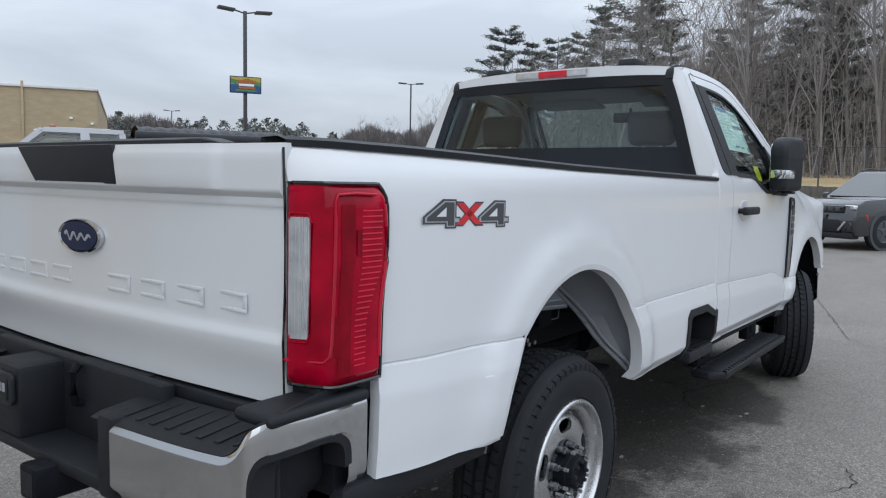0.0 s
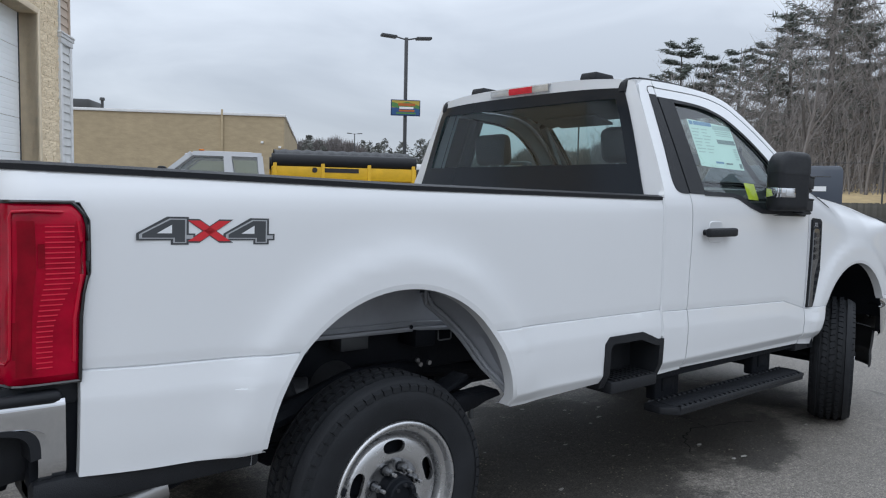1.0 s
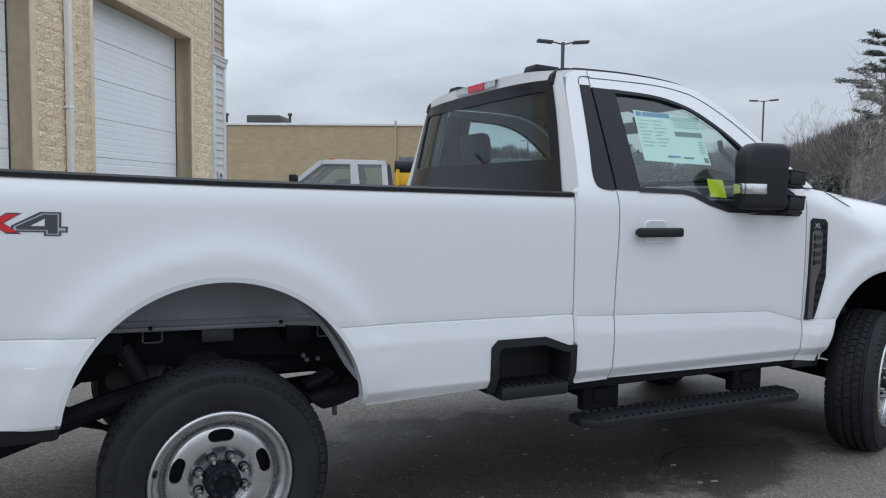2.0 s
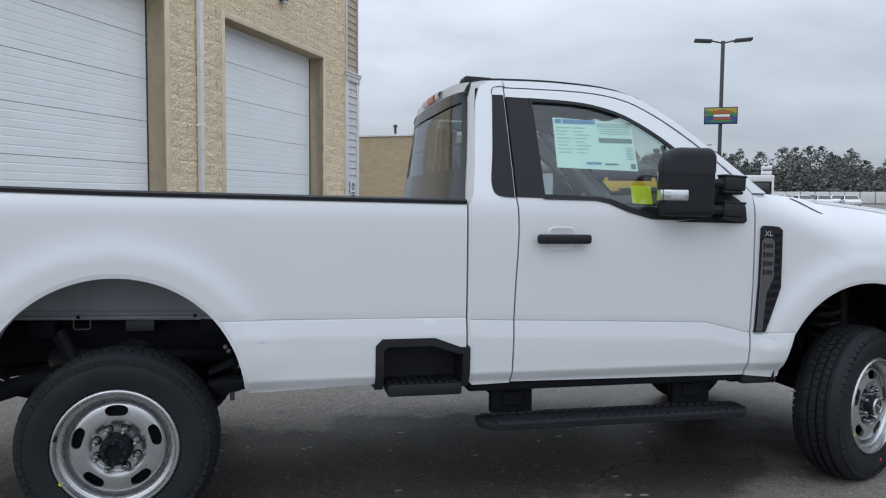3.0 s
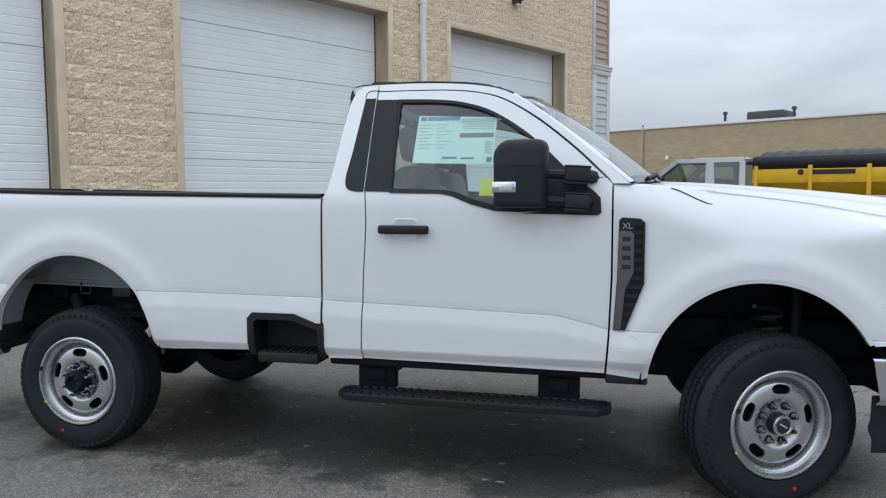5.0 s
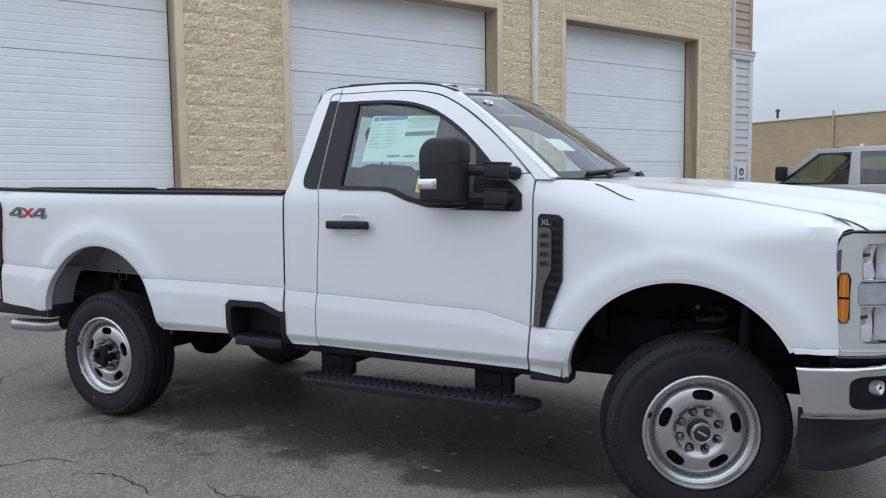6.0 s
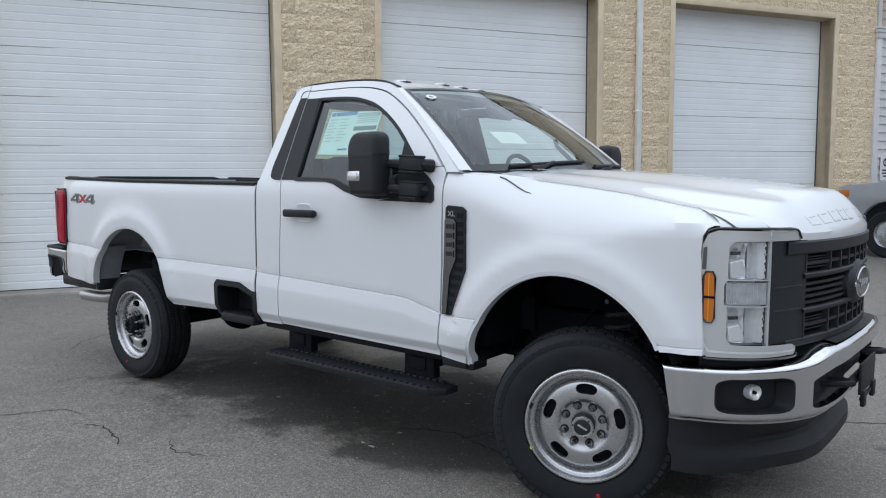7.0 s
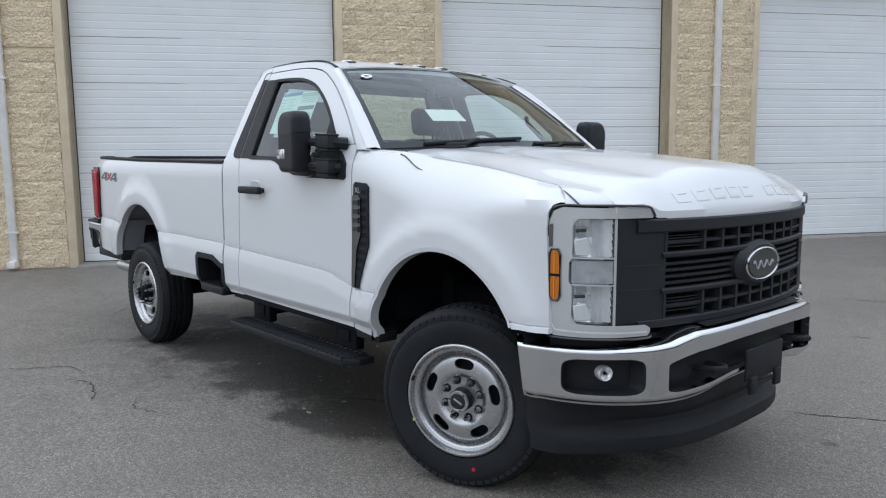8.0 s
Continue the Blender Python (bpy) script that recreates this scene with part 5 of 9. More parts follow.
for s in (-1, 1):
    for z in (1.018, 0.930):
        part("panel_groove", grille_strip(*sorted((s * 0.605, s * 0.775)), z - 0.003, z + 0.003, -0.0025, BLACK_PL, "", 0.01, False), GLOSS_BLACK, grille)
    for z0, z1 in ((1.068, 1.128), (0.825, 0.895)):
        part("vent_insert", join(*[grille_strip(*sorted((s * 0.565, s * 0.395)), z0 + (z1 - z0) * i / 6, z0 + (z1 - z0) * i / 6 + 0.004, -0.014, BLACK_PL, "", 0.02, False) for i in range(1, 6)]), GREY_PL, grille)


def emblem(parent, m, a, b, field, tone):
    """A plain oval badge: dark field in a bright ring, with a pale flowing bar in place of letters."""
    e = part("emblem", moved(lathe([(1.0, 0.0), (1.0, -0.010), (0.94, -0.014), (0.88, -0.010), (0.86, 0.0)], 40), m @ Matrix.Diagonal((a, 1, b, 1))), CHROME, parent, "oval badge with a bright ring")
    part("badge_field", moved(lathe([(0.86, -0.010), (0.84, -0.0125), (0.0, -0.0135)], 40), m @ Matrix.Diagonal((a, 1, b, 1))), field, e, tone)
    wave = [(-0.60 + 0.02 * i, 0.24 * math.sin(i * 0.36 + 0.4) * (1 - 0.5 * i / 60)) for i in range(61)]
    part("badge_bar", moved(tube([(x * a, -0.030, (z - 0.04) * b) for x, z in wave], [0.085 * b + 0.035 * b * math.sin(i * 0.36 + 1.6) for i in range(61)], 6), m @ Matrix.Diagonal((1, 0.45, 1, 1))), DECAL_LIGHT, e)


part("emblem_mount", moved(lathe([(0.0, -0.03), (0.8, -0.032), (1.0, -0.01), (1.04, 0.06)], 40), pose(4.430, -0.027, 0.980, 0, 0, 90) @ Matrix.Diagonal((0.185, 1, 0.096, 1))), GREY_PL, grille)
emblem(grille, pose(4.457, -0.027, 0.980, 0, 0, 90), 0.146, 0.067, GLOSS_BLACK, "gloss black field")


# front bumper
def bump_path(v):
    """Half plan of the front bumper: 0 in the middle, 1 at the wheel."""
    pts = ((0.0, 4.500, 0.0), (0.2, 4.490, 0.28), (0.38, 4.455, 0.52), (0.52, 4.395, 0.67), (0.64, 4.320, 0.780), (0.76, 4.220, 0.868), (0.88, 4.11, 0.920), (1.0, 3.986, 0.943))
    return flow([(a, b) for a, b, c in pts], abs(v)), flow([(a, c) for a, b, c in pts], abs(v)) * (1 if v > 0 else -1)


def bump_z(v, h):
    """Height on the bumper, h from 0 (lower edge) to 1 (upper edge): the ends sweep up."""
    lo = flow(((0.0, 0.552), (0.18, 0.542), (0.34, 0.508), (0.46, 0.502), (0.85, 0.503), (1.0, 0.500)), abs(v))
    hi = flow(((0.0, 0.800), (0.33, 0.797), (0.39, 0.785), (0.46, 0.762), (0.54, 0.752), (0.70, 0.745), (1.0, 0.734)), abs(v))
    return lo + (hi - lo) * h


def bump_pt(v, h, off=0.0):
    x, y = bump_path(v)
    back = 0.10 * sstep(0.80, 1.0, h) ** 2 + 0.03 * sstep(0.12, 0.0, h)
    c = 1 - 0.5 * sstep(0.6, 1.0, abs(v))
    y -= (back - off) * 0.6 * sstep(0.45, 0.9, abs(v)) * (1 if v > 0 else -1)
    return Vector((x - (back - off) * c + 0.040 * (1 - h) * sstep(0.90, 1.0, abs(v)), nose_y(x, y), bump_z(v, h) - (0.012 * sstep(0.9, 1.0, h))))


B_HOLES = ((0.70, 0.455, 0.145, 0.275, 5), (-0.70, 0.455, 0.145, 0.275, 5), (0.0, 0.40, 0.47, 0.235, 12))
vs = [-1 + 0.0125 * i for i in range(161)]
hs = span(0, 1, 46)
FB = part("front_bumper", grid(lambda v, h: bump_pt(*snap(v, h, B_HOLES[:2], 0.085)) if abs(v) > 0.53 else bump_pt(*snap(v, h, B_HOLES[2:], 0.055)), vs, hs, keep=lambda v, h: outside(v, h, B_HOLES), thick=(-0.035, 0, 0)), CHROME, TRUCK, "chromed steel front bumper with fog lamp openings")
part("bumper_core", grid(lambda v, h: bump_pt(v, h, -0.07) if abs(v) < 0.9 else bump_pt(v, h, -0.03), span(-0.94, 0.94, 40), span(0.08, 0.86, 6)), BLACK_PL, FB, "black plastic behind the openings")
part("bumper_top_pad", grid(lambda v, k: bump_pt(v, (0.90, 0.96, 1.0, 1.0)[k], (0.004, 0.004, 0.0, -0.10)[k]) + Vector((0, 0, 0.006)), span(-0.30, 0.30, 24), range(4)), BLACK_PL, FB, "black ribbed step pad")
part("pad_rib", join(*[grid(lambda v, k: bump_pt(v, 1.0, (0.0, -0.10)[k]) + Vector((0, 0, 0.012)), [v0, v0 + 0.006], range(2), thick=(0, 0, -0.01)) for v0 in span(-0.28, 0.27, 22)]), GREY_PL, FB)
for s in (-1, 1):
    x, y = bump_path(s * 0.68)
    hole = B_HOLES[0 if s > 0 else 1]

    def liner_pt(i, k):
        a, e = 2 * math.pi * i / 48, 2 / hole[4]
        ca, sa = math.cos(a), math.sin(a)
        g = (1.0, 0.965, 0.955)[k]
        return bump_pt(hole[0] + hole[2] * g * math.copysign(abs(ca) ** e, ca), hole[1] + hole[3] * g * math.copysign(abs(sa) ** e, sa), (0.0015, 0.0015, -0.065)[k])
    part("opening_liner", grid(liner_pt, range(49), range(3)), BLACK_PL, FB, "black plastic fog lamp surround")
    fog_at = pose(x - 0.035, nose_y(x, y * 0.965), 0.617, 0, 0, 90 + s * 25)
    fog = part("fog_lamp", lathe([(0.0, 0.010), (0.012, 0.006), (0.022, -0.004), (0.027, -0.006), (0.030, 0.0), (0.030, 0.03)], 14), LAMP_MIRROR, FB, "round clear fog lamp", m=fog_at, angle=5)
    part("fog_bulb", lathe([(0.0, -0.006), (0.006, -0.004), (0.008, 0.012)], 10), DARK_METAL, fog)
    hook = tube([(4.36, s * 0.33, 0.60), (4.46, s * 0.33, 0.612), (4.500, s * 0.345, 0.615), (4.512, s * 0.37, 0.615), (4.49, s * 0.395, 0.613), (4.38, s * 0.40, 0.60)], 0.013, 10)
    part("tow_hook", hook, BLACK_PL, FB, "black tow hook", m=pose(0, -0.027, 0))
part("plate_bracket", join(box(4.515, 4.527, -0.155, 0.155, 0.545, 0.675, 0.004), box(4.520, 4.538, -0.13, -0.08, 0.49, 0.56, 0.005), box(4.520, 4.538, 0.08, 0.13, 0.49, 0.56, 0.005), box(4.517, 4.529, -0.13, 0.13, 0.515, 0.53, 0.003)), BLACK_PL, FB, "empty black licence plate bracket", m=pose(-0.015, -0.062, -0.020))


def dam_pt(v, h):
    pts = ((0.0, 4.392, 0.0), (0.25, 4.388, 0.24), (0.45, 4.360, 0.42), (0.62, 4.285, 0.58), (0.80, 4.185, 0.745), (0.93, 4.065, 0.865), (1.0, 3.99, 0.885))
    x, y = flow([(a, b) for a, b, c in pts], abs(v)), flow([(a, c) for a, b, c in pts], abs(v)) * (1 if v > 0 else -1)
    out = 0.045 * sstep(0.42, 0.20, h) - 0.006 * sstep(0.05, 0.0, h) + 0.020 * sstep(0.44, 0.60, h)
    c = 1 - 0.6 * sstep(0.6, 1.0, abs(v))
    low = 0.268 + 0.010 * abs(v)
    return Vector((x + (out - 0.045) * c, nose_y(x, y * (1 + 0.02 * h)), low + (0.535 - low) * h))


part("air_dam", grid(dam_pt, span(-0.985, 0.985, 60), [0, 0.03, 0.08, 0.15, 0.22, 0.3, 0.38, 0.46, 0.55, 0.65, 0.75, 0.85, 1.0], thick=(-0.03, 0, 0)), BLACK_PL, TRUCK, "black plastic air dam under the bumper")


# ---- tail ----
def gate_x(z):
    x = -1.208
    x -= 0.027 * sstep(1.308, 1.330, z) - 0.010 * sstep(1.400, 1.432, z)
    x -= 0.011 * sstep(1.018, 0.988, z) - 0.018 * sstep(0.99, 0.885, z)
    return x - 0.002 * sstep(1.288, 1.292, z)


gate_z = [0.847, 0.87, 0.90, 0.94, 0.965, 0.985, 0.992, 1.0, 1.008, 1.015, 1.025, 1.06, 1.12, 1.18, 1.24, 1.28, 1.288, 1.290, 1.292, 1.30, 1.310, 1.314, 1.318, 1.322, 1.326, 1.332, 1.36, 1.39, 1.405, 1.412, 1.42, 1.43]
gate_y = [-0.815, -0.77, -0.71, -0.66, -0.64, -0.63, -0.62, -0.61, -0.60] + span(-0.58, 0.58, 30) + [0.60, 0.61, 0.62, 0.63, 0.64, 0.66, 0.71, 0.77, 0.815]


def gate_pt(y, z):
    # the upper lip is shallower near the ends
    e = sstep(0.605, 0.640, abs(y))
    return Vector((gate_x(z) + 0.014 * e * sstep(1.31, 1.332, z) + 0.036 * (abs(y) / 0.82) ** 2, y, z))


gate = part("tailgate", grid(gate_pt, gate_y, gate_z, keep=lambda y, z: not (abs(y) < 0.20 and z > 1.334), thick=(0.04, 0, 0)), WHITE, TRUCK, "white tailgate with a crease and an embossed row of letters shown as bars")
trap = [(-0.215, 1.432), (-0.235, 1.328), (0.205, 1.328), (0.315, 1.432)]
gh = part("gate_handle", prism([(y, z) for y, z in trap], 0.03, axis="x", bevel=0.006), BLACK_PL, gate, "black plastic tailgate handle panel", m=pose(-1.236, -0.01, 0))
part("handle_pocket", box(-1.2385, -1.233, -0.12, 0.05, 1.338, 1.352, 0.002), DARK_METAL, gh)
part("handle_line", box(-1.2385, -1.233, -0.15, 0.15, 1.372, 1.375, 0.001), GREY_PL, gh)
bar = to_mesh("embossed_bar", join(box(-0.0030, 0.001, -0.052, 0.052, 0.014, 0.023, 0.0012), box(-0.0030, 0.001, -0.052, 0.052, -0.023, -0.014, 0.0012), box(-0.0030, 0.001, -0.052, -0.040, -0.0145, 0.0145, 0.0012)), WHITE)
for i in range(10):
    if i != 5:
        y = 0.70 - 0.150 * i
        part("embossed_bar", bar, None, gate, m=pose(gate_pt(y, 1.068).x, y, 1.068))
emblem(gate, pose(-1.209, -0.018, 1.183, 0, 0, -90), 0.115, 0.048, BLUE, "dark blue field")
part("gate_top_cap", grid(lambda y, k: (-1.224 + 0.036 * (y / 0.82) ** 2 + (0.0, 0.004, 0.02, 0.074, 0.077)[k] + 0.02 * sstep(0.54, 0.60, abs(y)) * (k < 2), y, (1.424, 1.440, 1.446, 1.446, 1.40)[k] - 0.014 * sstep(0.54, 0.60, abs(y))), span(-0.814, 0.814, 24), range(5)), BLACK_PL, gate, "black plastic cap")
for sg in (-1, 1):
    # Black tubes drawn in for the shade of the gaps beside the gate.
    part("gate_gap_seal", tube([(-1.176, sg * 0.8175, 0.855), (-1.180, sg * 0.8175, 1.0), (-1.176, sg * 0.8175, 1.08), (-1.176, sg * 0.8175, 1.30), (-1.180, sg * 0.8175, 1.42)], 0.003, 6), GLOSS_BLACK, gate)
part("gate_inner", box(-1.14, -1.11, -0.81, 0.81, 0.90, 1.42), WHITE_MATT, gate)


def tail_path(u):
    pts = ((0.0, -1.160, 0.819), (0.10, -1.160, 0.842), (0.25, -1.148, 0.882), (0.36, -1.138, 0.909), (0.44, -1.122, 0.920), (0.60, -1.080, 0.924), (0.80, -1.025, 0.925), (1.0, -0.967, 0.924))
    return flow([(a, b) for a, b, c in pts], u), flow([(a, c) for a, b, c in pts], u)


def tail_end(z):
    return interp(((0.90, 0.92), (1.06, 0.935), (1.12, 0.955), (1.165, 1.0), (1.295, 1.0), (1.325, 0.95), (1.345, 0.87)), z)


for sg in (-1, 1):
    def tp(off):
        def f(u, z):
            x, y = tail_path(u * tail_end(z))
            k = sstep(0.0, 0.35, u)
            return (x - off * (1 - k), sg * (y + off * k), z)
        return f
    zs = [0.905, 0.911, 0.925, 0.955, 1.0, 1.03, 1.06, 1.12, 1.165, 1.2, 1.25, 1.29, 1.315, 1.333, 1.342]
    us = [0, 0.02, 0.06, 0.10, 0.16, 0.22, 0.28, 0.34, 0.42, 0.5, 0.6, 0.7, 0.8, 0.9, 0.96, 1.0]
    bulge = lambda u, z: 0.016 * min(1, (z - 0.905) / 0.02, (1.342 - z) / 0.02, max(u, 0.001) / 0.06, max(1 - u, 0.001) / 0.05)
    tl = part("taillight", grid(lambda u, z: tp(bulge(u, z) + (0.006 if u < 0.40 else 0.0))(u, z), us, zs), RED_LENS, TRUCK, "tall red taillight with a clear reversing lens")
    part("bezel", grid(tp(-0.004), span(-0.02, 1.025, 14), [0.899, 0.92, 1.0, 1.06, 1.12, 1.165, 1.25, 1.30, 1.349], thick=(0.03, -sg * 0.03, 0)), GLOSS_BLACK, tl, "gloss black bezel")
    part("reversing_lens", grid(lambda u, z: tp(0.0240 + 0.0022 * math.cos(u * 520))(u, z), span(0.070, 0.200, 60), span(1.008, 1.272, 4)), CLEAR_LENS, tl, "clear ribbed lens")
    part("lens_frame", tube([tp(0.0235)(u, z) for u, z in ((0.080, 1.0), (0.190, 1.0), (0.207, 1.02), (0.207, 1.26), (0.190, 1.28), (0.080, 1.28), (0.063, 1.26), (0.063, 1.02), (0.080, 1.0))], 0.0028, 6), RED_LENS, tl)
    edge_line = [(0.0, z) for z in zs[1:-1]] + [(u, 1.345) for u in us] + [(1.0, z) for z in zs[::-1][1:-1]] + [(u, 0.902) for u in us[::-1]]
    part("gasket", tube([tp(0.005)(u * 1.02 - 0.01, z) for u, z in edge_line + edge_line[:1]], 0.0048, 6), GLOSS_BLACK, tl, "black gasket")
    part("lens_ridge", tube([tp(0.0215)(u, z) for u, z in ((0.02, 0.958), (0.30, 0.958), (0.352, 0.972), (0.368, 1.0), (0.372, 1.15), (0.372, 1.27), (0.38, 1.308), (0.41, 1.322), (0.60, 1.325), (0.84, 1.322))], 0.0038, 8), RIM_RED, tl, "bevelled red ridge")
    part("lens_edge", tube([tp(0.0145)(u, z) for u, z in ((0.93, 1.30), (0.945, 1.25), (0.945, 1.17), (0.945, 1.06), (0.945, 0.955))], 0.0050, 8), RIM_RED, tl)
    for z in span(0.945, 1.285, 27):
        k = sstep(1.02, 1.16, z)
        part("lens_line", grid(tp(0.0180), span(0.62 + 0.04 * k, 0.76 + 0.13 * k, 3), [z, z + 0.0034]), LINE_RED, tl)
    part("inner_lens", grid(tp(0.0172), span(0.44, 0.585, 5), span(0.93, 1.30, 6)), DEEP_RED, tl, "deep red inner lens")
    part("sensor_dark_patch", grid(tp(0.019), span(0.60, 0.655, 3), span(1.19, 1.245, 3)), DEEP_RED, tl)
    part("lower_lens", grid(tp(0.0178), span(0.40, 0.46, 3), span(0.97, 1.06, 4)), DEEP_RED, tl)
    part("lamp_socket", box(-1.15, -0.985, *sorted((sg * 0.80, sg * 0.903)), 0.84, 0.912, 0.01), BLACK_PL, TRUCK)
    part("corner_filler", box(-1.10, -0.97, *sorted((sg * 0.80, sg * 0.893)), 0.60, 0.90, 0.01), DARK_METAL, TRUCK)
    # decal


def decal(sg):
    """The drive badge: bold numerals with a red cross between them."""
    four = [(0.000, 0.052), (0.056, 0.052), (0.056, -0.010), (0.0735, -0.010), (0.0735, -0.036), (0.056, -0.036), (0.056, -0.052), (0.010, -0.052), (0.010, -0.036), (-0.076, -0.036), (-0.076, -0.010)]
    inner = [(0.006, 0.045), (0.050, 0.045), (0.050, -0.016), (0.068, -0.016), (0.068, -0.030), (0.050, -0.030), (0.050, -0.046), (0.016, -0.046), (0.016, -0.030), (-0.069, -0.030), (-0.069, -0.013)]
    line = [(0.009, 0.041), (0.046, 0.041), (0.046, -0.018), (0.046, -0.042), (0.020, -0.042), (0.020, -0.026), (-0.062, -0.026), (-0.062, -0.013)]
    hole = [(0.012, 0.022), (0.012, -0.010), (-0.026, -0.010)]

    def cross(w, g):
        return join(prism([(-w, 0.046 + g), (-w + 0.040 + g, 0.046 + g), (w, -0.046 - g), (w - 0.040 - g, -0.046 - g)], 0.0006), prism([(w, 0.046 + g), (w - 0.040 - g, 0.046 + g), (-w, -0.046 - g), (-w + 0.040 + g, -0.046 - g)], 0.0006))

    root = part("side_decal", cross(0.066, -0.001), DECAL_GREY, TRUCK, "bold dark numerals and a red cross reading 4x4 on the bed side", m=pose(-0.660, sg * (side_y(-0.660, 1.262) + 0.0012), 1.271, sg * 1.0, 1.2, 0 if sg < 0 else 180) @ Matrix.Diagonal((1.03, 1, 0.71, 1)))
    part("cross", moved(cross(0.058, -0.007), pose(0, -0.0012, 0)), DECAL_RED, root, "red cross")
    for dx in (-0.112, 0.114):
        num = part("numeral", prism(four, 0.0006), DECAL_GREY, root, m=pose(dx, -0.0003, 0))
        part("inline", prism(inner, 0.0006), DECAL_LIGHT, num, "pale inner line", m=pose(0, -0.0006, 0))
        part("numeral_face", prism(line, 0.0006), DECAL_GREY, num, m=pose(0, -0.0012, 0))
        part("counter", prism(hole, 0.0006), WHITE, num, m=pose(0, -0.0020, 0))


decal(-1)
decal(1)


# rear bumper
def rb_path(v):
    pts = ((0.0, -1.385, 0.0), (0.45, -1.385, 0.40), (0.70, -1.377, 0.71), (0.84, -1.360, 0.885), (0.90, -1.318, 0.932), (0.94, -1.245, 0.940), (0.97, -1.15, 0.933), (1.0, -1.050, 0.922))
    return flow([(a, b) for a, b, c in pts], abs(v)), flow([(a, c) for a, b, c in pts], abs(v)) * (1 if v > 0 else -1)


R_HOLES = ((0.928, 0.22, 0.062, 0.50, 5), (-0.928, 0.22, 0.062, 0.50, 5))


def rb_top(v):
    return flow(((0.0, 0.775), (0.46, 0.782), (0.80, 0.795), (0.835, 0.815), (0.865, 0.858), (0.90, 0.872), (1.0, 0.860)), abs(v))


def rb_pt(v, h, off=0.0):
    x, y = rb_path(v)
    lo = interp(((0.0, 0.60), (0.5, 0.605), (0.9, 0.625), (1.0, 0.655)), abs(v))
    z = lo + (rb_top(v) - lo) * h
    k = 0.02 * sstep(0.15, 0.0, h) + 0.006 * sstep(0.93, 1.0, h) - off
    c = sstep(0.86, 0.97, abs(v))
    return Vector((x + k * (1 - c), y - k * c * (1 if v > 0 else -1), z))


RB_H = [0, 0.05, 0.1, 0.2, 0.3, 0.4, 0.5, 0.6, 0.7, 0.75, 0.8, 0.86, 0.92, 0.96, 1.0]


def rb_half(s):
    return grid(lambda v, h: rb_pt(*snap(v, h, R_HOLES, 0.08)), [s * i * 0.008 for i in range(59, 126)], RB_H, keep=lambda v, h: outside(v, h, R_HOLES) and not (h < 0.3 and 0.868 < abs(v) < 0.988), thick=(0.03, 0, 0))


RB = part("rear_bumper", rb_half(-1), CHROME, TRUCK, "chromed rear step bumper with black plastic pads")
part("bumper_face", rb_half(1), CHROME, RB)
for s in (-1, 1):
    part("corner_pocket", grid(lambda v, h: rb_pt(s * v, h, -0.07), span(0.855, 0.992, 14), span(-0.02, 0.80, 5)), BLACK_PL, RB, "black plastic corner step pocket")
    part("pocket_rim", grid(lambda a, k: rb_pt(s * (0.928 + (0.062, 0.064, 0.057, 0.055)[k] * math.copysign(abs(math.cos(a)) ** 0.4, math.cos(a))), 0.22 + (0.50, 0.515, 0.46, 0.44)[k] * abs(math.sin(a)) ** 0.4, (-0.01, 0.004, 0.004, -0.06)[k]), span(0.02, math.pi - 0.02, 28), range(4)), BLACK_PL, RB)
    part("bumper_deck", grid(lambda v, k: (rb_path(v)[0] + (0.005, 0.03, 0.17)[k] * (1 - 0.3 * sstep(0.9, 1.0, abs(v))), rb_path(v)[1] * (1 - (0.0, 0.02, 0.06)[k] * sstep(0.85, 1, abs(v))), rb_top(v) + (0.002, 0.012, 0.03)[k]), [s * i * 0.01 for i in range(42, 101)], range(3)), BLACK_PL, RB, "black step deck")
    for v0 in span(0.50, 0.80, 7):
        part("deck_rib", grid(lambda v, k: (rb_path(v)[0] + 0.035 + 0.120 * k / 3, rb_path(v)[1], rb_top(v) + 0.0135 + 0.0125 * k / 3 + 0.003), [s * v0, s * (v0 + 0.012)], range(4), thick=(0, 0, -0.006)), BLACK_PL, RB)
    part("corner_pad", moved(box(-0.12, 0.17, -0.070, 0.050, -0.012, 0.016, 0.013, 3), pose(-1.20, s * 0.872, 0.869)), BLACK_PL, RB)
part("bumper_centre", join(box(-1.375, -1.22, -0.46, 0.46, 0.60, 0.636, 0.01), box(-1.25, -1.21, -0.46, 0.46, 0.61, 0.845, 0.01)), BLACK_PL, RB, "black plastic recessed centre")
for y0, y1 in ((-0.47, -0.40), (0.40, 0.47)):
    part("centre_cheek", box(-1.385, -1.22, y0, y1, 0.60, 0.80, 0.012), BLACK_PL, RB)
part("socket_housing", box(-1.375, -1.22, 0.02, 0.20, 0.63, 0.835, 0.02), BLACK_PL, RB)
part("trailer_socket", join(moved(prism(rounded(0.10, 0.09, 0.02), 0.012, bevel=0.003), pose(-1.387, 0.08, 0.77, 0, 0, -90)), box(-1.392, -1.385, 0.05, 0.11, 0.74, 0.80, 0.004)), GREY_PL, RB, "square trailer wiring socket")
part("socket_label", join(*[box(-1.3945, -1.391, 0.055 + 0.022 * q, 0.068 + 0.022 * q, 0.765, 0.788) for q in range(3)]), DECAL_LIGHT, RB, "pale printed bars on the socket lid")
part("safety_chain_loop", tube([(-1.26, -0.08, 0.84), (-1.275, -0.082, 0.82), (-1.278, -0.082, 0.76), (-1.27, -0.08, 0.735), (-1.25, -0.08, 0.73)], 0.012, 8), DARK_METAL, RB)
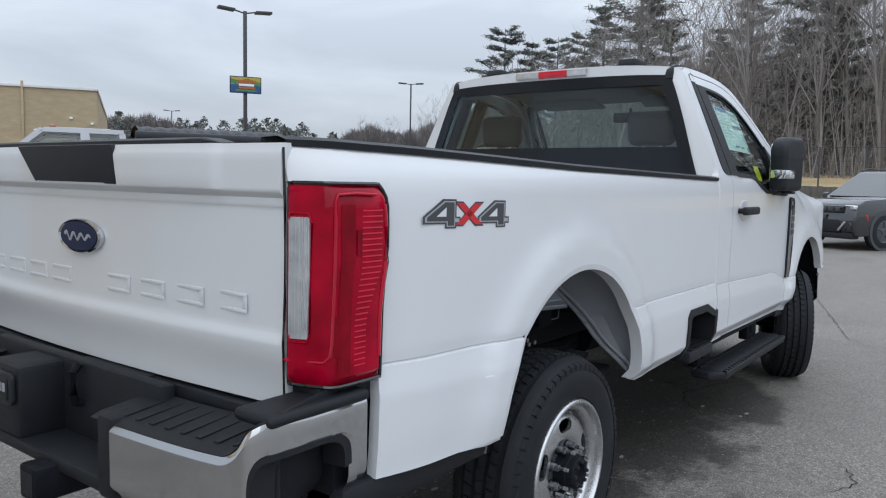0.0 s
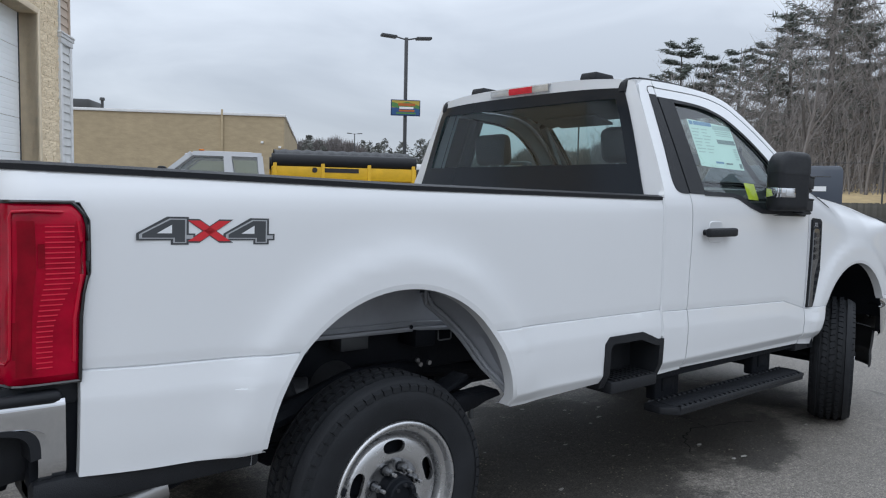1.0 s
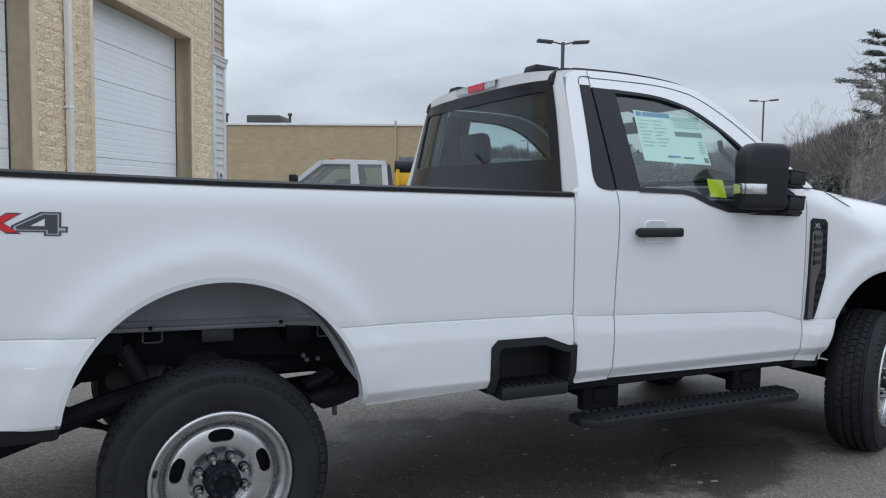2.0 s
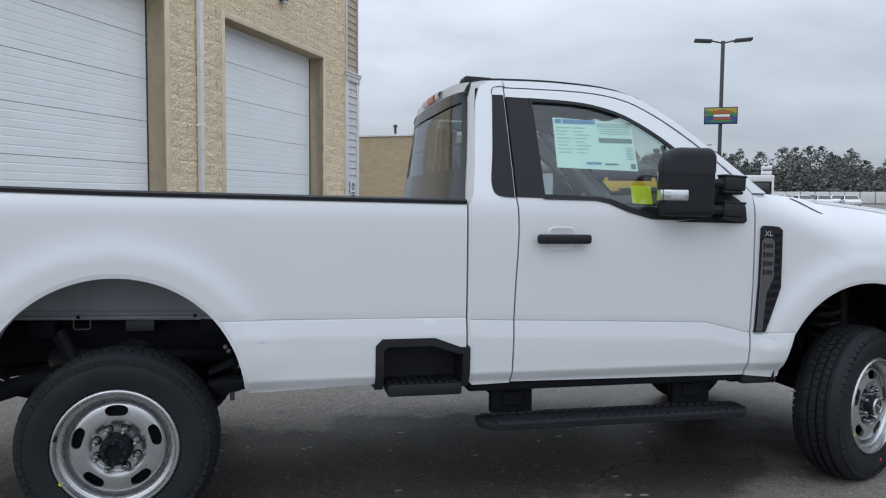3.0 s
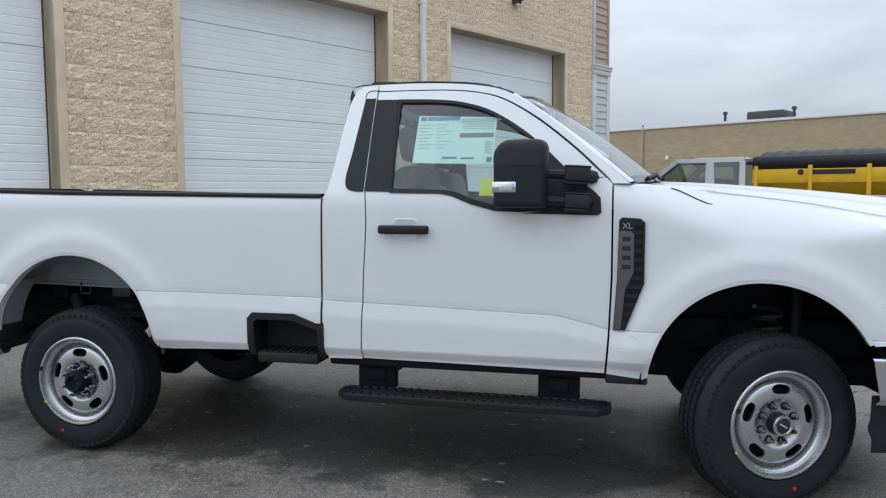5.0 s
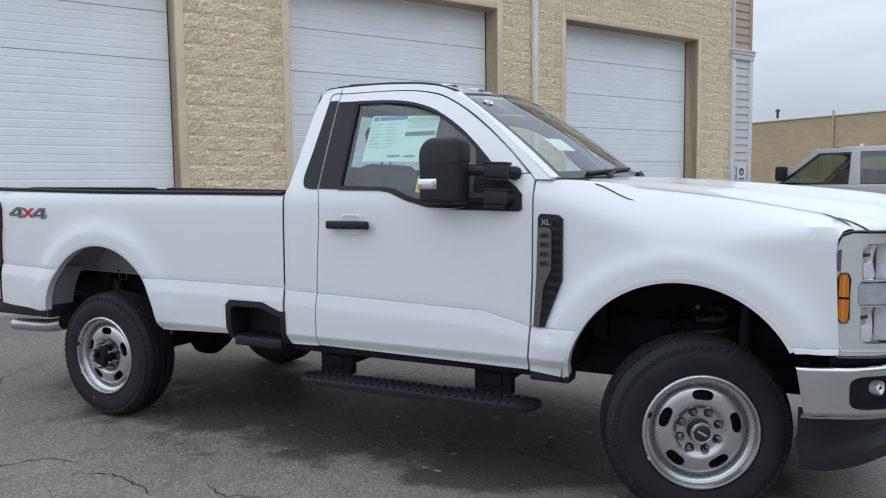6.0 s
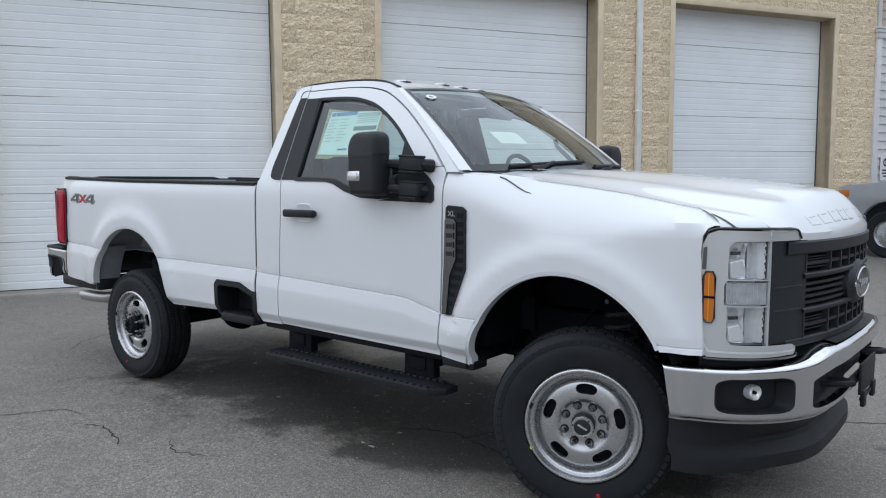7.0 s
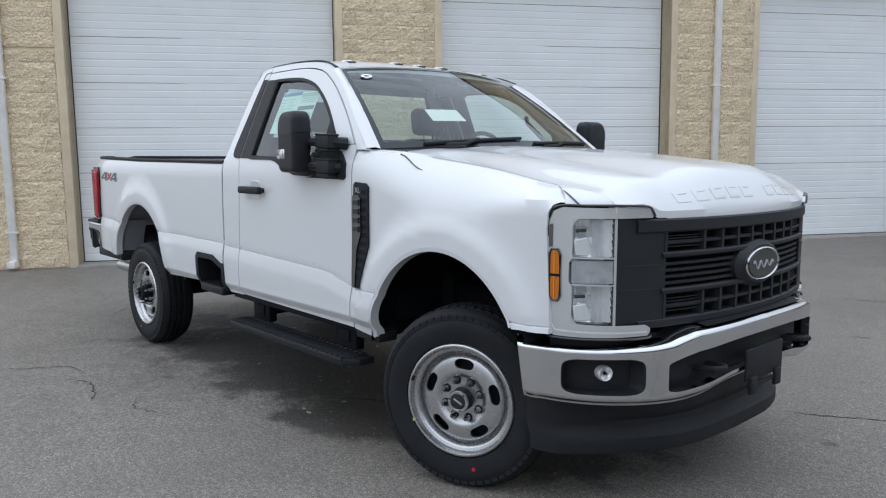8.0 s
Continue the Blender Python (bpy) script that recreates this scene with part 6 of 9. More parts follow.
part("gate_lower_strip", join(box(-1.20, -1.12, -0.81, 0.81, 0.800, 0.838, 0.006), box(-1.225, -1.185, -0.34, -0.02, 0.828, 0.843, 0.004)), BLACK_PL, TRUCK)
hitch = part("hitch_receiver", join(box(-1.43, -1.10, -0.19, -0.10, 0.53, 0.62, 0.01), box(-1.20, -1.08, -0.5, 0.5, 0.50, 0.60, 0.015)), DARK_METAL, TRUCK, "black square hitch receiver", m=pose(0, 0.0, 0))
part("receiver_mouth", box(-1.4315, -1.425, -0.175, -0.115, 0.545, 0.605), BLACK_PL, hitch)


# ---- fender vent with plain badge bars ----
for sg in (-1, 1):
    vent = part("fender_vent", sheet([(2.872, 0.785), (2.886, 1.02), (2.892, 1.285), (2.905, 1.297), (2.985, 1.292), (3.006, 1.275), (3.006, 1.00), (2.925, 0.785)], skin(sg, 0.012), 0.06, (0, -sg * 0.02, 0)), BLACK_PL, TRUCK, "black fender vent with a chrome badge strip")
    part("badge_strip", sheet([(2.876, 0.79), (2.888, 1.02), (2.893, 1.225), (2.90, 1.238), (2.945, 1.235), (2.958, 1.22), (2.958, 1.05), (2.922, 0.97), (2.905, 0.79)], skin(sg, 0.020), 0.06, (0, -sg * 0.01, 0)), DARK_CHROME, vent, "dark chrome strip")
    for i in range(4):
        part("badge_bar", sheet([(2.902, 1.185 - 0.042 * i), (2.902, 1.215 - 0.042 * i), (2.948, 1.215 - 0.042 * i), (2.948, 1.185 - 0.042 * i)], skin(sg, 0.026), 0.08, (0, -sg * 0.006, 0)), DARK_CHROME, vent)
        part("badge_bar_face", sheet([(2.907, 1.190 - 0.042 * i), (2.907, 1.211 - 0.042 * i), (2.944, 1.211 - 0.042 * i), (2.944, 1.190 - 0.042 * i)], skin(sg, 0.0275), 0.08, (0, -sg * 0.002, 0)), GLOSS_BLACK, vent)
    part("trim_letters", lettering("XL", 0.036, 0.001), DECAL_LIGHT, vent, "small pale trim letters", m=pose(2.928, sg * (side_y(2.93, 1.26) + 0.0145), 1.258, 0, 0, 0 if sg < 0 else 180))
    for i in range(11):
        z = 0.83 + 0.041 * i
        xa = 2.925 + 0.012 + (0.03 if z > 0.98 else 0.0)
        part("vent_slot", sheet([(2.915 + 0.045 * sstep(0.9, 1.04, z), z), (2.915 + 0.045 * sstep(0.9, 1.04, z), z + 0.022), (2.937 + 0.062 * sstep(0.80, 1.0, z), z + 0.022), (2.933 + 0.062 * sstep(0.80, 1.0, z), z)], skin(sg, 0.0135), 0.09), DARK_METAL, vent)


# ---- mirrors: the near one folded back, the far one swung out ----
def shell(outline, d):
    """A housing with rounded front and back edges round an outline of (x, z) pairs."""
    bm, rings, n = bmesh.new(), [], len(outline)
    for y, inset in ((-d, 0.030), (-d * 0.94, 0.014), (-d * 0.78, 0.005), (-d * 0.5, 0.0), (d * 0.5, 0.0), (d * 0.78, 0.005), (d * 0.94, 0.014), (d, 0.030)):
        rings.append([bm.verts.new((x * (1 - inset / 0.12), y, z * (1 - inset / 0.15))) for x, z in outline])
    for a, b in zip(rings, rings[1:]):
        for k in range(n):
            bm.faces.new((a[k], a[(k + 1) % n], b[(k + 1) % n], b[k]))
    bm.faces.new(rings[0])
    bm.faces.new(rings[-1])
    return bm


HEAD_SHAPE = arc(0.080, 0.116, 0.042, 0, 90, 5) + arc(-0.040, 0.076, 0.082, 90, 180, 8) + arc(-0.098, -0.126, 0.024, 180, 270, 4) + arc(0.100, -0.130, 0.020, 270, 360, 4)
CAP_SHAPE = arc(0.0815, 0.1165, 0.043, 0, 90, 5) + arc(-0.040, 0.0765, 0.0835, 90, 180, 8) + [(-0.1235, 0.052), (0.1245, 0.052)]
for sg, m in ((-1, pose(2.452, -1.012, 1.488, 0, 0, -11)), (1, pose(2.650, 1.195, 1.497, 0, 0, -84))):
    mir = part("mirror", moved(shell(HEAD_SHAPE, 0.050), m), BLACK_PL, TRUCK, "large black towing mirror, folded" if sg < 0 else "large black towing mirror, swung out", angle=50)
    part("mirror_cap", moved(shell(CAP_SHAPE, 0.0515), m), GREY_PL, mir, angle=50)
    part("mirror_glass", moved(prism(rounded(0.20, 0.25, 0.03), 0.004), m @ pose(0.0, -sg * 0.051 - 0.002, 0)), CHROME, mir)
    ml = part("mirror_lamp", moved(box(-0.058, 0.058, -0.014, 0.014, -0.026, 0.026, 0.008), m @ pose(-0.062, sg * 0.0395, -0.055)), CHROME, mir, "chrome mirror turn lamp")
    part("lamp_wrap", moved(box(-0.006, 0.006, -0.036, 0.036, -0.026, 0.026, 0.005), m @ pose(-0.121, 0, -0.055)), CHROME, ml)
    part("lamp_lens", moved(box(-0.03, 0.035, -0.004, 0.004, -0.017, 0.017, 0.003), m @ pose(-0.056, sg * 0.0535, -0.055)), CLEAR_LENS, ml)
    for z in (1.490, 1.368):
        way = [(2.770, -0.900, z - 0.01), (2.745, -0.955, z - 0.004), (2.69, -0.985, z), (2.53, -0.995, z + 0.004)] if sg < 0 else [(2.715, 0.895, z - 0.02), (2.705, 0.955, z - 0.008), (2.68, 1.02, z), (2.655, 1.11, z + 0.004)]
        arm = part("mirror_arm", tube(way, [0.032, 0.028, 0.022, 0.020], 8), BLACK_PL, mir)
        hinge = pose(2.705, -0.978, z, 0, 3, 2) if sg < 0 else pose(2.680, 1.02, z, 0, 4, -70)
        part("arm_sleeve", moved(box(-0.056, 0.056, -0.032, 0.032, -0.030, 0.034, 0.007), hinge), GREY_PL, arm)
        part("arm_cover", moved(join(box(-0.060, 0.060, -0.034, 0.034, 0.030, 0.041, 0.005), box(-0.062, 0.050, -0.030, 0.030, -0.048, -0.030, 0.010)), hinge), BLACK_PL, arm)


# ---- wheels ----
def tyre_mesh():
    R, W = 0.391, 0.122
    prof = [(0.240, -W * 0.84), (0.250, -W * 0.87), (0.252, -W * 0.93), (0.262, -W * 0.955), (0.31, -W * 1.0), (0.334, -W * 0.985), (0.338, -W * 0.972), (0.360, -W * 0.92), (0.377, -W * 0.84), (R - 0.005, -W * 0.70)]
    for c in (-0.5, -0.17, 0.17, 0.5):
        prof += [(R, W * (c - 0.10)), (R - 0.010, W * (c - 0.07)), (R - 0.010, W * (c + 0.07)), (R, W * (c + 0.10))]
    prof += [(R - 0.005, W * 0.70), (0.377, W * 0.84), (0.360, W * 0.92), (0.338, W * 0.972), (0.334, W * 0.985), (0.31, W * 1.0), (0.262, W * 0.96), (0.240, W * 0.86)]
    return to_mesh("tyre", lathe(prof, 72), RUBBER, 40)


def tread_mesh():
    bm = bmesh.new()
    R, W, n = 0.387, 0.122, 62
    for row, (c, wd, sk) in enumerate(((-0.80, 0.34, 0.5), (-0.335, 0.20, -0.4), (0.0, 0.20, 0.4), (0.335, 0.20, -0.4), (0.80, 0.34, 0.5))):
        for k in range(n):
            a = 2 * math.pi * (k + 0.5 * (row % 2)) / n
            ca = 2 * math.pi / n * 0.40
            vs8 = []
            for rr in (R - 0.012, R + 0.0105 - (0.005 if row in (0, 4) else 0)):
                for da, dw in ((-1, -1), (1, -1), (1, 1), (-1, 1)):
                    ang = a + da * ca + sk * dw * 0.02
                    y = W * (c + dw * wd / 2)
                    drop = 0.026 if abs(y) > W * 0.95 else 0.004 * (abs(y) > W * 0.55)
                    vs8.append(bm.verts.new(((rr - drop) * math.cos(ang), y, (rr - drop) * math.sin(ang))))
            for f in ((4, 5, 6, 7), (0, 1, 5, 4), (1, 2, 6, 5), (2, 3, 7, 6), (3, 0, 4, 7)):
                bm.faces.new([vs8[i] for i in f])
    return to_mesh("tread", bm, RUBBER, 20)


def rim_depth(r):
    """Outer face of the steel wheel: depth along the axle from the rim's lip."""
    return flow(((0.0, 0.044), (0.094, 0.044), (0.100, 0.041), (0.106, 0.034), (0.125, 0.030), (0.158, 0.033), (0.174, 0.037), (0.184, 0.043), (0.190, 0.054), (0.1935, 0.072), (0.199, 0.074), (0.2045, 0.044), (0.213, 0.031), (0.224, 0.027), (0.229, 0.010), (0.235, 0.0), (0.242, 0.0015), (0.246, 0.007), (0.248, 0.018)), r)


def rim_mesh():
    rs = [0.045, 0.06, 0.075, 0.092, 0.100, 0.109, 0.118, 0.122, 0.126, 0.130, 0.136, 0.142, 0.150, 0.158, 0.165, 0.170, 0.1745, 0.179, 0.183, 0.187, 0.190, 0.1935, 0.197, 0.200, 0.2025, 0.206, 0.210, 0.215, 0.220, 0.2245, 0.227, 0.230, 0.233, 0.237, 0.241, 0.244, 0.246, 0.248]

    slots = [(math.pi / 2 + 2 * math.pi / 5 * k, 0.155, 0.044 / 0.155, 0.0215, 2.8) for k in range(-2, 5)]

    def face(a, r):
        a, r = snap(a, r, slots, 0.16)
        return r * math.cos(a), rim_depth(r), r * math.sin(a)
    bm = grid(face, span(0, 2 * math.pi, 240), rs, keep=lambda a, r: outside(a, r, slots))
    bmesh.ops.remove_doubles(bm, verts=bm.verts[:], dist=1e-5)
    edges = [e for e in bm.edges if len(e.link_faces) == 1 and 0.10 < math.hypot(e.verts[0].co.x, e.verts[0].co.z) < 0.2]
    ret = bmesh.ops.extrude_edge_only(bm, edges=edges)
    for v in [g for g in ret["geom"] if isinstance(g, bmesh.types.BMVert)]:
        v.co.y += 0.014
        v.co.x *= 0.995
        v.co.z *= 0.995
    return to_mesh("rim", bm, STEEL, 40)


TYRE, TREAD, RIM = tyre_mesh(), tread_mesh(), rim_mesh()
DRUM = to_mesh("brake_drum", lathe([(0.0, 0.075), (0.10, 0.075), (0.185, 0.085), (0.20, 0.14)], 40), DARK_METAL)
NUT = to_mesh("lug_nut", lathe([(0.0, -0.036), (0.006, -0.035), (0.0095, -0.030), (0.0105, -0.024), (0.0145, -0.014), (0.0150, 0.004)], 10), NUT_STEEL)
STUD = to_mesh("lug_nut", lathe([(0.0, -0.062), (0.006, -0.060), (0.0065, -0.036), (0.0125, -0.034), (0.0150, -0.026), (0.0155, 0.004)], 10), NUT_STEEL)
STUD_TIP = to_mesh("stud_tip", lathe([(0.0, -0.066), (0.0062, -0.064), (0.0068, -0.050)], 8), SILVER)
# Dark rings stand in for the shade round the lug nuts.
NUT_SHADE = to_mesh("washer", lathe([(0.0185, -0.0015), (0.0185, 0.004), (0.010, 0.004), (0.010, -0.0015)], 14, True), DARK_METAL)
CAP_F = to_mesh("hub_cap", lathe([(0.034, -0.034), (0.036, -0.037), (0.044, -0.037), (0.047, -0.033), (0.0475, -0.028)], 36), STEEL)
CAP_SIDE = to_mesh("cap_side", lathe([(0.0, -0.029), (0.0475, -0.029), (0.049, -0.02), (0.052, 0.05)], 36), BLACK_PL)
CAP_C = to_mesh("cap_centre", lathe([(0.0, -0.0345), (0.028, -0.0345), (0.034, -0.033), (0.035, -0.027)], 28), GLOSS_BLACK)
CAP_BAR = to_mesh("cap_mark", box(-0.022, 0.022, -0.037, -0.033, -0.004, 0.004, 0.002), DECAL_LIGHT)
CAP_SCREW = to_mesh("cap_screw", lathe([(0.0, -0.0385), (0.0035, -0.038), (0.004, -0.034)], 10), DARK_METAL)
HUB_R = to_mesh("hub", lathe([(0.0, -0.040), (0.030, -0.042), (0.034, -0.055), (0.050, -0.055), (0.055, -0.050), (0.057, -0.03), (0.062, -0.026), (0.064, 0.05)], 36), DARK_METAL)
HUB_BOLT = to_mesh("hub_bolt", rod((0, -0.064, 0), (0, -0.05, 0), 0.007, seg=6), GREY_PL)
WEIGHT = to_mesh("wheel_weight", box(-0.012, 0.012, -0.004, 0.006, -0.006, 0.006, 0.002), DARK_METAL)
DOT = to_mesh("paint_dot", lathe([(0.0, -0.002), (0.008, -0.0015), (0.009, 0.002)], 12), DECAL_RED)
DOT_Y = to_mesh("paint_dot", lathe([(0.0, -0.002), (0.008, -0.0015), (0.009, 0.002)], 12), YELLOW_TAG)


def wheel(x, sg, front, turn, steer=23):
    """Steel wheel with its tyre; the outer face looks along -y before it is turned for the far side."""
    m = pose(x, sg * 0.815, 0.384 if front else 0.374, 0, 0, (steer if front else 0) + (0 if sg < 0 else 180)) @ pose(0, 0, 0, 0, turn, 0)
    w = part("wheel", TYRE, None, TRUCK, "black all-terrain tyre on a silver steel wheel", m)
    part("tread", TREAD, None, w)
    rim = part("rim", RIM, None, w, "argent painted steel rim with five slots", m=pose(0, -0.122, 0))
    part("brake_drum", DRUM, None, w, m=pose(0, -0.122, 0))
    for i in range(8):
        a = math.pi / 8 + i * math.pi / 4
        at = pose(0.083 * math.cos(a), 0.042, 0.083 * math.sin(a))
        part("washer", NUT_SHADE, None, rim, m=at)
        part("lug_nut", NUT if front else STUD, None, rim, m=at)
        if not front:
            part("stud_tip", STUD_TIP, None, rim, m=at)
    if front:
        cap = part("hub_cap", CAP_F, None, w, "silver ringed hub cap with a black centre", m=pose(0, -0.095, 0))
        part("cap_side", CAP_SIDE, None, cap)
        part("cap_centre", CAP_C, None, cap)
        for i in range(3):
            a = 0.9 + 2.094 * i
            part("cap_screw", CAP_SCREW, None, cap, m=pose(0.040 * math.cos(a), 0, 0.040 * math.sin(a)))
        part("cap_mark", CAP_BAR, None, cap, m=pose(0, 0, 0, 0, 25, 0))
        part("paint_dot", DOT, None, w, "red paint dot", m=pose(0.09, -0.1215, -0.285))
    else:
        hub = part("hub", HUB_R, None, w, "black rear axle hub", m=pose(0, -0.095, 0))
        for i in range(8):
            a = i * math.pi / 4
            part("hub_bolt", HUB_BOLT, None, hub, m=pose(0.042 * math.cos(a), 0, 0.042 * math.sin(a)))
        part("paint_dot", DOT, None, w, "red paint dot", m=pose(-0.10, -0.1215, -0.28))
    part("paint_dot", DOT_Y, None, w, "yellow paint dot", m=pose(-0.205, -0.119, -0.125))
    part("wheel_weight", WEIGHT, None, rim, m=pose(-0.22, -0.004, 0.06, 0, -70, 0))


for sg in (-1, 1):
    wheel(0.0, sg, False, 0)
    wheel(3.560, sg, True, 4)


# ---- chassis ----
for sg in (-1, 1):
    part("frame_rail", join(box(-1.15, 3.1, *sorted((sg * 0.38, sg * 0.50)), 0.66, 0.84, 0.015), box(3.05, 4.3, *sorted((sg * 0.36, sg * 0.46)), 0.62, 0.78, 0.015)), DARK_METAL, TRUCK)
    part("leaf_spring", join(*[tube([(-0.72 + 0.06 * i, sg * 0.56, 0.60 + 0.006 * i), (-0.35, sg * 0.56, 0.50 - 0.002 * i), (0.0, sg * 0.56, 0.475 - 0.012 * i), (0.35, sg * 0.56, 0.50 - 0.002 * i), (0.66 - 0.06 * i, sg * 0.56, 0.60 + 0.006 * i)], 0.011, 6) for i in range(4)]), DARK_METAL, TRUCK)
    part("shock_absorber", join(rod((-0.10, sg * 0.62, 0.42), (-0.30, sg * 0.56, 0.80), 0.035), rod((-0.02, sg * 0.62, 0.34), (-0.12, sg * 0.62, 0.45), 0.022)), BLACK_PL, TRUCK)
    for x in (-0.35, 0.35):
        part("bed_mount", box(x - 0.05, x + 0.05, *sorted((sg * 0.50, sg * 0.62)), 0.785, 0.855, 0.006), DARK_METAL, TRUCK)
    coil = [(3.597 + 0.07 * math.cos(k * 0.7), sg * 0.55 + 0.07 * math.sin(k * 0.7), 0.48 + 0.0065 * k) for k in range(60)]
    part("coil_spring", tube(coil, 0.011, 6), CAN, TRUCK)
    part("front_shock", rod((3.72, sg * 0.56, 0.40), (3.74, sg * 0.50, 0.98), 0.03), BLACK_PL, TRUCK)
    part("brake_hose", tube([(3.45, sg * 0.45, 0.85), (3.38, sg * 0.60, 0.70), (3.40, sg * 0.66, 0.55), (3.5, sg * 0.68, 0.45)], 0.010, 6), DARK_METAL, TRUCK)
part("rear_axle", join(rod((0, -0.74, 0.378), (0, 0.74, 0.378), 0.055), moved(lathe([(0.0, -0.17), (0.10, -0.14), (0.17, -0.04), (0.17, 0.04), (0.10, 0.14), (0.0, 0.17)], 24), pose(0, 0, 0.378, 0, 0, 90))), DARK_METAL, TRUCK)
part("front_axle", join(rod((3.597, -0.74, 0.378), (3.597, 0.74, 0.378), 0.05), moved(lathe([(0.0, -0.15), (0.09, -0.12), (0.15, -0.03), (0.15, 0.03), (0.09, 0.12), (0.0, 0.15)], 24), pose(3.597, 0.30, 0.378, 0, 0, 90)), rod((3.78, -0.70, 0.36), (3.78, 0.65, 0.40), 0.022)), DARK_METAL, TRUCK)
part("drive_shaft", rod((0.15, 0, 0.42), (2.0, 0.05, 0.52), 0.05), DARK_METAL, TRUCK)
part("transmission", join(box(2.0, 3.0, -0.28, 0.32, 0.44, 0.74, 0.06), box(1.15, 2.0, 0.30, 0.72, 0.46, 0.72, 0.04)), DARK_METAL, TRUCK)
part("muffler", join(moved(lathe([(0.0, -0.30), (0.11, -0.28), (0.11, 0.28), (0.0, 0.30)], 20), pose(1.5, -0.30, 0.58, 0, 0, 90)), tube([(1.2, -0.30, 0.58), (0.8, -0.42, 0.60), (0.45, -0.45, 0.66), (0.0, -0.62, 0.70), (-0.40, -0.66, 0.60), (-0.72, -0.68, 0.50)], 0.04, 10)), DARK_METAL, TRUCK, "dark exhaust pipe and muffler")
part("exhaust_tip", tube([(-0.70, -0.68, 0.490), (-0.82, -0.685, 0.466), (-0.95, -0.69, 0.458), (-1.20, -0.70, 0.455)], 0.046, 16), SILVER, TRUCK, "bright steel tailpipe")
part("spare_tyre", moved(lathe([(0.22, -0.10), (0.33, -0.12), (0.385, -0.08), (0.385, 0.08), (0.33, 0.12), (0.22, 0.10)], 36), pose(-0.80, 0, 0.66, 90, 0, 0)), RUBBER, TRUCK, "spare tyre under the bed")
part("fuel_tank", box(0.62, 1.45, -0.34, -0.10, 0.50, 0.66, 0.03), DARK_METAL, TRUCK)
part("spring_hanger", join(prism([(0.34, 0.602), (0.42, 0.620), (0.46, 0.612), (0.58, 0.618), (0.60, 0.590), (0.52, 0.578), (0.47, 0.560), (0.40, 0.548), (0.36, 0.575)], 0.10, bevel=0.008), moved(box(-0.06, 0.06, 0.0, 0.09, -0.010, 0.010, 0.004), pose(0.40, 0.04, 0.655, 0, -22, 0))), DARK_METAL, TRUCK, m=pose(0, -0.80, 0))
part("hanger_bolt", rod((0.445, -0.79, 0.560), (0.447, -0.79, 0.522), 0.010, seg=8), GREY_METAL, TRUCK)
part("exhaust_can", moved(lathe([(0.0, -0.075), (0.05, -0.073), (0.055, -0.066), (0.055, 0.10), (0.04, 0.14)], 20), pose(-0.215, -0.545, 0.668, 0, 0, 62)), CAN, TRUCK, "dull metal bump stop cup")
part("axle_cover", lathe([(0.0, -0.06), (0.075, -0.05), (0.105, 0.0), (0.10, 0.10)], 24), CAN, TRUCK, m=pose(0.0, -0.50, 0.645))
part("bed_underside", join(*[box(x - 0.04, x + 0.04, -w, w, 0.80, 0.862, 0.006) for x, w in ((-1.0, 0.80), (-0.35, 0.50), (0.35, 0.50), (0.95, 0.80))]), DARK_METAL, TRUCK)
for sg in (-1, 1):
    part("rear_quarter_shield", box(-1.10, -0.50, *sorted((sg * 0.70, sg * 0.925)), 0.575, 0.66, 0.02), BLACK_PL, TRUCK)
    part("frame_bracket", join(box(-0.02, 0.10, *sorted((sg * 0.50, sg * 0.59)), 0.80, 0.85, 0.004)), GREY_METAL, TRUCK)
    for x, z in ((-0.303, 0.753), (-0.300, 0.720), (0.399, 0.703), (0.414, 0.684), (0.460, 0.686), (-0.13, 0.690)):
        part("frame_bolt", rod((x, sg * 0.49, z), (x, sg * 0.512, z), 0.010, seg=6), SILVER, TRUCK)

# ---- cab interior ----
part("dashboard", grid(lambda u, k: ((2.96, 2.86, 2.72, 2.64, 2.60, 2.66, 2.75)[k] - 0.06 * (u * u), u * 0.83, (1.40, 1.445, 1.45, 1.40, 1.25, 1.10, 0.95)[k]), span(-1, 1, 12), range(7)), DASH, TRUCK, "dark grey dashboard")
sw = part("steering_wheel", moved(lathe([(0.185 + 0.014 * math.cos(t), 0.014 * math.sin(t)) for t in span(0, 2 * math.pi, 8)], 36), pose(2.47, 0.40, 1.405, 0, 0, 90) @ pose(0, 0, 0, -25, 0, 0)), DASH, TRUCK, "black steering wheel")
part("wheel_boss", join(moved(box(-0.17, 0.17, -0.012, 0.012, -0.02, 0.02, 0.008), pose(2.47, 0.40, 1.405, 0, 0, 90) @ pose(0, 0, 0, -25, 0, 0)), rod((2.50, 0.40, 1.395), (2.70, 0.40, 1.30), 0.035)), DASH, sw)
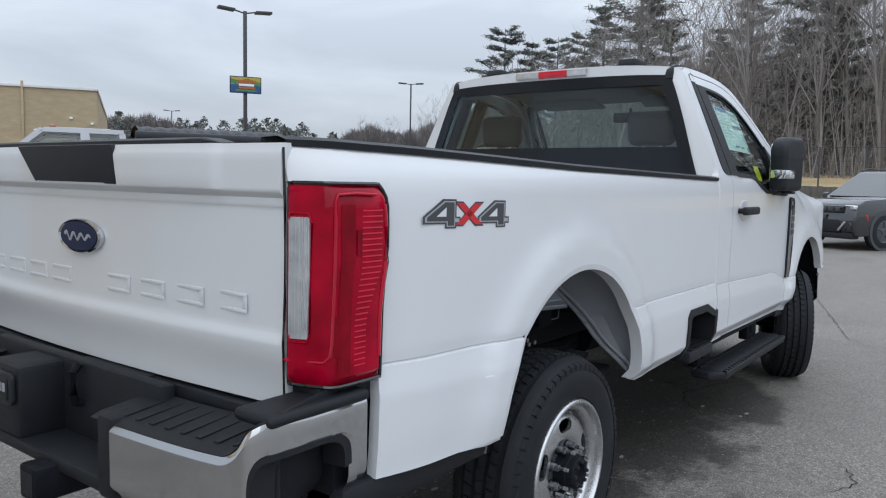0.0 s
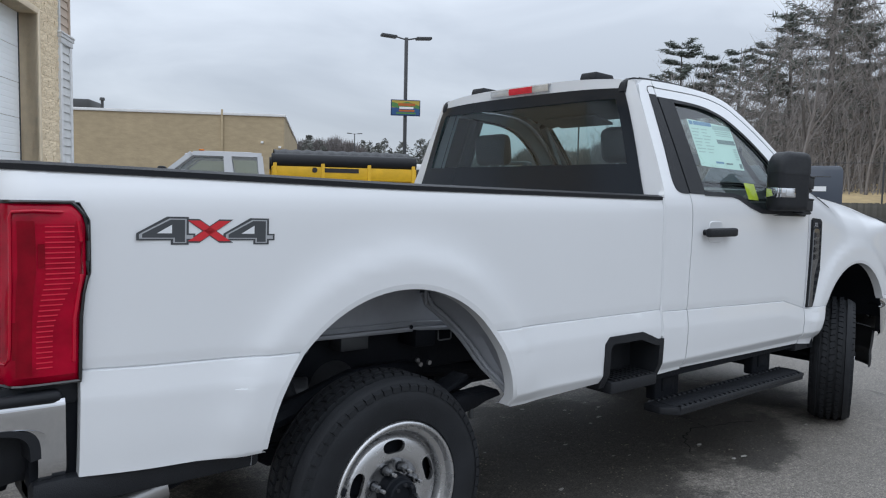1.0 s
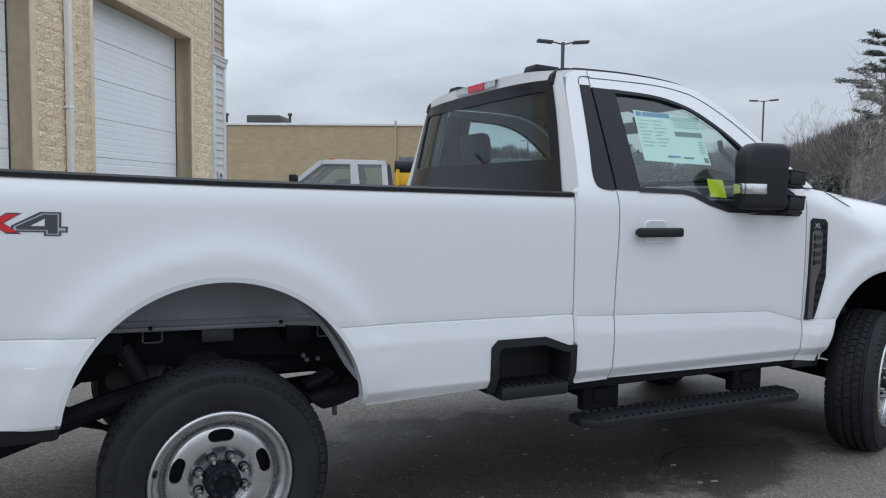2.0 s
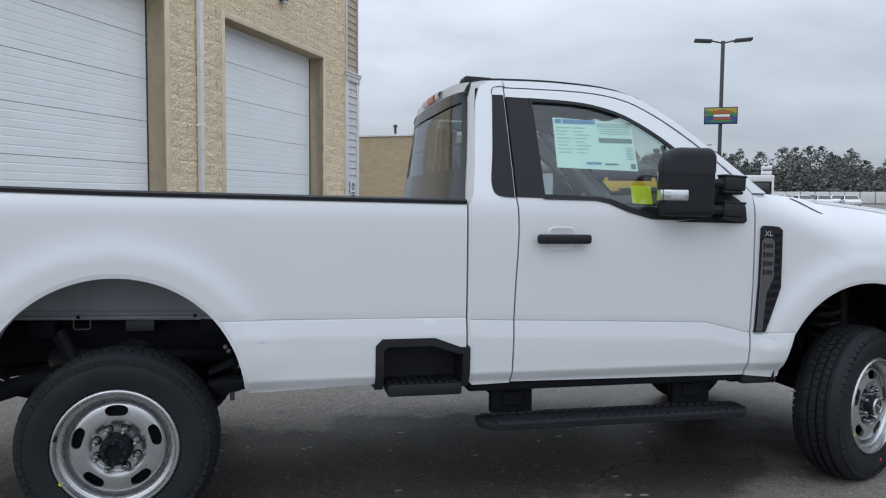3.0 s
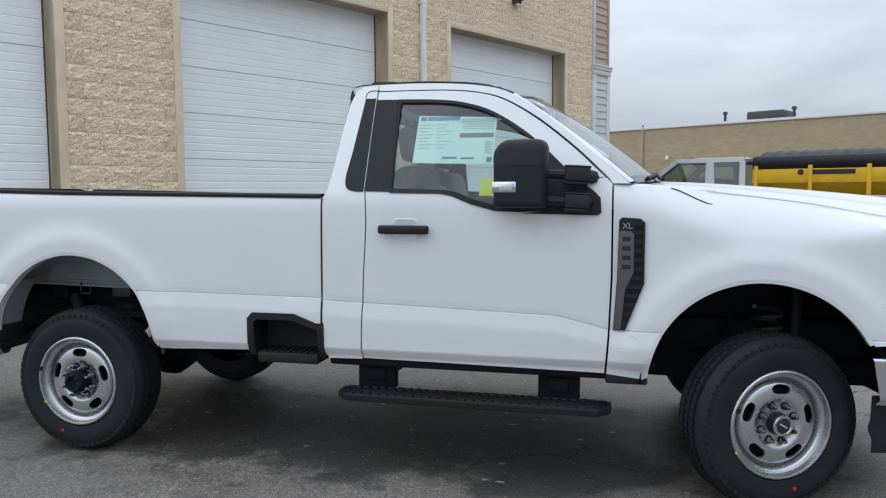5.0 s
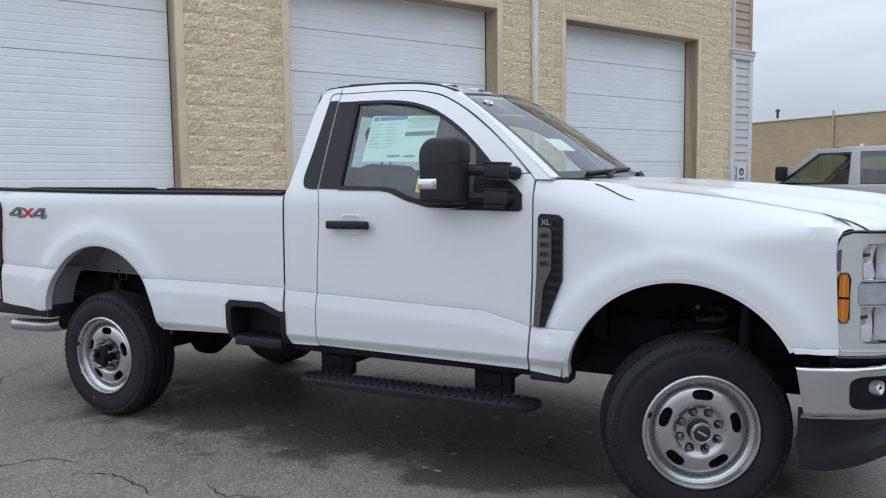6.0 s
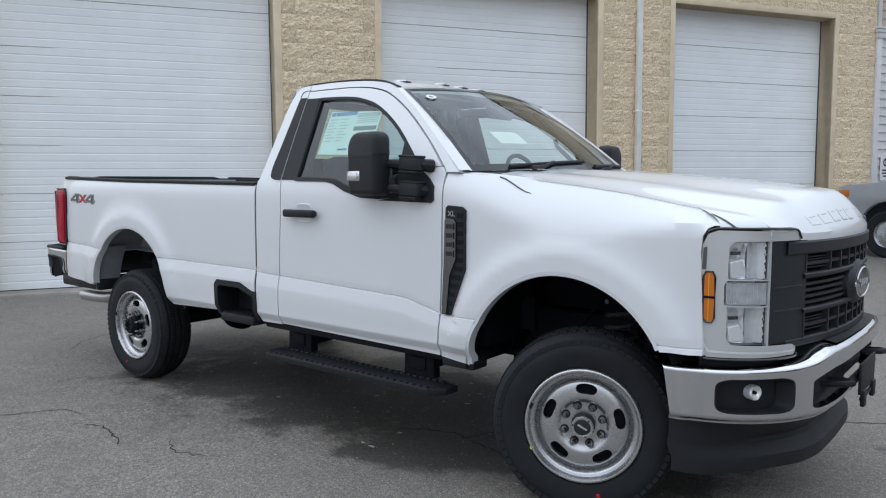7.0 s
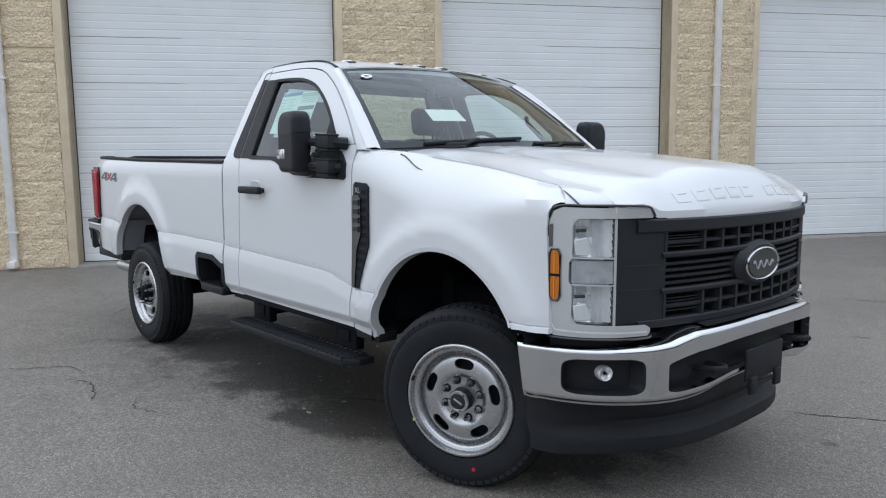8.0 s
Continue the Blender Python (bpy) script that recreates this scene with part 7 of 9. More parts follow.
for y, w, dx in ((-0.45, 0.50, 0.20), (0.50, 0.50, 0.15), (0.03, 0.34, 0.15)):
    seat = part("seat", box(1.72 + dx, 2.20 + dx, y - w / 2, y + w / 2, 0.88, 1.05, 0.05, 3), SEAT, TRUCK, "grey vinyl bench seat section")
    part("seat_back", moved(box(-0.08, 0.08, -w / 2, w / 2, 0.0, 0.58 if w > 0.4 else 0.48, 0.06, 3), pose(1.72 + dx, y, 0.98, 0, -12, 0)), SEAT, seat)
    if w > 0.4:
        part("headrest", moved(box(-0.05, 0.05, -0.135, 0.135, 0.0, 0.19, 0.045, 3), pose(1.60 + dx, y, 1.575, 0, -8, 0)), SEAT, seat)
        part("headrest_posts", join(rod((1.61 + dx, y - 0.05, 1.5), (1.60 + dx, y - 0.05, 1.60), 0.008), rod((1.61 + dx, y + 0.05, 1.5), (1.60 + dx, y + 0.05, 1.60), 0.008)), SILVER, seat)
part("headliner", grid(lambda u, y: (1.56 + (2.42 - 1.56) * u, y, roof_z(1.56 + 0.84 * u, y) - 0.04), span(0, 1, 8), span(-0.66, 0.66, 12)), HEADLINER, TRUCK, "pale grey headliner")
part("rear_trim", box(1.50, 1.56, -0.82, 0.82, 0.66, 1.43, 0.02), DASH, TRUCK)
for sg in (-1, 1):
    part("door_inner", box(1.68, 2.83, *sorted((sg * 0.80, sg * 0.86)), 0.70, 1.385, 0.02), DASH, TRUCK)
    part("pillar_inner", tube([(1.74, sg * 0.84, 1.40), (1.74, sg * 0.655, 1.86)], 0.04, 8), DASH, TRUCK)
    part("windshield_pillar_inner", tube([(2.84, sg * 0.84, 1.42), (2.36, sg * 0.67, 1.87)], 0.028, 8), HEADLINER, TRUCK)
    part("grab_bar", tube([(2.70, sg * 0.77, 1.48), (2.66, sg * 0.73, 1.50), (2.52, sg * 0.69, 1.64), (2.50, sg * 0.70, 1.68)], 0.014, 8), DASH, TRUCK)
part("rear_view_mirror", join(box(2.52, 2.55, -0.12, 0.12, 1.77, 1.84, 0.012), rod((2.54, 0, 1.82), (2.525, 0, 1.868), 0.010)), DASH, TRUCK)
part("sun_visors", join(moved(box(-0.09, 0.09, -0.22, 0.22, -0.008, 0.008, 0.006), pose(2.36, -0.36, 1.885, 0, 14, 0)), moved(box(-0.09, 0.09, -0.22, 0.22, -0.008, 0.008, 0.006), pose(2.36, 0.36, 1.885, 0, 14, 0))), HEADLINER, TRUCK)

# ---- papers in the passenger window ----


def in_window(x, z):
    return (x, -(side_y(x, z) - 0.020), z)


sheet_p = part("window_sticker", sheet([(1.893, 1.555), (1.903, 1.795), (2.300, 1.780), (2.296, 1.545)], in_window, 0.1), PAPER, TRUCK, "pale green printed price sheet in the side window")


def print_bar(x0, x1, z0, z1, mat):
    part("print_bar", sheet([(x0, z0), (x0, z1), (x1, z1), (x1, z0)], lambda x, z: (x, -(side_y(x, z) - 0.0185), z), 0.2), mat, sheet_p)


print_bar(1.912, 1.945, 1.768, 1.788, INK_BLUE)
print_bar(1.950, 2.115, 1.768, 1.788, INK_BLUE)
print_bar(2.120, 2.290, 1.755, 1.776, INK)
print_bar(2.120, 2.290, 1.680, 1.702, INK_DARK)
print_bar(2.040, 2.115, 1.574, 1.584, INK_BLUE)
print_bar(2.135, 2.200, 1.572, 1.580, INK_DARK)
for i in range(8):
    print_bar(1.912, 1.985 - 0.012 * (i % 3), 1.745 - 0.017 * i, 1.750 - 0.017 * i, INK)
    print_bar(2.000, 2.075 - 0.015 * ((i + 1) % 3), 1.745 - 0.017 * i, 1.750 - 0.017 * i, INK)
for i in range(3):
    print_bar(2.130, 2.285, 1.722 + 0.011 * i, 1.726 + 0.011 * i, INK)
for i in range(5):
    print_bar(2.250, 2.285, 1.600 + 0.013 * i, 1.607 + 0.013 * i, INK)
print_bar(2.262, 2.288, 1.556, 1.580, INK_DARK)
part("window_tag", sheet([(2.240, 1.395), (2.244, 1.480), (2.345, 1.476), (2.342, 1.390)], in_window, 0.1), YELLOW_TAG, TRUCK, "bright yellow paper tag in the side window")

# ---- marks on the ground ----
def crack(points, width, seed):
    rnd = random.Random(seed)
    bm = bmesh.new()
    pts = []
    for (xa, ya), (xb, yb) in zip(points, points[1:]):
        n = max(int(math.hypot(xb - xa, yb - ya) / 0.03), 2)
        for i in range(n):
            t = i / n
            pts.append((xa + (xb - xa) * t + rnd.uniform(-0.012, 0.012), ya + (yb - ya) * t + rnd.uniform(-0.012, 0.012)))
    prev = None
    for i, (x, y) in enumerate(pts):
        w = width * 0.6 * rnd.uniform(0.3, 1.0) * min(1, 6 * i / len(pts), 6 * (len(pts) - i) / len(pts))
        j = min(i + 1, len(pts) - 1)
        d = Vector((pts[j][0] - x, pts[j][1] - y, 0))
        d = Vector((-d.y, d.x, 0)).normalized() if d.length > 1e-6 else Vector((0, 1, 0))
        z = ground_z(x, y) + 0.003
        pair = (bm.verts.new((x + d.x * w, y + d.y * w, z)), bm.verts.new((x - d.x * w, y - d.y * w, z)))
        if prev:
            bm.faces.new((prev[0], prev[1], pair[1], pair[0]))
        prev = pair
    return bm


for k, (pts, w) in enumerate((
        (((0.68, -1.69), (0.87, -1.61), (0.98, -1.64), (1.08, -1.655), (1.23, -1.70), (1.27, -1.74)), 0.010),
        (((1.40, -1.50), (1.46, -1.54), (1.60, -1.585), (1.70, -1.55), (1.80, -1.50)), 0.011),
        (((1.46, -1.54), (1.50, -1.50)), 0.010),
        (((0.10, -2.00), (0.23, -1.83), (0.30, -1.67), (0.36, -1.61), (0.62, -1.55)), 0.007),
        (((2.13, -0.72), (2.39, -0.50), (2.57, -0.44), (2.65, -0.49), (2.72, -0.30), (2.70, -0.07)), 0.011),
        (((2.65, -0.49), (2.86, -0.52), (3.05, -0.60)), 0.009),
        (((4.07, 1.09), (4.21, 1.14), (4.53, 1.36), (5.1, 1.70)), 0.011),
        (((2.92, 4.90), (3.31, 5.11), (4.4, 5.7)), 0.016),
        (((-2.6, 1.0), (-2.0, 0.2), (-1.7, -0.5), (-1.2, -0.9)), 0.007),
        (((4.9, -1.33), (5.34, -0.97), (6.3, -0.7), (8.0, -0.2), (10.0, 0.3)), 0.009))):
    part("crack", crack(pts, w, k), CRACK, GROUND, "dark crack in the asphalt")


def litter():
    rnd = random.Random(5)
    bm = bmesh.new()
    for k in range(70):
        x, y = rnd.uniform(-0.2, 3.3), rnd.uniform(-0.9, 1.2)
        s = rnd.uniform(0.006, 0.028)
        z = ground_z(x, y) + 0.004
        a = rnd.uniform(0, 6.3)
        vs5 = [bm.verts.new((x + s * rnd.uniform(0.5, 1.2) * math.cos(a + q * 1.26), y + 0.5 * s * rnd.uniform(0.6, 1.3) * math.sin(a + q * 1.26), z + rnd.uniform(0, 0.004))) for q in range(5)]
        bm.faces.new(vs5)
    return bm


tagged(part("leaf_litter", litter(), LITTER, None, "scattered pale dry leaf bits on the asphalt", kind="stuff"), category="litter")

# ---- far flat-roofed building ----
FAR_TAN = material("far_tan_block", (0.37, 0.295, 0.19), 0.92, var=0.14, scale=1.2, bump=2.5, bump_scale=3.0, stain=0.05, stain_scale=0.2, stretch=(1, 1, 2.5))
FB_M = pose(31.6, 60.8, 0.98, 0, 0, math.degrees(math.atan2(0.52, -0.854)))
far_b = thing("store_building", "long tan block store building with a flat roof and white coping", "building", FB_M)
part("wall", prism([(0, 0), (75, 0), (75, -60), (0.8, -38)], 9.5, axis="z"), FAR_TAN, far_b, m=pose(0, 0, -2.0))
part("coping", join(box(-0.1, 75.2, -0.0, 0.14, 7.40, 7.64, 0.02), moved(box(-0.12, 0.0, -38.1, 0.14, 7.40, 7.64, 0.02), pose(0, 0, 0, 0, 0, 1.2))), TRIM_WHITE, far_b, "white metal coping")
for x in (5.6, 31.0, 52.0):
    part("downspout", box(x - 0.09, x + 0.09, 0.0, 0.16, -1.0, 7.9, 0.02), FAR_TAN, far_b, "tan downspout")
for x in (16.5, 23.0, 38.0):
    part("roof_vent", join(rod((x, -1.6, 7.4), (x, -1.6, 8.5), 0.13), rod((x, -1.6, 8.5), (x, -1.6, 8.75), 0.24, 0.20)), GREY_METAL, far_b)
part("roof_unit", box(18.0, 21.5, -6.5, -3.0, 7.4, 8.75, 0.15), GREY_METAL, far_b, "low grey rooftop unit")
for x, z in ((2.0, 5.0), (0.4, 4.6)):
    part("security_lamp", join(box(x - 0.12, x + 0.12, 0.0, 0.2, z - 0.10, z + 0.10, 0.04)), SIGN_WHITE, far_b, "small white wall lamp")
part("security_lamp", box(28.0, 28.35, 0.0, 0.2, 4.2, 4.6, 0.05), SIGN_WHITE, far_b)


# ---- lamp posts and banner ----
def lamp_post(x, y, h, turn, label):
    z = ground_z(x, y)
    p = thing("street_lamp", label, "street lamp", pose(x, y, z, 0, 0, turn), group="parking lot lamps")
    part("pole", join(box(-0.075, 0.075, -0.075, 0.075, 0.5, h, 0.01)), GREY_METAL, p)
    part("base", rod((0, 0, 0), (0, 0, 0.6), 0.3), CONCRETE, p, "concrete base")
    for s in (-1, 1):
        arm = part("arm", rod((0, 0, h - 0.1), (s * 0.55, 0, h + 0.02), 0.035), GREY_METAL, p)
        part("lamp_head", moved(box(-0.38, 0.38, -0.20, 0.20, -0.06, 0.06, 0.03), pose(s * 0.86, 0, h + 0.02, 0, -s * 4, 0)), GREY_METAL, arm)
    return p


view = lambda x, y: math.degrees(math.atan2(y + 3, x)) - 90
lamp_post(20.21, 26.49, 8.9 - ground_z(20.21, 26.49), view(20.21, 26.49) + 12, "tall dark lamp post with two heads in the lot")
lamp_post(55.5, 45.8, 9.7, view(55.5, 45.8), "tall dark lamp post with two heads in the lot")
lamp_post(66.0, 102.5, 9.2, view(66, 102.5), "tall dark lamp post with two heads in the lot")

BAN = {n: material("banner_" + n, c, 0.5, var=0.08, scale=8) for n, c in (("blue", (0.02, 0.075, 0.20)), ("green", (0.07, 0.20, 0.06)), ("orange", (0.40, 0.10, 0.02)), ("yellow", (0.40, 0.30, 0.05)), ("navy", (0.015, 0.03, 0.09)))}
ban = thing("banner_sign", "colourful banner sign on a lamp post with printed bars", "sign", pose(20.21, 26.49, 0, 0, 0, view(20.21, 26.49) + 4) @ pose(0, -0.12, 5.56) @ Matrix.Scale(0.89, 4))
part("board", box(-0.80, 0.80, -0.05, 0.0, -0.43, 0.43, 0.02), BAN["navy"], ban)
part("field", box(-0.75, 0.75, -0.058, -0.05, -0.38, 0.0), BAN["blue"], ban, "blue lower field")
part("field", box(-0.75, 0.75, -0.058, -0.05, 0.0, 0.38), BAN["yellow"], ban, "yellow upper field")
part("swoosh", prism([(-0.75, 0.05), (-0.75, 0.30), (-0.35, 0.20), (0.1, 0.33), (0.75, 0.12), (0.75, -0.06), (0.2, 0.08), (-0.3, -0.04)], -0.004), BAN["green"], ban, m=pose(0, -0.059, 0))
part("print_bar", box(-0.40, 0.52, -0.068, -0.062, 0.10, 0.24, 0.0), BAN["orange"], ban)
part("print_bar", box(-0.34, 0.42, -0.070, -0.064, -0.06, 0.05, 0.0), SIGN_WHITE, ban)
part("print_bar", box(-0.36, 0.48, -0.068, -0.062, -0.20, -0.10, 0.0), BAN["orange"], ban)
part("print_bar", box(-0.52, 0.55, -0.068, -0.062, -0.33, -0.24, 0.0), BAN["green"], ban)


# ---- parked vehicles ----
CAR_GLASS = material("dark_car_glass", (0.02, 0.025, 0.028), 0.05, coat=0.5, var=0.03)
SEE_GLASS = glass("car_window_glass", (0.50, 0.60, 0.55))


def car(name, label, category, m, body, half, cabin, wheels, paint, wheel_r=0.36, group="", see=False, inset=0.16, trim=None):
    """A parked car. body: side outline (x, z) without arches; cabin: outline of the glass house; x runs forward."""
    c = thing(name, label, category, m, group)
    bm = prism(body, 2 * half, bevel=0.045)
    part("body", moved(bm, pose(0, -half, 0)), paint, c)
    (xa, za), (xb, zb), (xc, zc), (xd, zd) = cabin     # rear foot, rear top, front top, front foot
    bm = bmesh.new()
    quad = []
    for sg in (-1, 1):
        quad.append([bm.verts.new((x, sg * (half - 0.02 - (inset if top else 0)), z)) for (x, z), top in ((cabin[0], 0), (cabin[1], 1), (cabin[2], 1), (cabin[3], 0))])
    a, b = quad
    bm.faces.new(a)
    bm.faces.new(b[::-1])
    for i in range(4):
        bm.faces.new((a[i], a[(i + 1) % 4], b[(i + 1) % 4], b[i]))
    bmesh.ops.bevel(bm, geom=bm.edges[:], offset=0.04, segments=2, affect="EDGES")
    part("cabin", bm, paint, c)

    def lerp(p, q, t):
        return p[0] + (q[0] - p[0]) * t, p[1] + (q[1] - p[1]) * t
    for sg in (-1, 1):
        def at(u, w):
            lo, hi = lerp(cabin[0], cabin[3], u), lerp(cabin[1], cabin[2], u)
            x, z = lerp(lo, hi, w)
            return (x, sg * (half - 0.02 - inset * w + 0.006), z)
        n = 2 if (xd - xa) > 2.0 else 1
        for k in range(n):
            u0, u1 = 0.06 + 0.88 * k / n + 0.02, 0.06 + 0.88 * (k + 1) / n - 0.02
            part("side_window", grid(at, span(u0, u1, 4), span(0.10, 0.86, 3)), CAR_GLASS, c)
    for p, q, nm, s in ((cabin[3], cabin[2], "windshield", 1), (cabin[0], cabin[1], "rear_window", -1)):
        part(nm, grid(lambda u, w: (lerp(p, q, w)[0] + s * 0.012, u * (half - 0.10 - inset * w), lerp(p, q, w)[1] + 0.008), span(-1, 1, 4), span(0.08, 0.92, 3)), CAR_GLASS, c)
    for x in wheels:
        for sg in (-1, 1):
            part("arch_shadow", moved(lathe([(0.0, -0.012), (wheel_r + 0.07, -0.012), (wheel_r + 0.07, 0.05)], 24), pose(x, sg * half, wheel_r + 0.02, 0, 0, 0 if sg < 0 else 180)), trim or BLACK_PL, c)
            w = part("wheel", moved(lathe([(0.0, -0.03), (wheel_r * 0.62, -0.03), (wheel_r * 0.66, -0.045), (wheel_r * 0.95, -0.04), (wheel_r, 0.0), (wheel_r, 0.18), (0.0, 0.2)], 28), pose(x, sg * (half - 0.02), wheel_r, 0, 0, 0 if sg < 0 else 180)), RUBBER, c)
            part("rim", join(lathe([(0.0, -0.05), (wheel_r * 0.20, -0.05), (wheel_r * 0.24, -0.035)], 20), *[moved(box(-0.022, 0.022, -0.048, -0.03, 0.02, wheel_r * 0.62, 0.005), pose(0, 0, 0, 0, 72 * q, 0)) for q in range(5)], lathe([(wheel_r * 0.58, -0.035), (wheel_r * 0.62, -0.05), (wheel_r * 0.66, -0.046)], 28)), STEEL if trim is None else DECAL_GREY, w, m=pose(x, sg * (half - 0.02), wheel_r, 0, 0, 0 if sg < 0 else 180))
    return c


SUV_GREY = material("dark_grey_car_paint", (0.034, 0.036, 0.040), 0.22, metal=0.3, coat=1.0, var=0.05)
VAN_BLUE = material("dark_blue_van_paint", (0.050, 0.062, 0.085), 0.4, coat=0.5, var=0.05, scale=1.5)
SILVER_PAINT = material("silver_car_paint", (0.36, 0.37, 0.39), 0.35, metal=0.25, coat=0.6, var=0.04)
CAR_WHITE = material("white_car_paint", (0.70, 0.71, 0.72), 0.35, coat=0.6, var=0.02)
CAR_RED = material("maroon_car_paint", (0.16, 0.03, 0.03), 0.35, coat=0.6, var=0.03)
CAR_MID = material("grey_car_paint", (0.22, 0.23, 0.24), 0.35, coat=0.6, var=0.03)
ARROW = material("light_blue_arrow", (0.03, 0.28, 0.55), 0.4, var=0.03)
SPREADER_Y = material("yellow_spreader_paint", (0.68, 0.40, 0.015), 0.45, var=0.05, stain=0.06, stain_scale=3)

# dark sport-utility car
suv = car("suv_car", "dark grey sport-utility car parked nose out", "car", pose(20.9, -1.0, ground_z(19, 0), 0, 0, 150),
          [(0.0, 0.40), (0.02, 0.95), (0.12, 1.10), (3.55, 1.15), (4.55, 1.09), (4.80, 0.98), (4.90, 0.60), (4.80, 0.28), (0.15, 0.28)], 0.97, ((0.12, 1.08), (0.55, 1.72), (2.65, 1.76), (3.62, 1.10)), (1.0, 3.95), SUV_GREY, 0.385, inset=0.20, trim=DECAL_GREY)
part("grille", box(4.80, 4.90, -0.66, 0.66, 0.80, 0.95, 0.02), GLOSS_BLACK, suv, "black slotted grille")
for k in range(7):
    part("grille_slot", box(4.895, 4.91, -0.60 + 0.18 * k, -0.48 + 0.18 * k, 0.83, 0.92, 0.006), DECAL_GREY, suv)
part("lower_intake", box(4.84, 4.905, -0.60, 0.60, 0.36, 0.64, 0.02), BLACK_PL, suv)
part("plate_holder", box(4.90, 4.915, -0.26, 0.26, 0.64, 0.76, 0.006), DECAL_GREY, suv)
part("front_skirt", box(4.62, 4.88, -0.90, 0.90, 0.22, 0.36, 0.03), BLACK_PL, suv)
for s in (-1, 1):
    part("headlamp", moved(box(-0.10, 0.06, -0.17, 0.17, -0.045, 0.045, 0.02), pose(4.77, s * 0.78, 0.92, 0, 0, -s * 22)), CLEAR_LENS, suv, "slim headlamp")
    part("fog_trim", moved(box(-0.03, 0.03, -0.14, 0.14, -0.10, 0.10, 0.02), pose(4.83, s * 0.76, 0.50, 0, 0, -s * 20)), GLOSS_BLACK, suv)
    part("side_mirror", box(3.30, 3.42, *sorted((s * 0.98, s * 1.16)), 1.10, 1.24, 0.04), SUV_GREY, suv)
    part("roof_rail", tube([(0.6, s * 0.72, 1.75), (0.8, s * 0.73, 1.80), (2.4, s * 0.73, 1.83), (2.6, s * 0.72, 1.78)], 0.02, 6), GREY_METAL, suv)
    part("sill", box(1.4, 3.55, *sorted((s * 0.94, s * 0.985)), 0.28, 0.42, 0.02), BLACK_PL, suv)
    part("bumper_blade", moved(box(-0.02, 0.02, -0.025, 0.025, -0.13, 0.13, 0.01), pose(4.895, s * 0.66, 0.50, -s * 40, 0, 0)), SILVER, suv, "silver slanted bumper blade")
    part("side_marker", moved(box(-0.02, 0.02, -0.008, 0.008, -0.08, 0.08, 0.006), pose(4.50, s * 0.972, 0.70, 0, 25, 0)), SIGN_RED, suv, "red side marker")
    part("drl_strip", moved(box(-0.02, 0.06, -0.13, 0.13, -0.012, 0.012, 0.006), pose(4.805, s * 0.78, 0.955, 0, 0, -s * 22)), SIGN_WHITE, suv)
    part("door_handle", box(2.0, 2.2, *sorted((s * 0.965, s * 0.985)), 0.98, 1.01, 0.006), SUV_GREY, suv)

# delivery van
vx, vy = 28.8, 13.2
van = car("delivery_van", "dark blue delivery van with a light blue arrow on its side", "van", pose(vx, vy, ground_z(vx, vy), 0, 0, 118) @ Matrix.Scale(1.07, 4) @ pose(-2.95, 0, 0),
          [(0.0, 0.35), (0.0, 2.25), (0.12, 2.42), (4.30, 2.42), (4.62, 2.30), (5.15, 1.35), (5.75, 1.12), (5.90, 0.85), (5.90, 0.35)], 1.0, ((3.9, 1.30), (3.95, 2.34), (4.45, 2.34), (5.16, 1.34)), (1.2, 4.95), VAN_BLUE, 0.36, inset=0.06)
for s in (-1, 1):
    ar = [(3.5 - 0.2 * i, 1.42 - 0.10 * math.sin(math.pi * i / 8)) for i in range(9)]
    part("side_arrow", moved(prism(ar + [(x, z + 0.12) for x, z in ar[::-1]], 0.01), pose(0, s * 1.004 - 0.005, 0)), ARROW, van, "light blue arrow")
    part("arrow_head", moved(prism([(2.05, 1.42), (1.75, 1.74), (1.72, 1.36)], 0.01), pose(0, s * 1.004 - 0.005, 0)), ARROW, van)
    part("print_bar", box(0.55, 1.25, *sorted((s * 1.0, s * 1.007)), 1.48, 1.66), SIGN_WHITE, van, "pale lettering shown as a bar")
    part("side_panel_line", box(0.4, 3.6, *sorted((s * 1.0, s * 1.006)), 2.0, 2.03), GLOSS_BLACK, van)
    part("side_mirror", box(4.75, 4.95, *sorted((s * 1.02, s * 1.25)), 1.45, 1.80, 0.04), BLACK_PL, van)

# silver work pickup with a spreader in its bed
pk_m = pose(7.95, 10.45, 0.05, 0, 0, 155) @ Matrix.Scale(1.06, 4)
pk = thing("work_pickup", "silver extended-cab work pickup parked by the shop", "pickup truck", pk_m)
bodyp = [(0.0, 0.55), (0.0, 1.30), (2.42, 1.32), (2.42, 1.36), (4.45, 1.36), (4.55, 1.33), (5.70, 1.22), (5.85, 1.10), (5.88, 0.62), (5.40, 0.55)] + arc(4.85, 0.45, 0.50, 12, 168, 12) + [(4.2, 0.50), (1.55, 0.50)] + arc(0.95, 0.45, 0.50, 12, 168, 12)
part("body", moved(prism(bodyp, 1.96, bevel=0.03), pose(0, -0.98, 0)), SILVER_PAINT, pk)
part("wheel_liner", box(0.3, 5.5, -0.90, 0.90, 0.45, 1.0), DARK_METAL, pk)
part("roof", grid(lambda x, y: (x, y, 2.02 - 0.05 * (y / 0.74) ** 2 - 0.05 * sstep(3.6, 3.85, x) - 0.04 * sstep(2.7, 2.5, x)), span(2.55, 3.88, 8), span(-0.74, 0.74, 10), thick=(0, 0, -0.06)), SILVER_PAINT, pk)
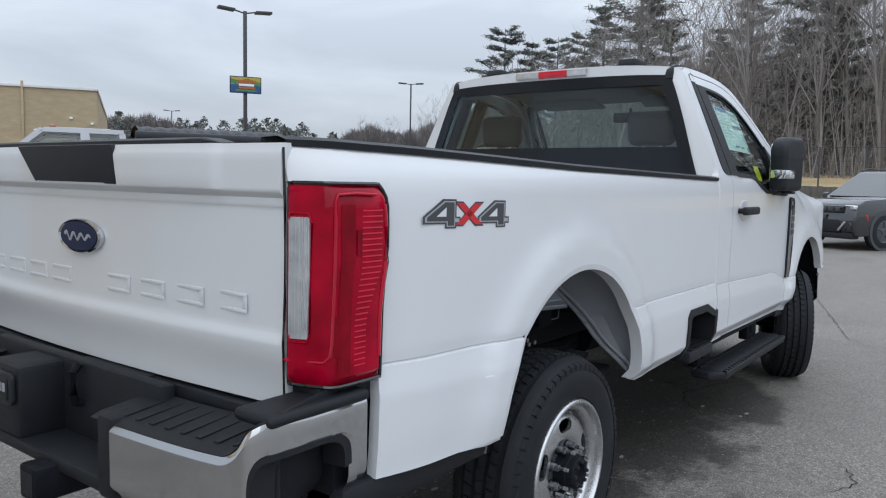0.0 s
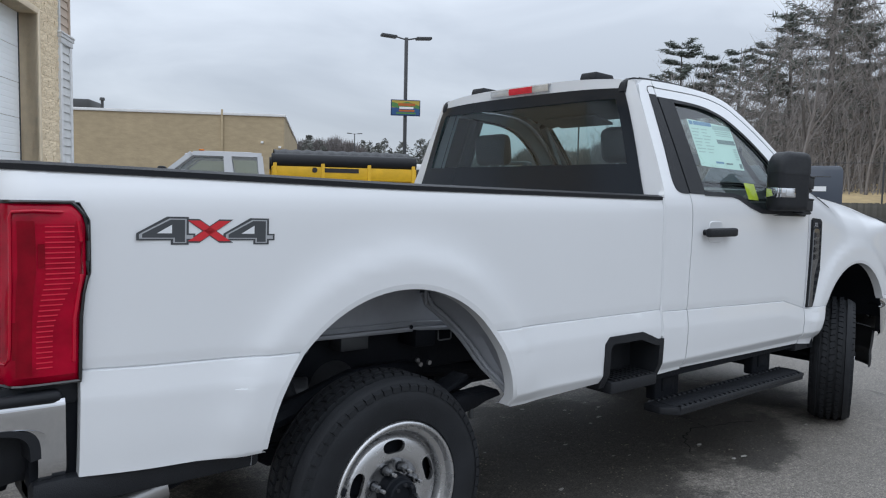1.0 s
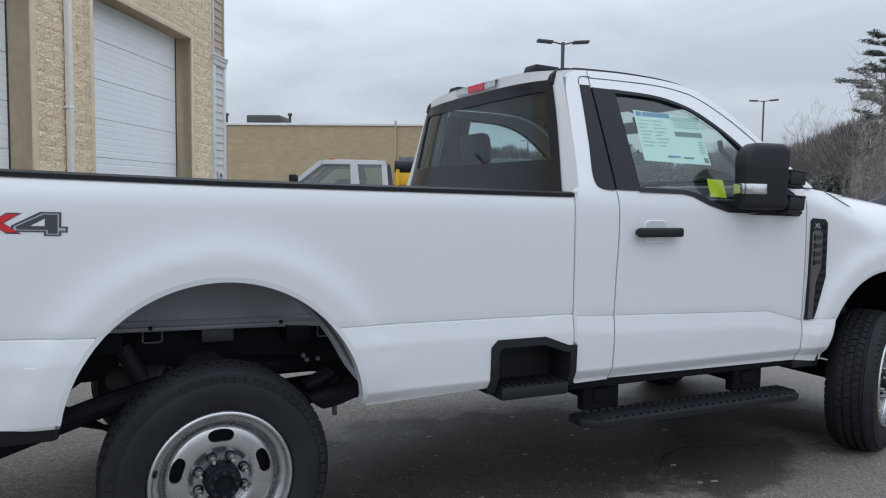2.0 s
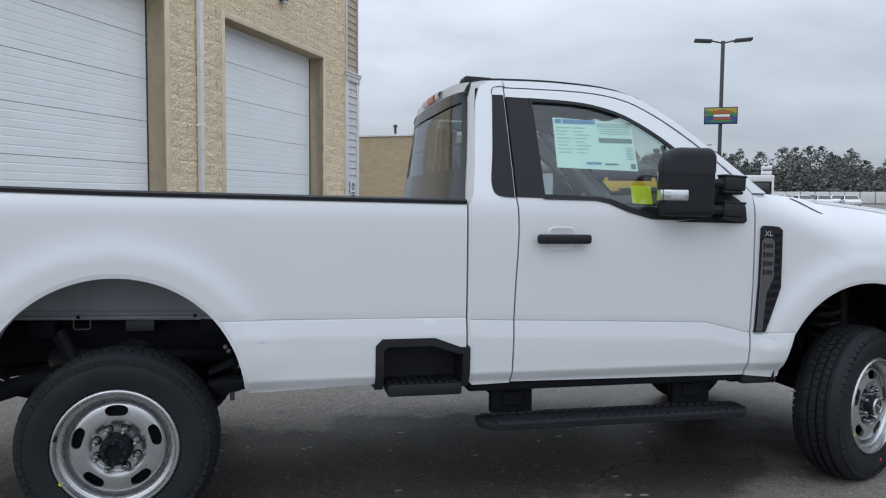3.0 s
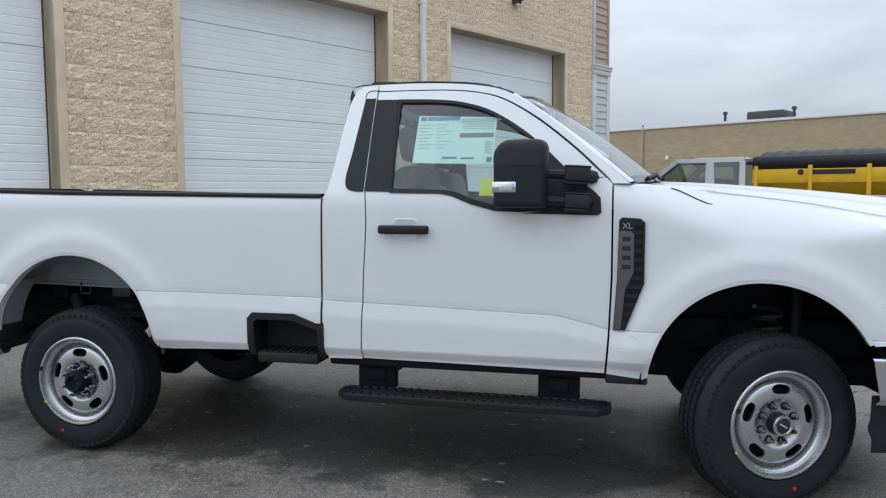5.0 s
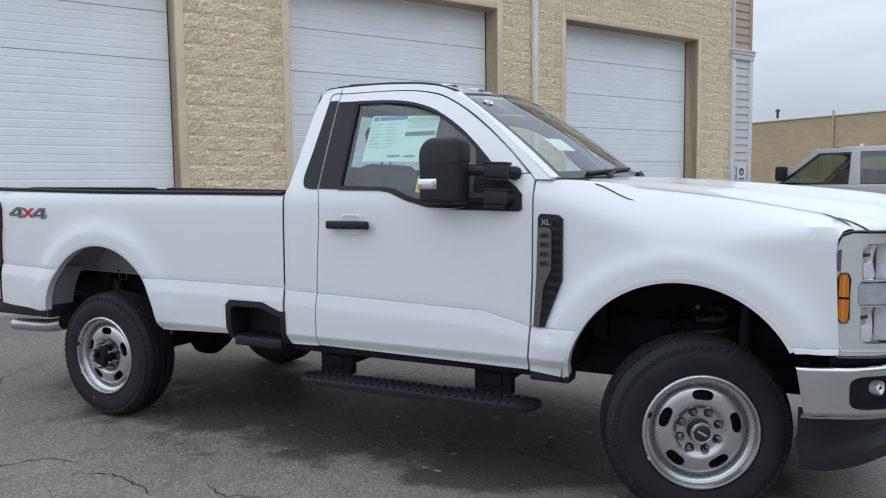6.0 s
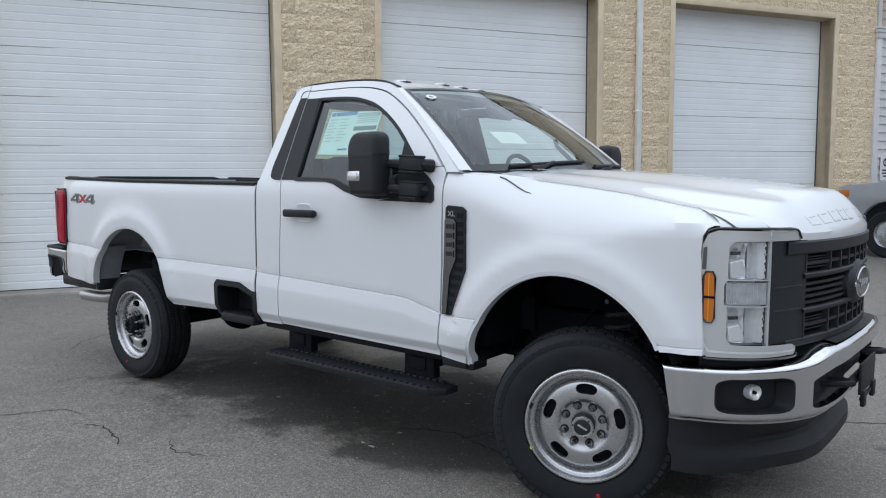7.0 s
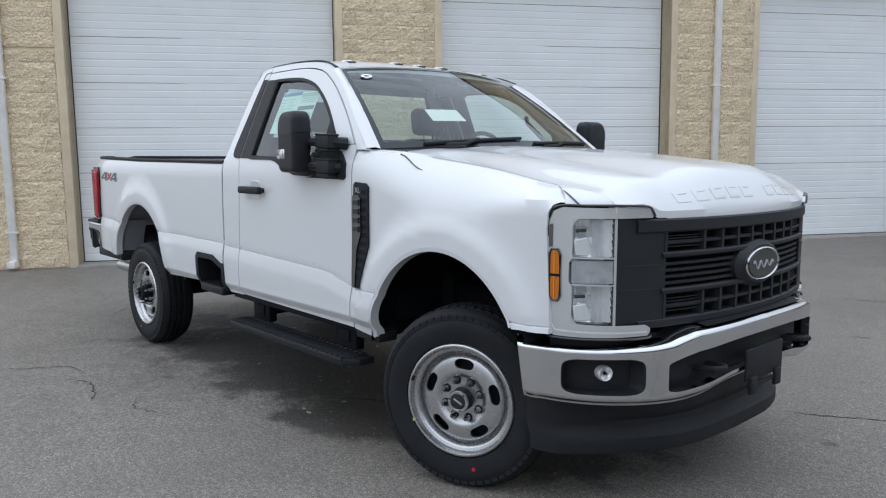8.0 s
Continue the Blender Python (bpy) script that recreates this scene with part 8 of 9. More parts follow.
for s in (-1, 1):
    def pside(x, z):
        return (x, s * (0.965 - 0.33 * (z - 1.36)), z)
    part("cab_pillar", sheet([(4.50, 1.36), (4.38, 1.36), (3.74, 1.90), (3.78, 1.98)], pside, 0.2, (0, -s * 0.05, 0)), SILVER_PAINT, pk)
    part("cab_pillar", sheet([(3.16, 1.36), (3.20, 1.90), (3.06, 1.90), (2.98, 1.36)], pside, 0.2, (0, -s * 0.05, 0)), SILVER_PAINT, pk)
    part("cab_pillar", sheet([(2.55, 1.36), (2.60, 1.92), (2.50, 1.92), (2.44, 1.36)], pside, 0.2, (0, -s * 0.05, 0)), SILVER_PAINT, pk)
    part("roof_side", sheet([(3.80, 1.90), (3.72, 1.98), (2.52, 1.98), (2.52, 1.90)], pside, 0.2, (0, -s * 0.05, 0)), SILVER_PAINT, pk)
    part("window_seal", sheet([(4.38, 1.365), (3.73, 1.895), (3.20, 1.895), (3.19, 1.87), (3.70, 1.87), (4.28, 1.39), (3.17, 1.39), (3.17, 1.365)], lambda x, z: pside(x, z)[:1] + (pside(x, z)[1] + s * 0.004,) + pside(x, z)[2:], 0.3, (0, -s * 0.03, 0)), GLOSS_BLACK, pk)
    for poly in ([(4.36, 1.37), (3.72, 1.90), (3.19, 1.90), (3.16, 1.37)], [(2.99, 1.37), (3.05, 1.90), (2.60, 1.90), (2.55, 1.37)]):
        pn = part("side_window", sheet(poly, lambda x, z: (x, pside(x, z)[1] - s * 0.01, z), 0.4), SEE_GLASS, pk)
        pn.visible_shadow = False
    part("side_mirror", box(4.15, 4.30, *sorted((s * 1.02, s * 1.24)), 1.42, 1.68, 0.04), BLACK_PL, pk, "black side mirror")
    part("mirror_arm", box(4.20, 4.26, *sorted((s * 0.95, s * 1.04)), 1.45, 1.50, 0.01), BLACK_PL, pk)
    part("fender_lamp", box(5.55, 5.75, *sorted((s * 0.975, s * 0.99)), 1.02, 1.14, 0.005), AMBER, pk, "amber corner lamp")
    part("seat", box(3.0, 3.5, *sorted((s * 0.15, s * 0.75)), 1.0, 1.62, 0.08), SEAT, pk)
    for x in (0.95, 4.85):
        w = part("wheel", moved(lathe([(0.0, 0.02), (0.22, 0.02), (0.24, -0.02), (0.36, -0.03), (0.40, 0.0), (0.40, 0.22), (0.0, 0.24)], 32), pose(x, s * 0.94, 0.40, 0, 0, 0 if s < 0 else 180)), RUBBER, pk)
        part("rim", moved(lathe([(0.0, 0.0), (0.08, -0.01), (0.15, 0.01), (0.21, 0.015), (0.225, -0.02)], 28), pose(x, s * 0.94, 0.40, 0, 0, 0 if s < 0 else 180)), STEEL, w)
pn = part("windshield", grid(lambda u, w: (4.46 - 0.70 * w + 0.06 * (1 - u * u), u * (0.93 - 0.18 * w), 1.37 + 0.57 * w), span(-1, 1, 8), span(0, 1, 4)), SEE_GLASS, pk)
pn.visible_shadow = False
part("dashboard", box(4.0, 4.4, -0.85, 0.85, 1.1, 1.40, 0.05), DASH, pk)
for y in (-0.45, 0.0, 0.45):
    part("roof_marker", box(3.55, 3.65, y - 0.05, y + 0.05, 2.0, 2.035, 0.01), AMBER, pk, "amber roof marker lamp")
part("front_bumper", box(5.80, 5.98, -0.98, 0.98, 0.55, 0.80, 0.04), CHROME, pk)

spr = thing("salt_spreader", "yellow salt spreader with a black tarp in a pickup bed", "spreader", pk_m @ pose(0, 0, 0.95))
part("hopper", prism([(-0.30, 0.10), (0.30, 0.10), (0.86, 0.62), (0.86, 0.86), (-0.86, 0.86), (-0.86, 0.62)], 2.66, axis="x", bevel=0.015), SPREADER_Y, spr, m=pose(-0.36, 0, 0))
part("top_rim", join(box(-0.40, 2.34, -0.90, -0.84, 0.56, 0.80, 0.012), box(-0.40, 2.34, 0.84, 0.90, 0.56, 0.80, 0.012)), SPREADER_Y, spr)
for x in (-0.34, 0.52, 1.40, 2.28):
    for s in (-1, 1):
        part("upright", box(x - 0.035, x + 0.035, *sorted((s * 0.88, s * 0.915)), 0.10, 0.90, 0.01), SPREADER_Y, spr)
tarp = grid(lambda x, a: (x, 0.80 * math.cos(a) * (1 + 0.015 * math.sin(x * 28)), 0.88 + (0.27 + 0.010 * math.sin(x * 28)) * math.sin(a)), span(-0.34, 2.28, 90), span(0, math.pi, 14))
part("tarp", tarp, BLACK_PL, spr, "black ribbed tarp")
part("tarp_roll", join(rod((-0.40, 0.80, 0.91), (2.34, 0.80, 0.91), 0.125), rod((-0.40, -0.80, 0.91), (2.34, -0.80, 0.91), 0.125)), BLACK_PL, spr)
for s in (-1, 1):
    part("side_badge", box(0.72, 1.42, *sorted((s * 0.902, s * 0.906)), 0.70, 0.78), SIGN_BLACK, spr, "dark lettering shown as a bar")
    part("round_badge", moved(lathe([(0.0, -0.003), (0.05, -0.003), (0.05, 0.0)], 16), pose(1.55, s * 0.905, 0.74, 0, 0, 0 if s < 0 else 180)), SIGN_BLACK, spr)
part("engine_cover", box(-0.95, -0.42, -0.62, 0.62, 0.05, 0.82, 0.08, 3), GREY_PL, spr, "dark moulded engine cover")
part("work_lamp", box(-0.44, -0.40, 0.55, 0.72, 0.66, 0.82, 0.01), BLACK_PL, spr)
tagged(part("spreader_cradle", box(0.2, 2.3, -0.5, 0.5, 0.86, 1.05, 0.02), DARK_METAL, pk), "dark cradle in the bed")

# box truck seen from the front
bx, by = 1.2 + 46 * math.cos(radians(55.9)), -4.3 + 46 * math.sin(radians(55.9))
bt = thing("box_truck", "white box truck with a dark front in the lot", "truck", pose(bx, by, ground_z(bx, by), 0, 0, 55.9 + 180))
part("cargo_box", join(box(-4.5, 0.2, -1.15, 1.15, 0.8, 2.75, 0.06), box(0.1, 1.5, -1.12, -1.0, 0.5, 2.65, 0.02), box(0.1, 1.5, 1.0, 1.12, 0.5, 2.65, 0.02), box(0.1, 1.5, -1.12, 1.12, 2.35, 2.70, 0.05)), CAR_WHITE, bt)
part("cab", box(0.1, 1.45, -0.98, 0.98, 0.5, 1.55, 0.12), CAR_MID, bt)
part("windshield", box(1.35, 1.46, -0.9, 0.9, 1.55, 2.3, 0.04), CAR_GLASS, bt)
part("roof_unit", join(box(0.2, 1.2, 0.45, 1.0, 2.75, 2.95, 0.03), box(0.2, 1.2, 0.45, 1.0, 3.05, 3.2, 0.03), rod((0.4, 0.6, 2.9), (0.4, 0.6, 3.1), 0.04)), CAR_WHITE, bt)
part("warning_diamond", moved(box(-0.14, 0.14, -0.01, 0.01, -0.14, 0.14), pose(1.48, -0.75, 1.75, 0, 45, 0) @ pose(0, 0, 0, 0, 0, 90)), SIGN_WHITE, bt)
for s in (-1, 1):
    for x in (-3.4, 0.75):
        part("wheel", moved(lathe([(0.0, 0.0), (0.42, 0.0), (0.42, 0.25), (0.0, 0.25)], 20), pose(x, s * 1.05, 0.42, 0, 0, 0 if s < 0 else 180)), RUBBER, bt)

# rows of parked cars in the far lot
sedan = [(0.0, 0.45), (0.05, 0.92), (1.0, 0.98), (3.3, 0.95), (4.35, 0.82), (4.50, 0.60), (4.45, 0.30), (0.1, 0.30)]
rnd = random.Random(11)
first = {}
for k in range(26):
    az = 49.5 + 0.52 * k + rnd.uniform(-0.1, 0.1)
    d = 108 + 9 * (k % 3)
    x, y = 1.2 + d * math.cos(radians(az)), -4.3 + d * math.sin(radians(az))
    paint = (CAR_WHITE, CAR_WHITE, CAR_MID, CAR_WHITE, CAR_RED, CAR_WHITE)[k % 6]
    m = pose(x, y, ground_z(x, y), 0, 0, 55 + 180 + rnd.uniform(-25, 25))
    if paint.name in first:
        copy_thing(first[paint.name], m)
    else:
        first[paint.name] = car("parked_car", {"white_car_paint": "white sedan in the far parking rows", "grey_car_paint": "grey sedan in the far parking rows", "maroon_car_paint": "maroon sedan in the far parking rows"}[paint.name], "car", m, sedan, 0.9, ((0.7, 0.93), (1.25, 1.42), (2.6, 1.44), (3.4, 0.92)), (0.85, 3.6), paint, 0.32, group="cars in the far lot")

# white fence behind the far lot
fx = thing("lot_fence", "long white fence behind the far parking rows", "fence")
for k in range(22):
    a0, a1 = 46 + 0.9 * k, 46 + 0.9 * (k + 1) - 0.04
    p0, p1 = [(1.2 + 138 * math.cos(radians(a)), -4.3 + 138 * math.sin(radians(a))) for a in (a0, a1)]
    z = ground_z(*p0)
    L = math.hypot(p1[0] - p0[0], p1[1] - p0[1])
    part("fence_panel", box(0, L, -0.06, 0.06, 0.15, 2.0, 0.02), SIDING, fx, m=pose(p0[0], p0[1], z, 0, 0, math.degrees(math.atan2(p1[1] - p0[1], p1[0] - p0[0]))))

# low grey shed beside the store
shx, shy = 33.0, 55.8
shed = thing("grey_shed", "low pale grey shed beside the store", "shed", pose(shx, shy, ground_z(shx, shy), 0, 0, 62))
part("wall", box(-2, 2, -1.15, 1.15, 0, 3.2, 0.03), CAR_MID, shed)
part("roof", prism([(-1.25, 3.2), (1.25, 3.2), (1.25, 3.55), (-1.25, 3.3)], 4.2, axis="x"), SIDING, shed, m=pose(-2.1, 0, 0))

# ---- grass bank, fence and timber edging by the woods ----


def around(az, d):
    return 2 + d * math.cos(radians(az)), d * math.sin(radians(az))


def bank():
    prof = ((38.4, 0.0), (38.8, 0.25), (41.0, 0.75), (46.0, 1.25), (60.0, 1.6), (95.0, 2.2))
    bm = bmesh.new()
    cols = []
    for k in range(61):
        az = -32 + k
        col = []
        for d, h in prof:
            x, y = around(az, d)
            col.append(bm.verts.new((x, y, ground_z(x, y) + h + (0.12 * noise.noise((x * 0.3, y * 0.3, 0)) if h > 0.3 else -0.05))))
        cols.append(col)
    for a, b in zip(cols, cols[1:]):
        for j in range(len(prof) - 1):
            bm.faces.new((a[j], b[j], b[j + 1], a[j + 1]))
    return bm


tagged(part("grass_bank", bank(), [DRY_GRASS], None, "low bank of dry tan grass at the edge of the woods", kind="structure"), category="ground")
TIMBER = material("weathered_timber", (0.085, 0.080, 0.068), 0.9, var=0.25, scale=4, bump=0.4, bump_scale=30, island=0.2)
edge = thing("timber_fence", "weathered low board fence at the edge of the lot", "fence")
plank = to_mesh("plank", box(-0.10, 0.10, -0.02, 0.02, 0, 1.0, 0.006), TIMBER)
for k in range(240):
    az = -14 + 0.155 * k
    x, y = around(az, 37.6)
    part("plank", plank, None, edge, m=pose(x, y, ground_z(x, y) + random.uniform(-0.02, 0.04), 0, 0, az + 90 + random.uniform(-3, 3)))
chain = thing("wire_fence", "tall wire fence with dark posts along the lot", "fence")
for k in range(14):
    az = -16 + 3.1 * k
    x, y = around(az, 40.0)
    z = ground_z(x, y) + 0.3
    part("post", rod((x, y, z - 0.4), (x, y, z + 2.75), 0.045, seg=8), GREY_METAL, chain)
    x2, y2 = around(az + 3.1, 40.0)
    for h in (0.6, 1.3, 2.0, 2.72):
        part("wire", rod((x, y, z + h), (x2, y2, ground_z(x2, y2) + 0.3 + h), 0.018 if h > 2.5 else 0.006, seg=5), GREY_METAL, chain)


# ---- trees ----
def grow(bm, p, d, length, r, level, rnd, depth, bend=0.25, h=18.0):
    """Tapered bare branches, forking down to twigs."""
    seg = 5 if r > 0.05 else 3
    n = 3 if level < 2 else 2
    prev, pts = None, [(p.copy(), r)]
    q = p.copy()
    dd = d.copy()
    for i in range(n):
        dd = (dd + Vector((rnd.uniform(-1, 1), rnd.uniform(-1, 1), rnd.uniform(-0.4, 0.7))) * bend * 0.5).normalized()
        q = q + dd * (length / n)
        # crowns stay within a rounded outline
        if level and Vector((q.x / 0.30, q.y / 0.30, (q.z - 0.62 * h) / 0.40)).length > h and len(pts) > 1:
            break
        pts.append((q.copy(), r * (1 - 0.55 * (i + 1) / n)))
    n = len(pts) - 1
    for i, (c, rr) in enumerate(pts):
        quat = dd.to_track_quat("Z", "Y")
        rg = [bm.verts.new(c + quat @ Vector((rr * math.cos(6.2832 * k / seg), rr * math.sin(6.2832 * k / seg), 0))) for k in range(seg)]
        if prev:
            for k in range(seg):
                bm.faces.new((prev[k], prev[(k + 1) % seg], rg[(k + 1) % seg], rg[k]))
        prev = rg
    if level >= depth:
        return
    kids = (7, 5, 4, 3, 3)[min(level, 4)]
    for k in range(kids):
        t = rnd.uniform(0.35, 1.0) if level else 0.30 + 0.70 * k / kids
        i = min(int(t * n), n - 1)
        c = pts[i][0].lerp(pts[i + 1][0], t * n - i) if t < 1 else pts[-1][0]
        if Vector((c.x / 0.30, c.y / 0.30, (c.z - 0.62 * h) / 0.40)).length > h * 0.97 and level:
            continue
        side = Vector((rnd.uniform(-1, 1), rnd.uniform(-1, 1), rnd.uniform(0.0, 0.9)))
        nd = (dd * rnd.uniform(0.5, 0.9) + side.normalized() * 0.85).normalized()
        grow(bm, c, nd, length * rnd.uniform(0.48, 0.68), max(pts[i + 1][1] * 0.62, 0.013), level + 1, rnd, depth, bend, h)


def bare_tree(seed, h, depth=4):
    rnd = random.Random(seed)
    bm = bmesh.new()
    grow(bm, Vector((0, 0, -0.3)), Vector((rnd.uniform(-0.06, 0.06), rnd.uniform(-0.06, 0.06), 1)).normalized(), h * 0.55, h * 0.0075, 0, rnd, depth, 0.25, h)
    trunk = to_mesh("trunk", tube([(0, 0, -0.4), (0.02 * h * rnd.uniform(-1, 1), 0, h * 0.2), (0, 0, h * 0.4)], [h * 0.0095, h * 0.008, h * 0.0065], 8), BARK)
    return trunk, to_mesh("branches", bm, TWIG, 60)


def pine(seed, h, bare=0.35, broad=0.0):
    """Pine: layered boughs with needle tufts and gaps between."""
    rnd = random.Random(seed)
    tr = tube([(0, 0, -0.4), (rnd.uniform(-0.1, 0.1), 0, h * 0.5), (0, rnd.uniform(-0.1, 0.1), h)], [h * 0.016, h * 0.011, 0.03], 7)
    boughs, bm = [], bmesh.new()
    z = h * bare
    while z < h * 0.99:
        f = (z / h - bare) / (1 - bare)
        reach = h * (0.22 * (1 - f) ** (0.7 - 0.4 * broad) + 0.03) * (1 - broad * 0.5 * sstep(0.35, 0.0, f)) * rnd.uniform(0.7, 1.2)
        for k in range(rnd.choice((3, 4, 5))):
            a = rnd.uniform(0, 6.28)
            L = reach * rnd.uniform(0.5, 1.1)
            tip = Vector((L * math.cos(a), L * math.sin(a), z + L * rnd.uniform(0.05, 0.35)))
            boughs.append(tube([(0, 0, z), tuple(tip * 0.55 + Vector((0, 0, z * 0.45 - 0.05 * L))), tuple(tip)], [0.05, 0.03, 0.012], 4))
            for q in range(150):
                t = rnd.uniform(0.35, 1.05)
                c = Vector((0, 0, z)).lerp(tip, t) + Vector((rnd.uniform(-1, 1), rnd.uniform(-1, 1), rnd.uniform(-0.25, 0.55))) * 0.032 * h * rnd.uniform(0.3, 1.0)
                s = h * rnd.uniform(0.005, 0.0115)
                e1 = Vector((rnd.uniform(-1, 1), rnd.uniform(-1, 1), rnd.uniform(-0.35, 0.45))).normalized() * s * 2.2
                e2 = Vector((rnd.uniform(-1, 1), rnd.uniform(-1, 1), rnd.uniform(-0.5, 0.9))).normalized() * s * 0.45
                bm.faces.new([bm.verts.new(c + e1), bm.verts.new(c + e2), bm.verts.new(c - e1 * 0.8), bm.verts.new(c - e2 * 0.6)])
        z += h * rnd.uniform(0.034, 0.060)
    return to_mesh("trunk", join(tr, *boughs), BARK), to_mesh("crown", bm, NEEDLES, 60)


BARES = [bare_tree(20 + k, 17 + 1.5 * (k % 3)) for k in range(5)]
PINES = [pine(40 + k, 18 + k, 0.40, 1.0) for k in range(3)]
SPRUCES = [pine(60 + k, 15 + 2 * k, 0.12) for k in range(2)]


def plant(kind, az, d, scale, turn, label, group):
    x, y = around(az, d)
    lift = 1.3 if -32 < az < 29 and 44 < d < 96 else 0.0
    t = thing({"b": "bare_tree", "p": "pine_tree", "s": "evergreen_tree"}[kind[0]], label, "tree", pose(x, y, ground_z(x, y) + lift, 0, 0, turn) @ Matrix.Scale(scale, 4), group)
    tr, cr = {"b": BARES, "p": PINES, "s": SPRUCES}[kind[0]][kind[1]]
    part("trunk", tr, None, t)
    part("crown", cr, None, t)


rnd = random.Random(3)
for k in range(62):
    az = -30 + 58 * (k + 0.5) / 62 + rnd.uniform(-0.6, 0.6)
    d = 47 + 34 * ((k * 37) % 62) / 62
    plant(("b", k % 5), az, d, rnd.uniform(0.85, 1.25) * (1.0 if az < 18 else 0.62), rnd.uniform(0, 360), "tall bare deciduous tree at the edge of the woods", "woods")
for k in range(22):
    az = -28 + 54 * (k + 0.5) / 22 + rnd.uniform(-1, 1)
    plant(("s", k % 2), az, rnd.uniform(58, 88), rnd.uniform(0.8, 1.3), rnd.uniform(0, 360), "dark evergreen among the bare trees", "woods")
for az, d, s, v in ((33.0, 84, 0.98, 0), (30.9, 86, 0.84, 1), (28.9, 90, 0.82, 2), (26.8, 82, 0.86, 0), (22.6, 66, 1.12, 1)):
    plant(("p", v), az, d, s, 40 * v + 10 * s, "tall pine with layered boughs at the edge of the woods", "pines")
for az, d, s in ((43.2, 120, 0.62), (41.8, 126, 0.58), (40.2, 118, 0.52), (38.4, 122, 0.66), (37.0, 112, 0.7), (35.6, 104, 0.72), (59.4, 150, 0.50), (60.6, 152, 0.48), (58.2, 148, 0.46), (61.6, 150, 0.47), (34.4, 96, 0.55), (32.2, 94, 0.52)):
    plant(("b", int(d) % 5), az, d, s, az * 17, "bare round-crowned tree in the distance", "distant trees")


FAR_TWIG = material("far_grey_twigs", (0.165, 0.150, 0.147), 0.95, var=0.2, scale=0.3)


def far_crowns():
    """Fine twigs of the round bare crowns in the distance."""
    rnd = random.Random(31)
    co, faces = [], []
    for az, d, r, h in ((44.6, 122, 2.6, 6.5), (43.2, 120, 3.2, 7.4), (41.8, 126, 3.0, 6.8), (40.2, 118, 3.0, 6.6), (38.6, 122, 3.6, 8.0), (37.2, 112, 3.8, 8.6), (35.8, 104, 4.0, 9.2), (34.4, 96, 4.2, 9.6), (59.4, 150, 4.4, 9.5), (60.6, 152, 4.0, 9.0), (58.2, 148, 4.0, 8.6), (61.6, 150, 4.0, 8.8)):
        x, y = around(az, d)
        z = ground_z(x, y)
        for k in range(2200):
            a, e, q = rnd.uniform(0, 6.28), rnd.uniform(-0.6, 1.57), rnd.random() ** 0.5
            c = Vector((x + r * q * math.cos(a) * math.cos(e), y + r * q * math.sin(a) * math.cos(e), z + h * 0.58 + h * 0.42 * q * math.sin(e)))
            t = (c - Vector((x, y, z + h * 0.3))).normalized() * rnd.uniform(0.4, 1.3) + Vector((rnd.uniform(-0.5, 0.5), rnd.uniform(-0.5, 0.5), rnd.uniform(-0.2, 0.5)))
            w = Vector((-math.sin(radians(az)), math.cos(radians(az)), 0.4)) * rnd.uniform(0.03, 0.07)
            n = len(co)
            co.extend((tuple(c - w), tuple(c + w), tuple(c + t)))
            faces.append((n, n + 1, n + 2))
    me = bpy.data.meshes.new("far_crowns")
    me.from_pydata(co, [], faces)
    me.materials.append(FAR_TWIG)
    return me


tagged(part("far_bare_crowns", far_crowns(), None, None, "fine grey twigs of round bare crowns far off", kind="stuff"), category="trees")


def treeline():
    """Low evergreen wood along the far side of the lot."""
    rnd = random.Random(8)
    bm = bmesh.new()
    for k in range(120):
        az = 33 + 34 * k / 120 + rnd.uniform(-0.3, 0.3)
        d = 148 + rnd.uniform(-8, 14)
        x, y = around(az, d)
        h = rnd.uniform(6.0, 10.5) * (0.8 if az < 48 else 1.0)
        w = rnd.uniform(3.0, 5.0)
        z0 = ground_z(x, y)
        for q in range(480):
            f = rnd.random()
            rr = w * (1 - f) ** 0.55 * math.sqrt(rnd.random())
            a = rnd.uniform(0, 6.28)
            c = Vector((x + rr * math.cos(a), y + rr * math.sin(a), z0 + h * f))
            s = rnd.uniform(0.22, 0.55)
            e1 = Vector((rnd.uniform(-1, 1), rnd.uniform(-1, 1), rnd.uniform(-0.6, 0.8))).normalized() * s
            e2 = Vector((rnd.uniform(-1, 1), rnd.uniform(-1, 1), rnd.uniform(-0.6, 0.9))).normalized() * s
            bm.faces.new([bm.verts.new(c + e1), bm.verts.new(c + e2), bm.verts.new(c - e1)])
    return bm


def wood_mass():
    bm, prev = bmesh.new(), None
    for k in range(261):
        az = 32 + 37 * k / 260
        x, y = around(az, 164)
        z = ground_z(x, y)
        h = 6.2 + 1.4 * noise.noise((k * 0.11, 2, 0)) + 0.9 * noise.noise((k * 0.6, 4, 0))
        pair = (bm.verts.new((x, y, z - 1)), bm.verts.new((x, y, z + h)))
        if prev:
            bm.faces.new((prev[0], pair[0], pair[1], prev[1]))
        prev = pair
    return bm


tagged(part("backdrop_evergreens", wood_mass(), EVERGREEN, None, "dim mass of evergreens far beyond the lot", kind="structure"), category="backdrop")
tagged(part("far_evergreen_wood", treeline(), EVERGREEN, None, "low dark evergreen wood beyond the far lot", kind="stuff", angle=180), category="woods")


def wood_height(az):
    return 19.0 - 9.0 * sstep(20, 31, az) + 1.6 * noise.noise((az * 0.6, 1.0, 0)) + 1.0 * noise.noise((az * 2.3, 5.0, 0))


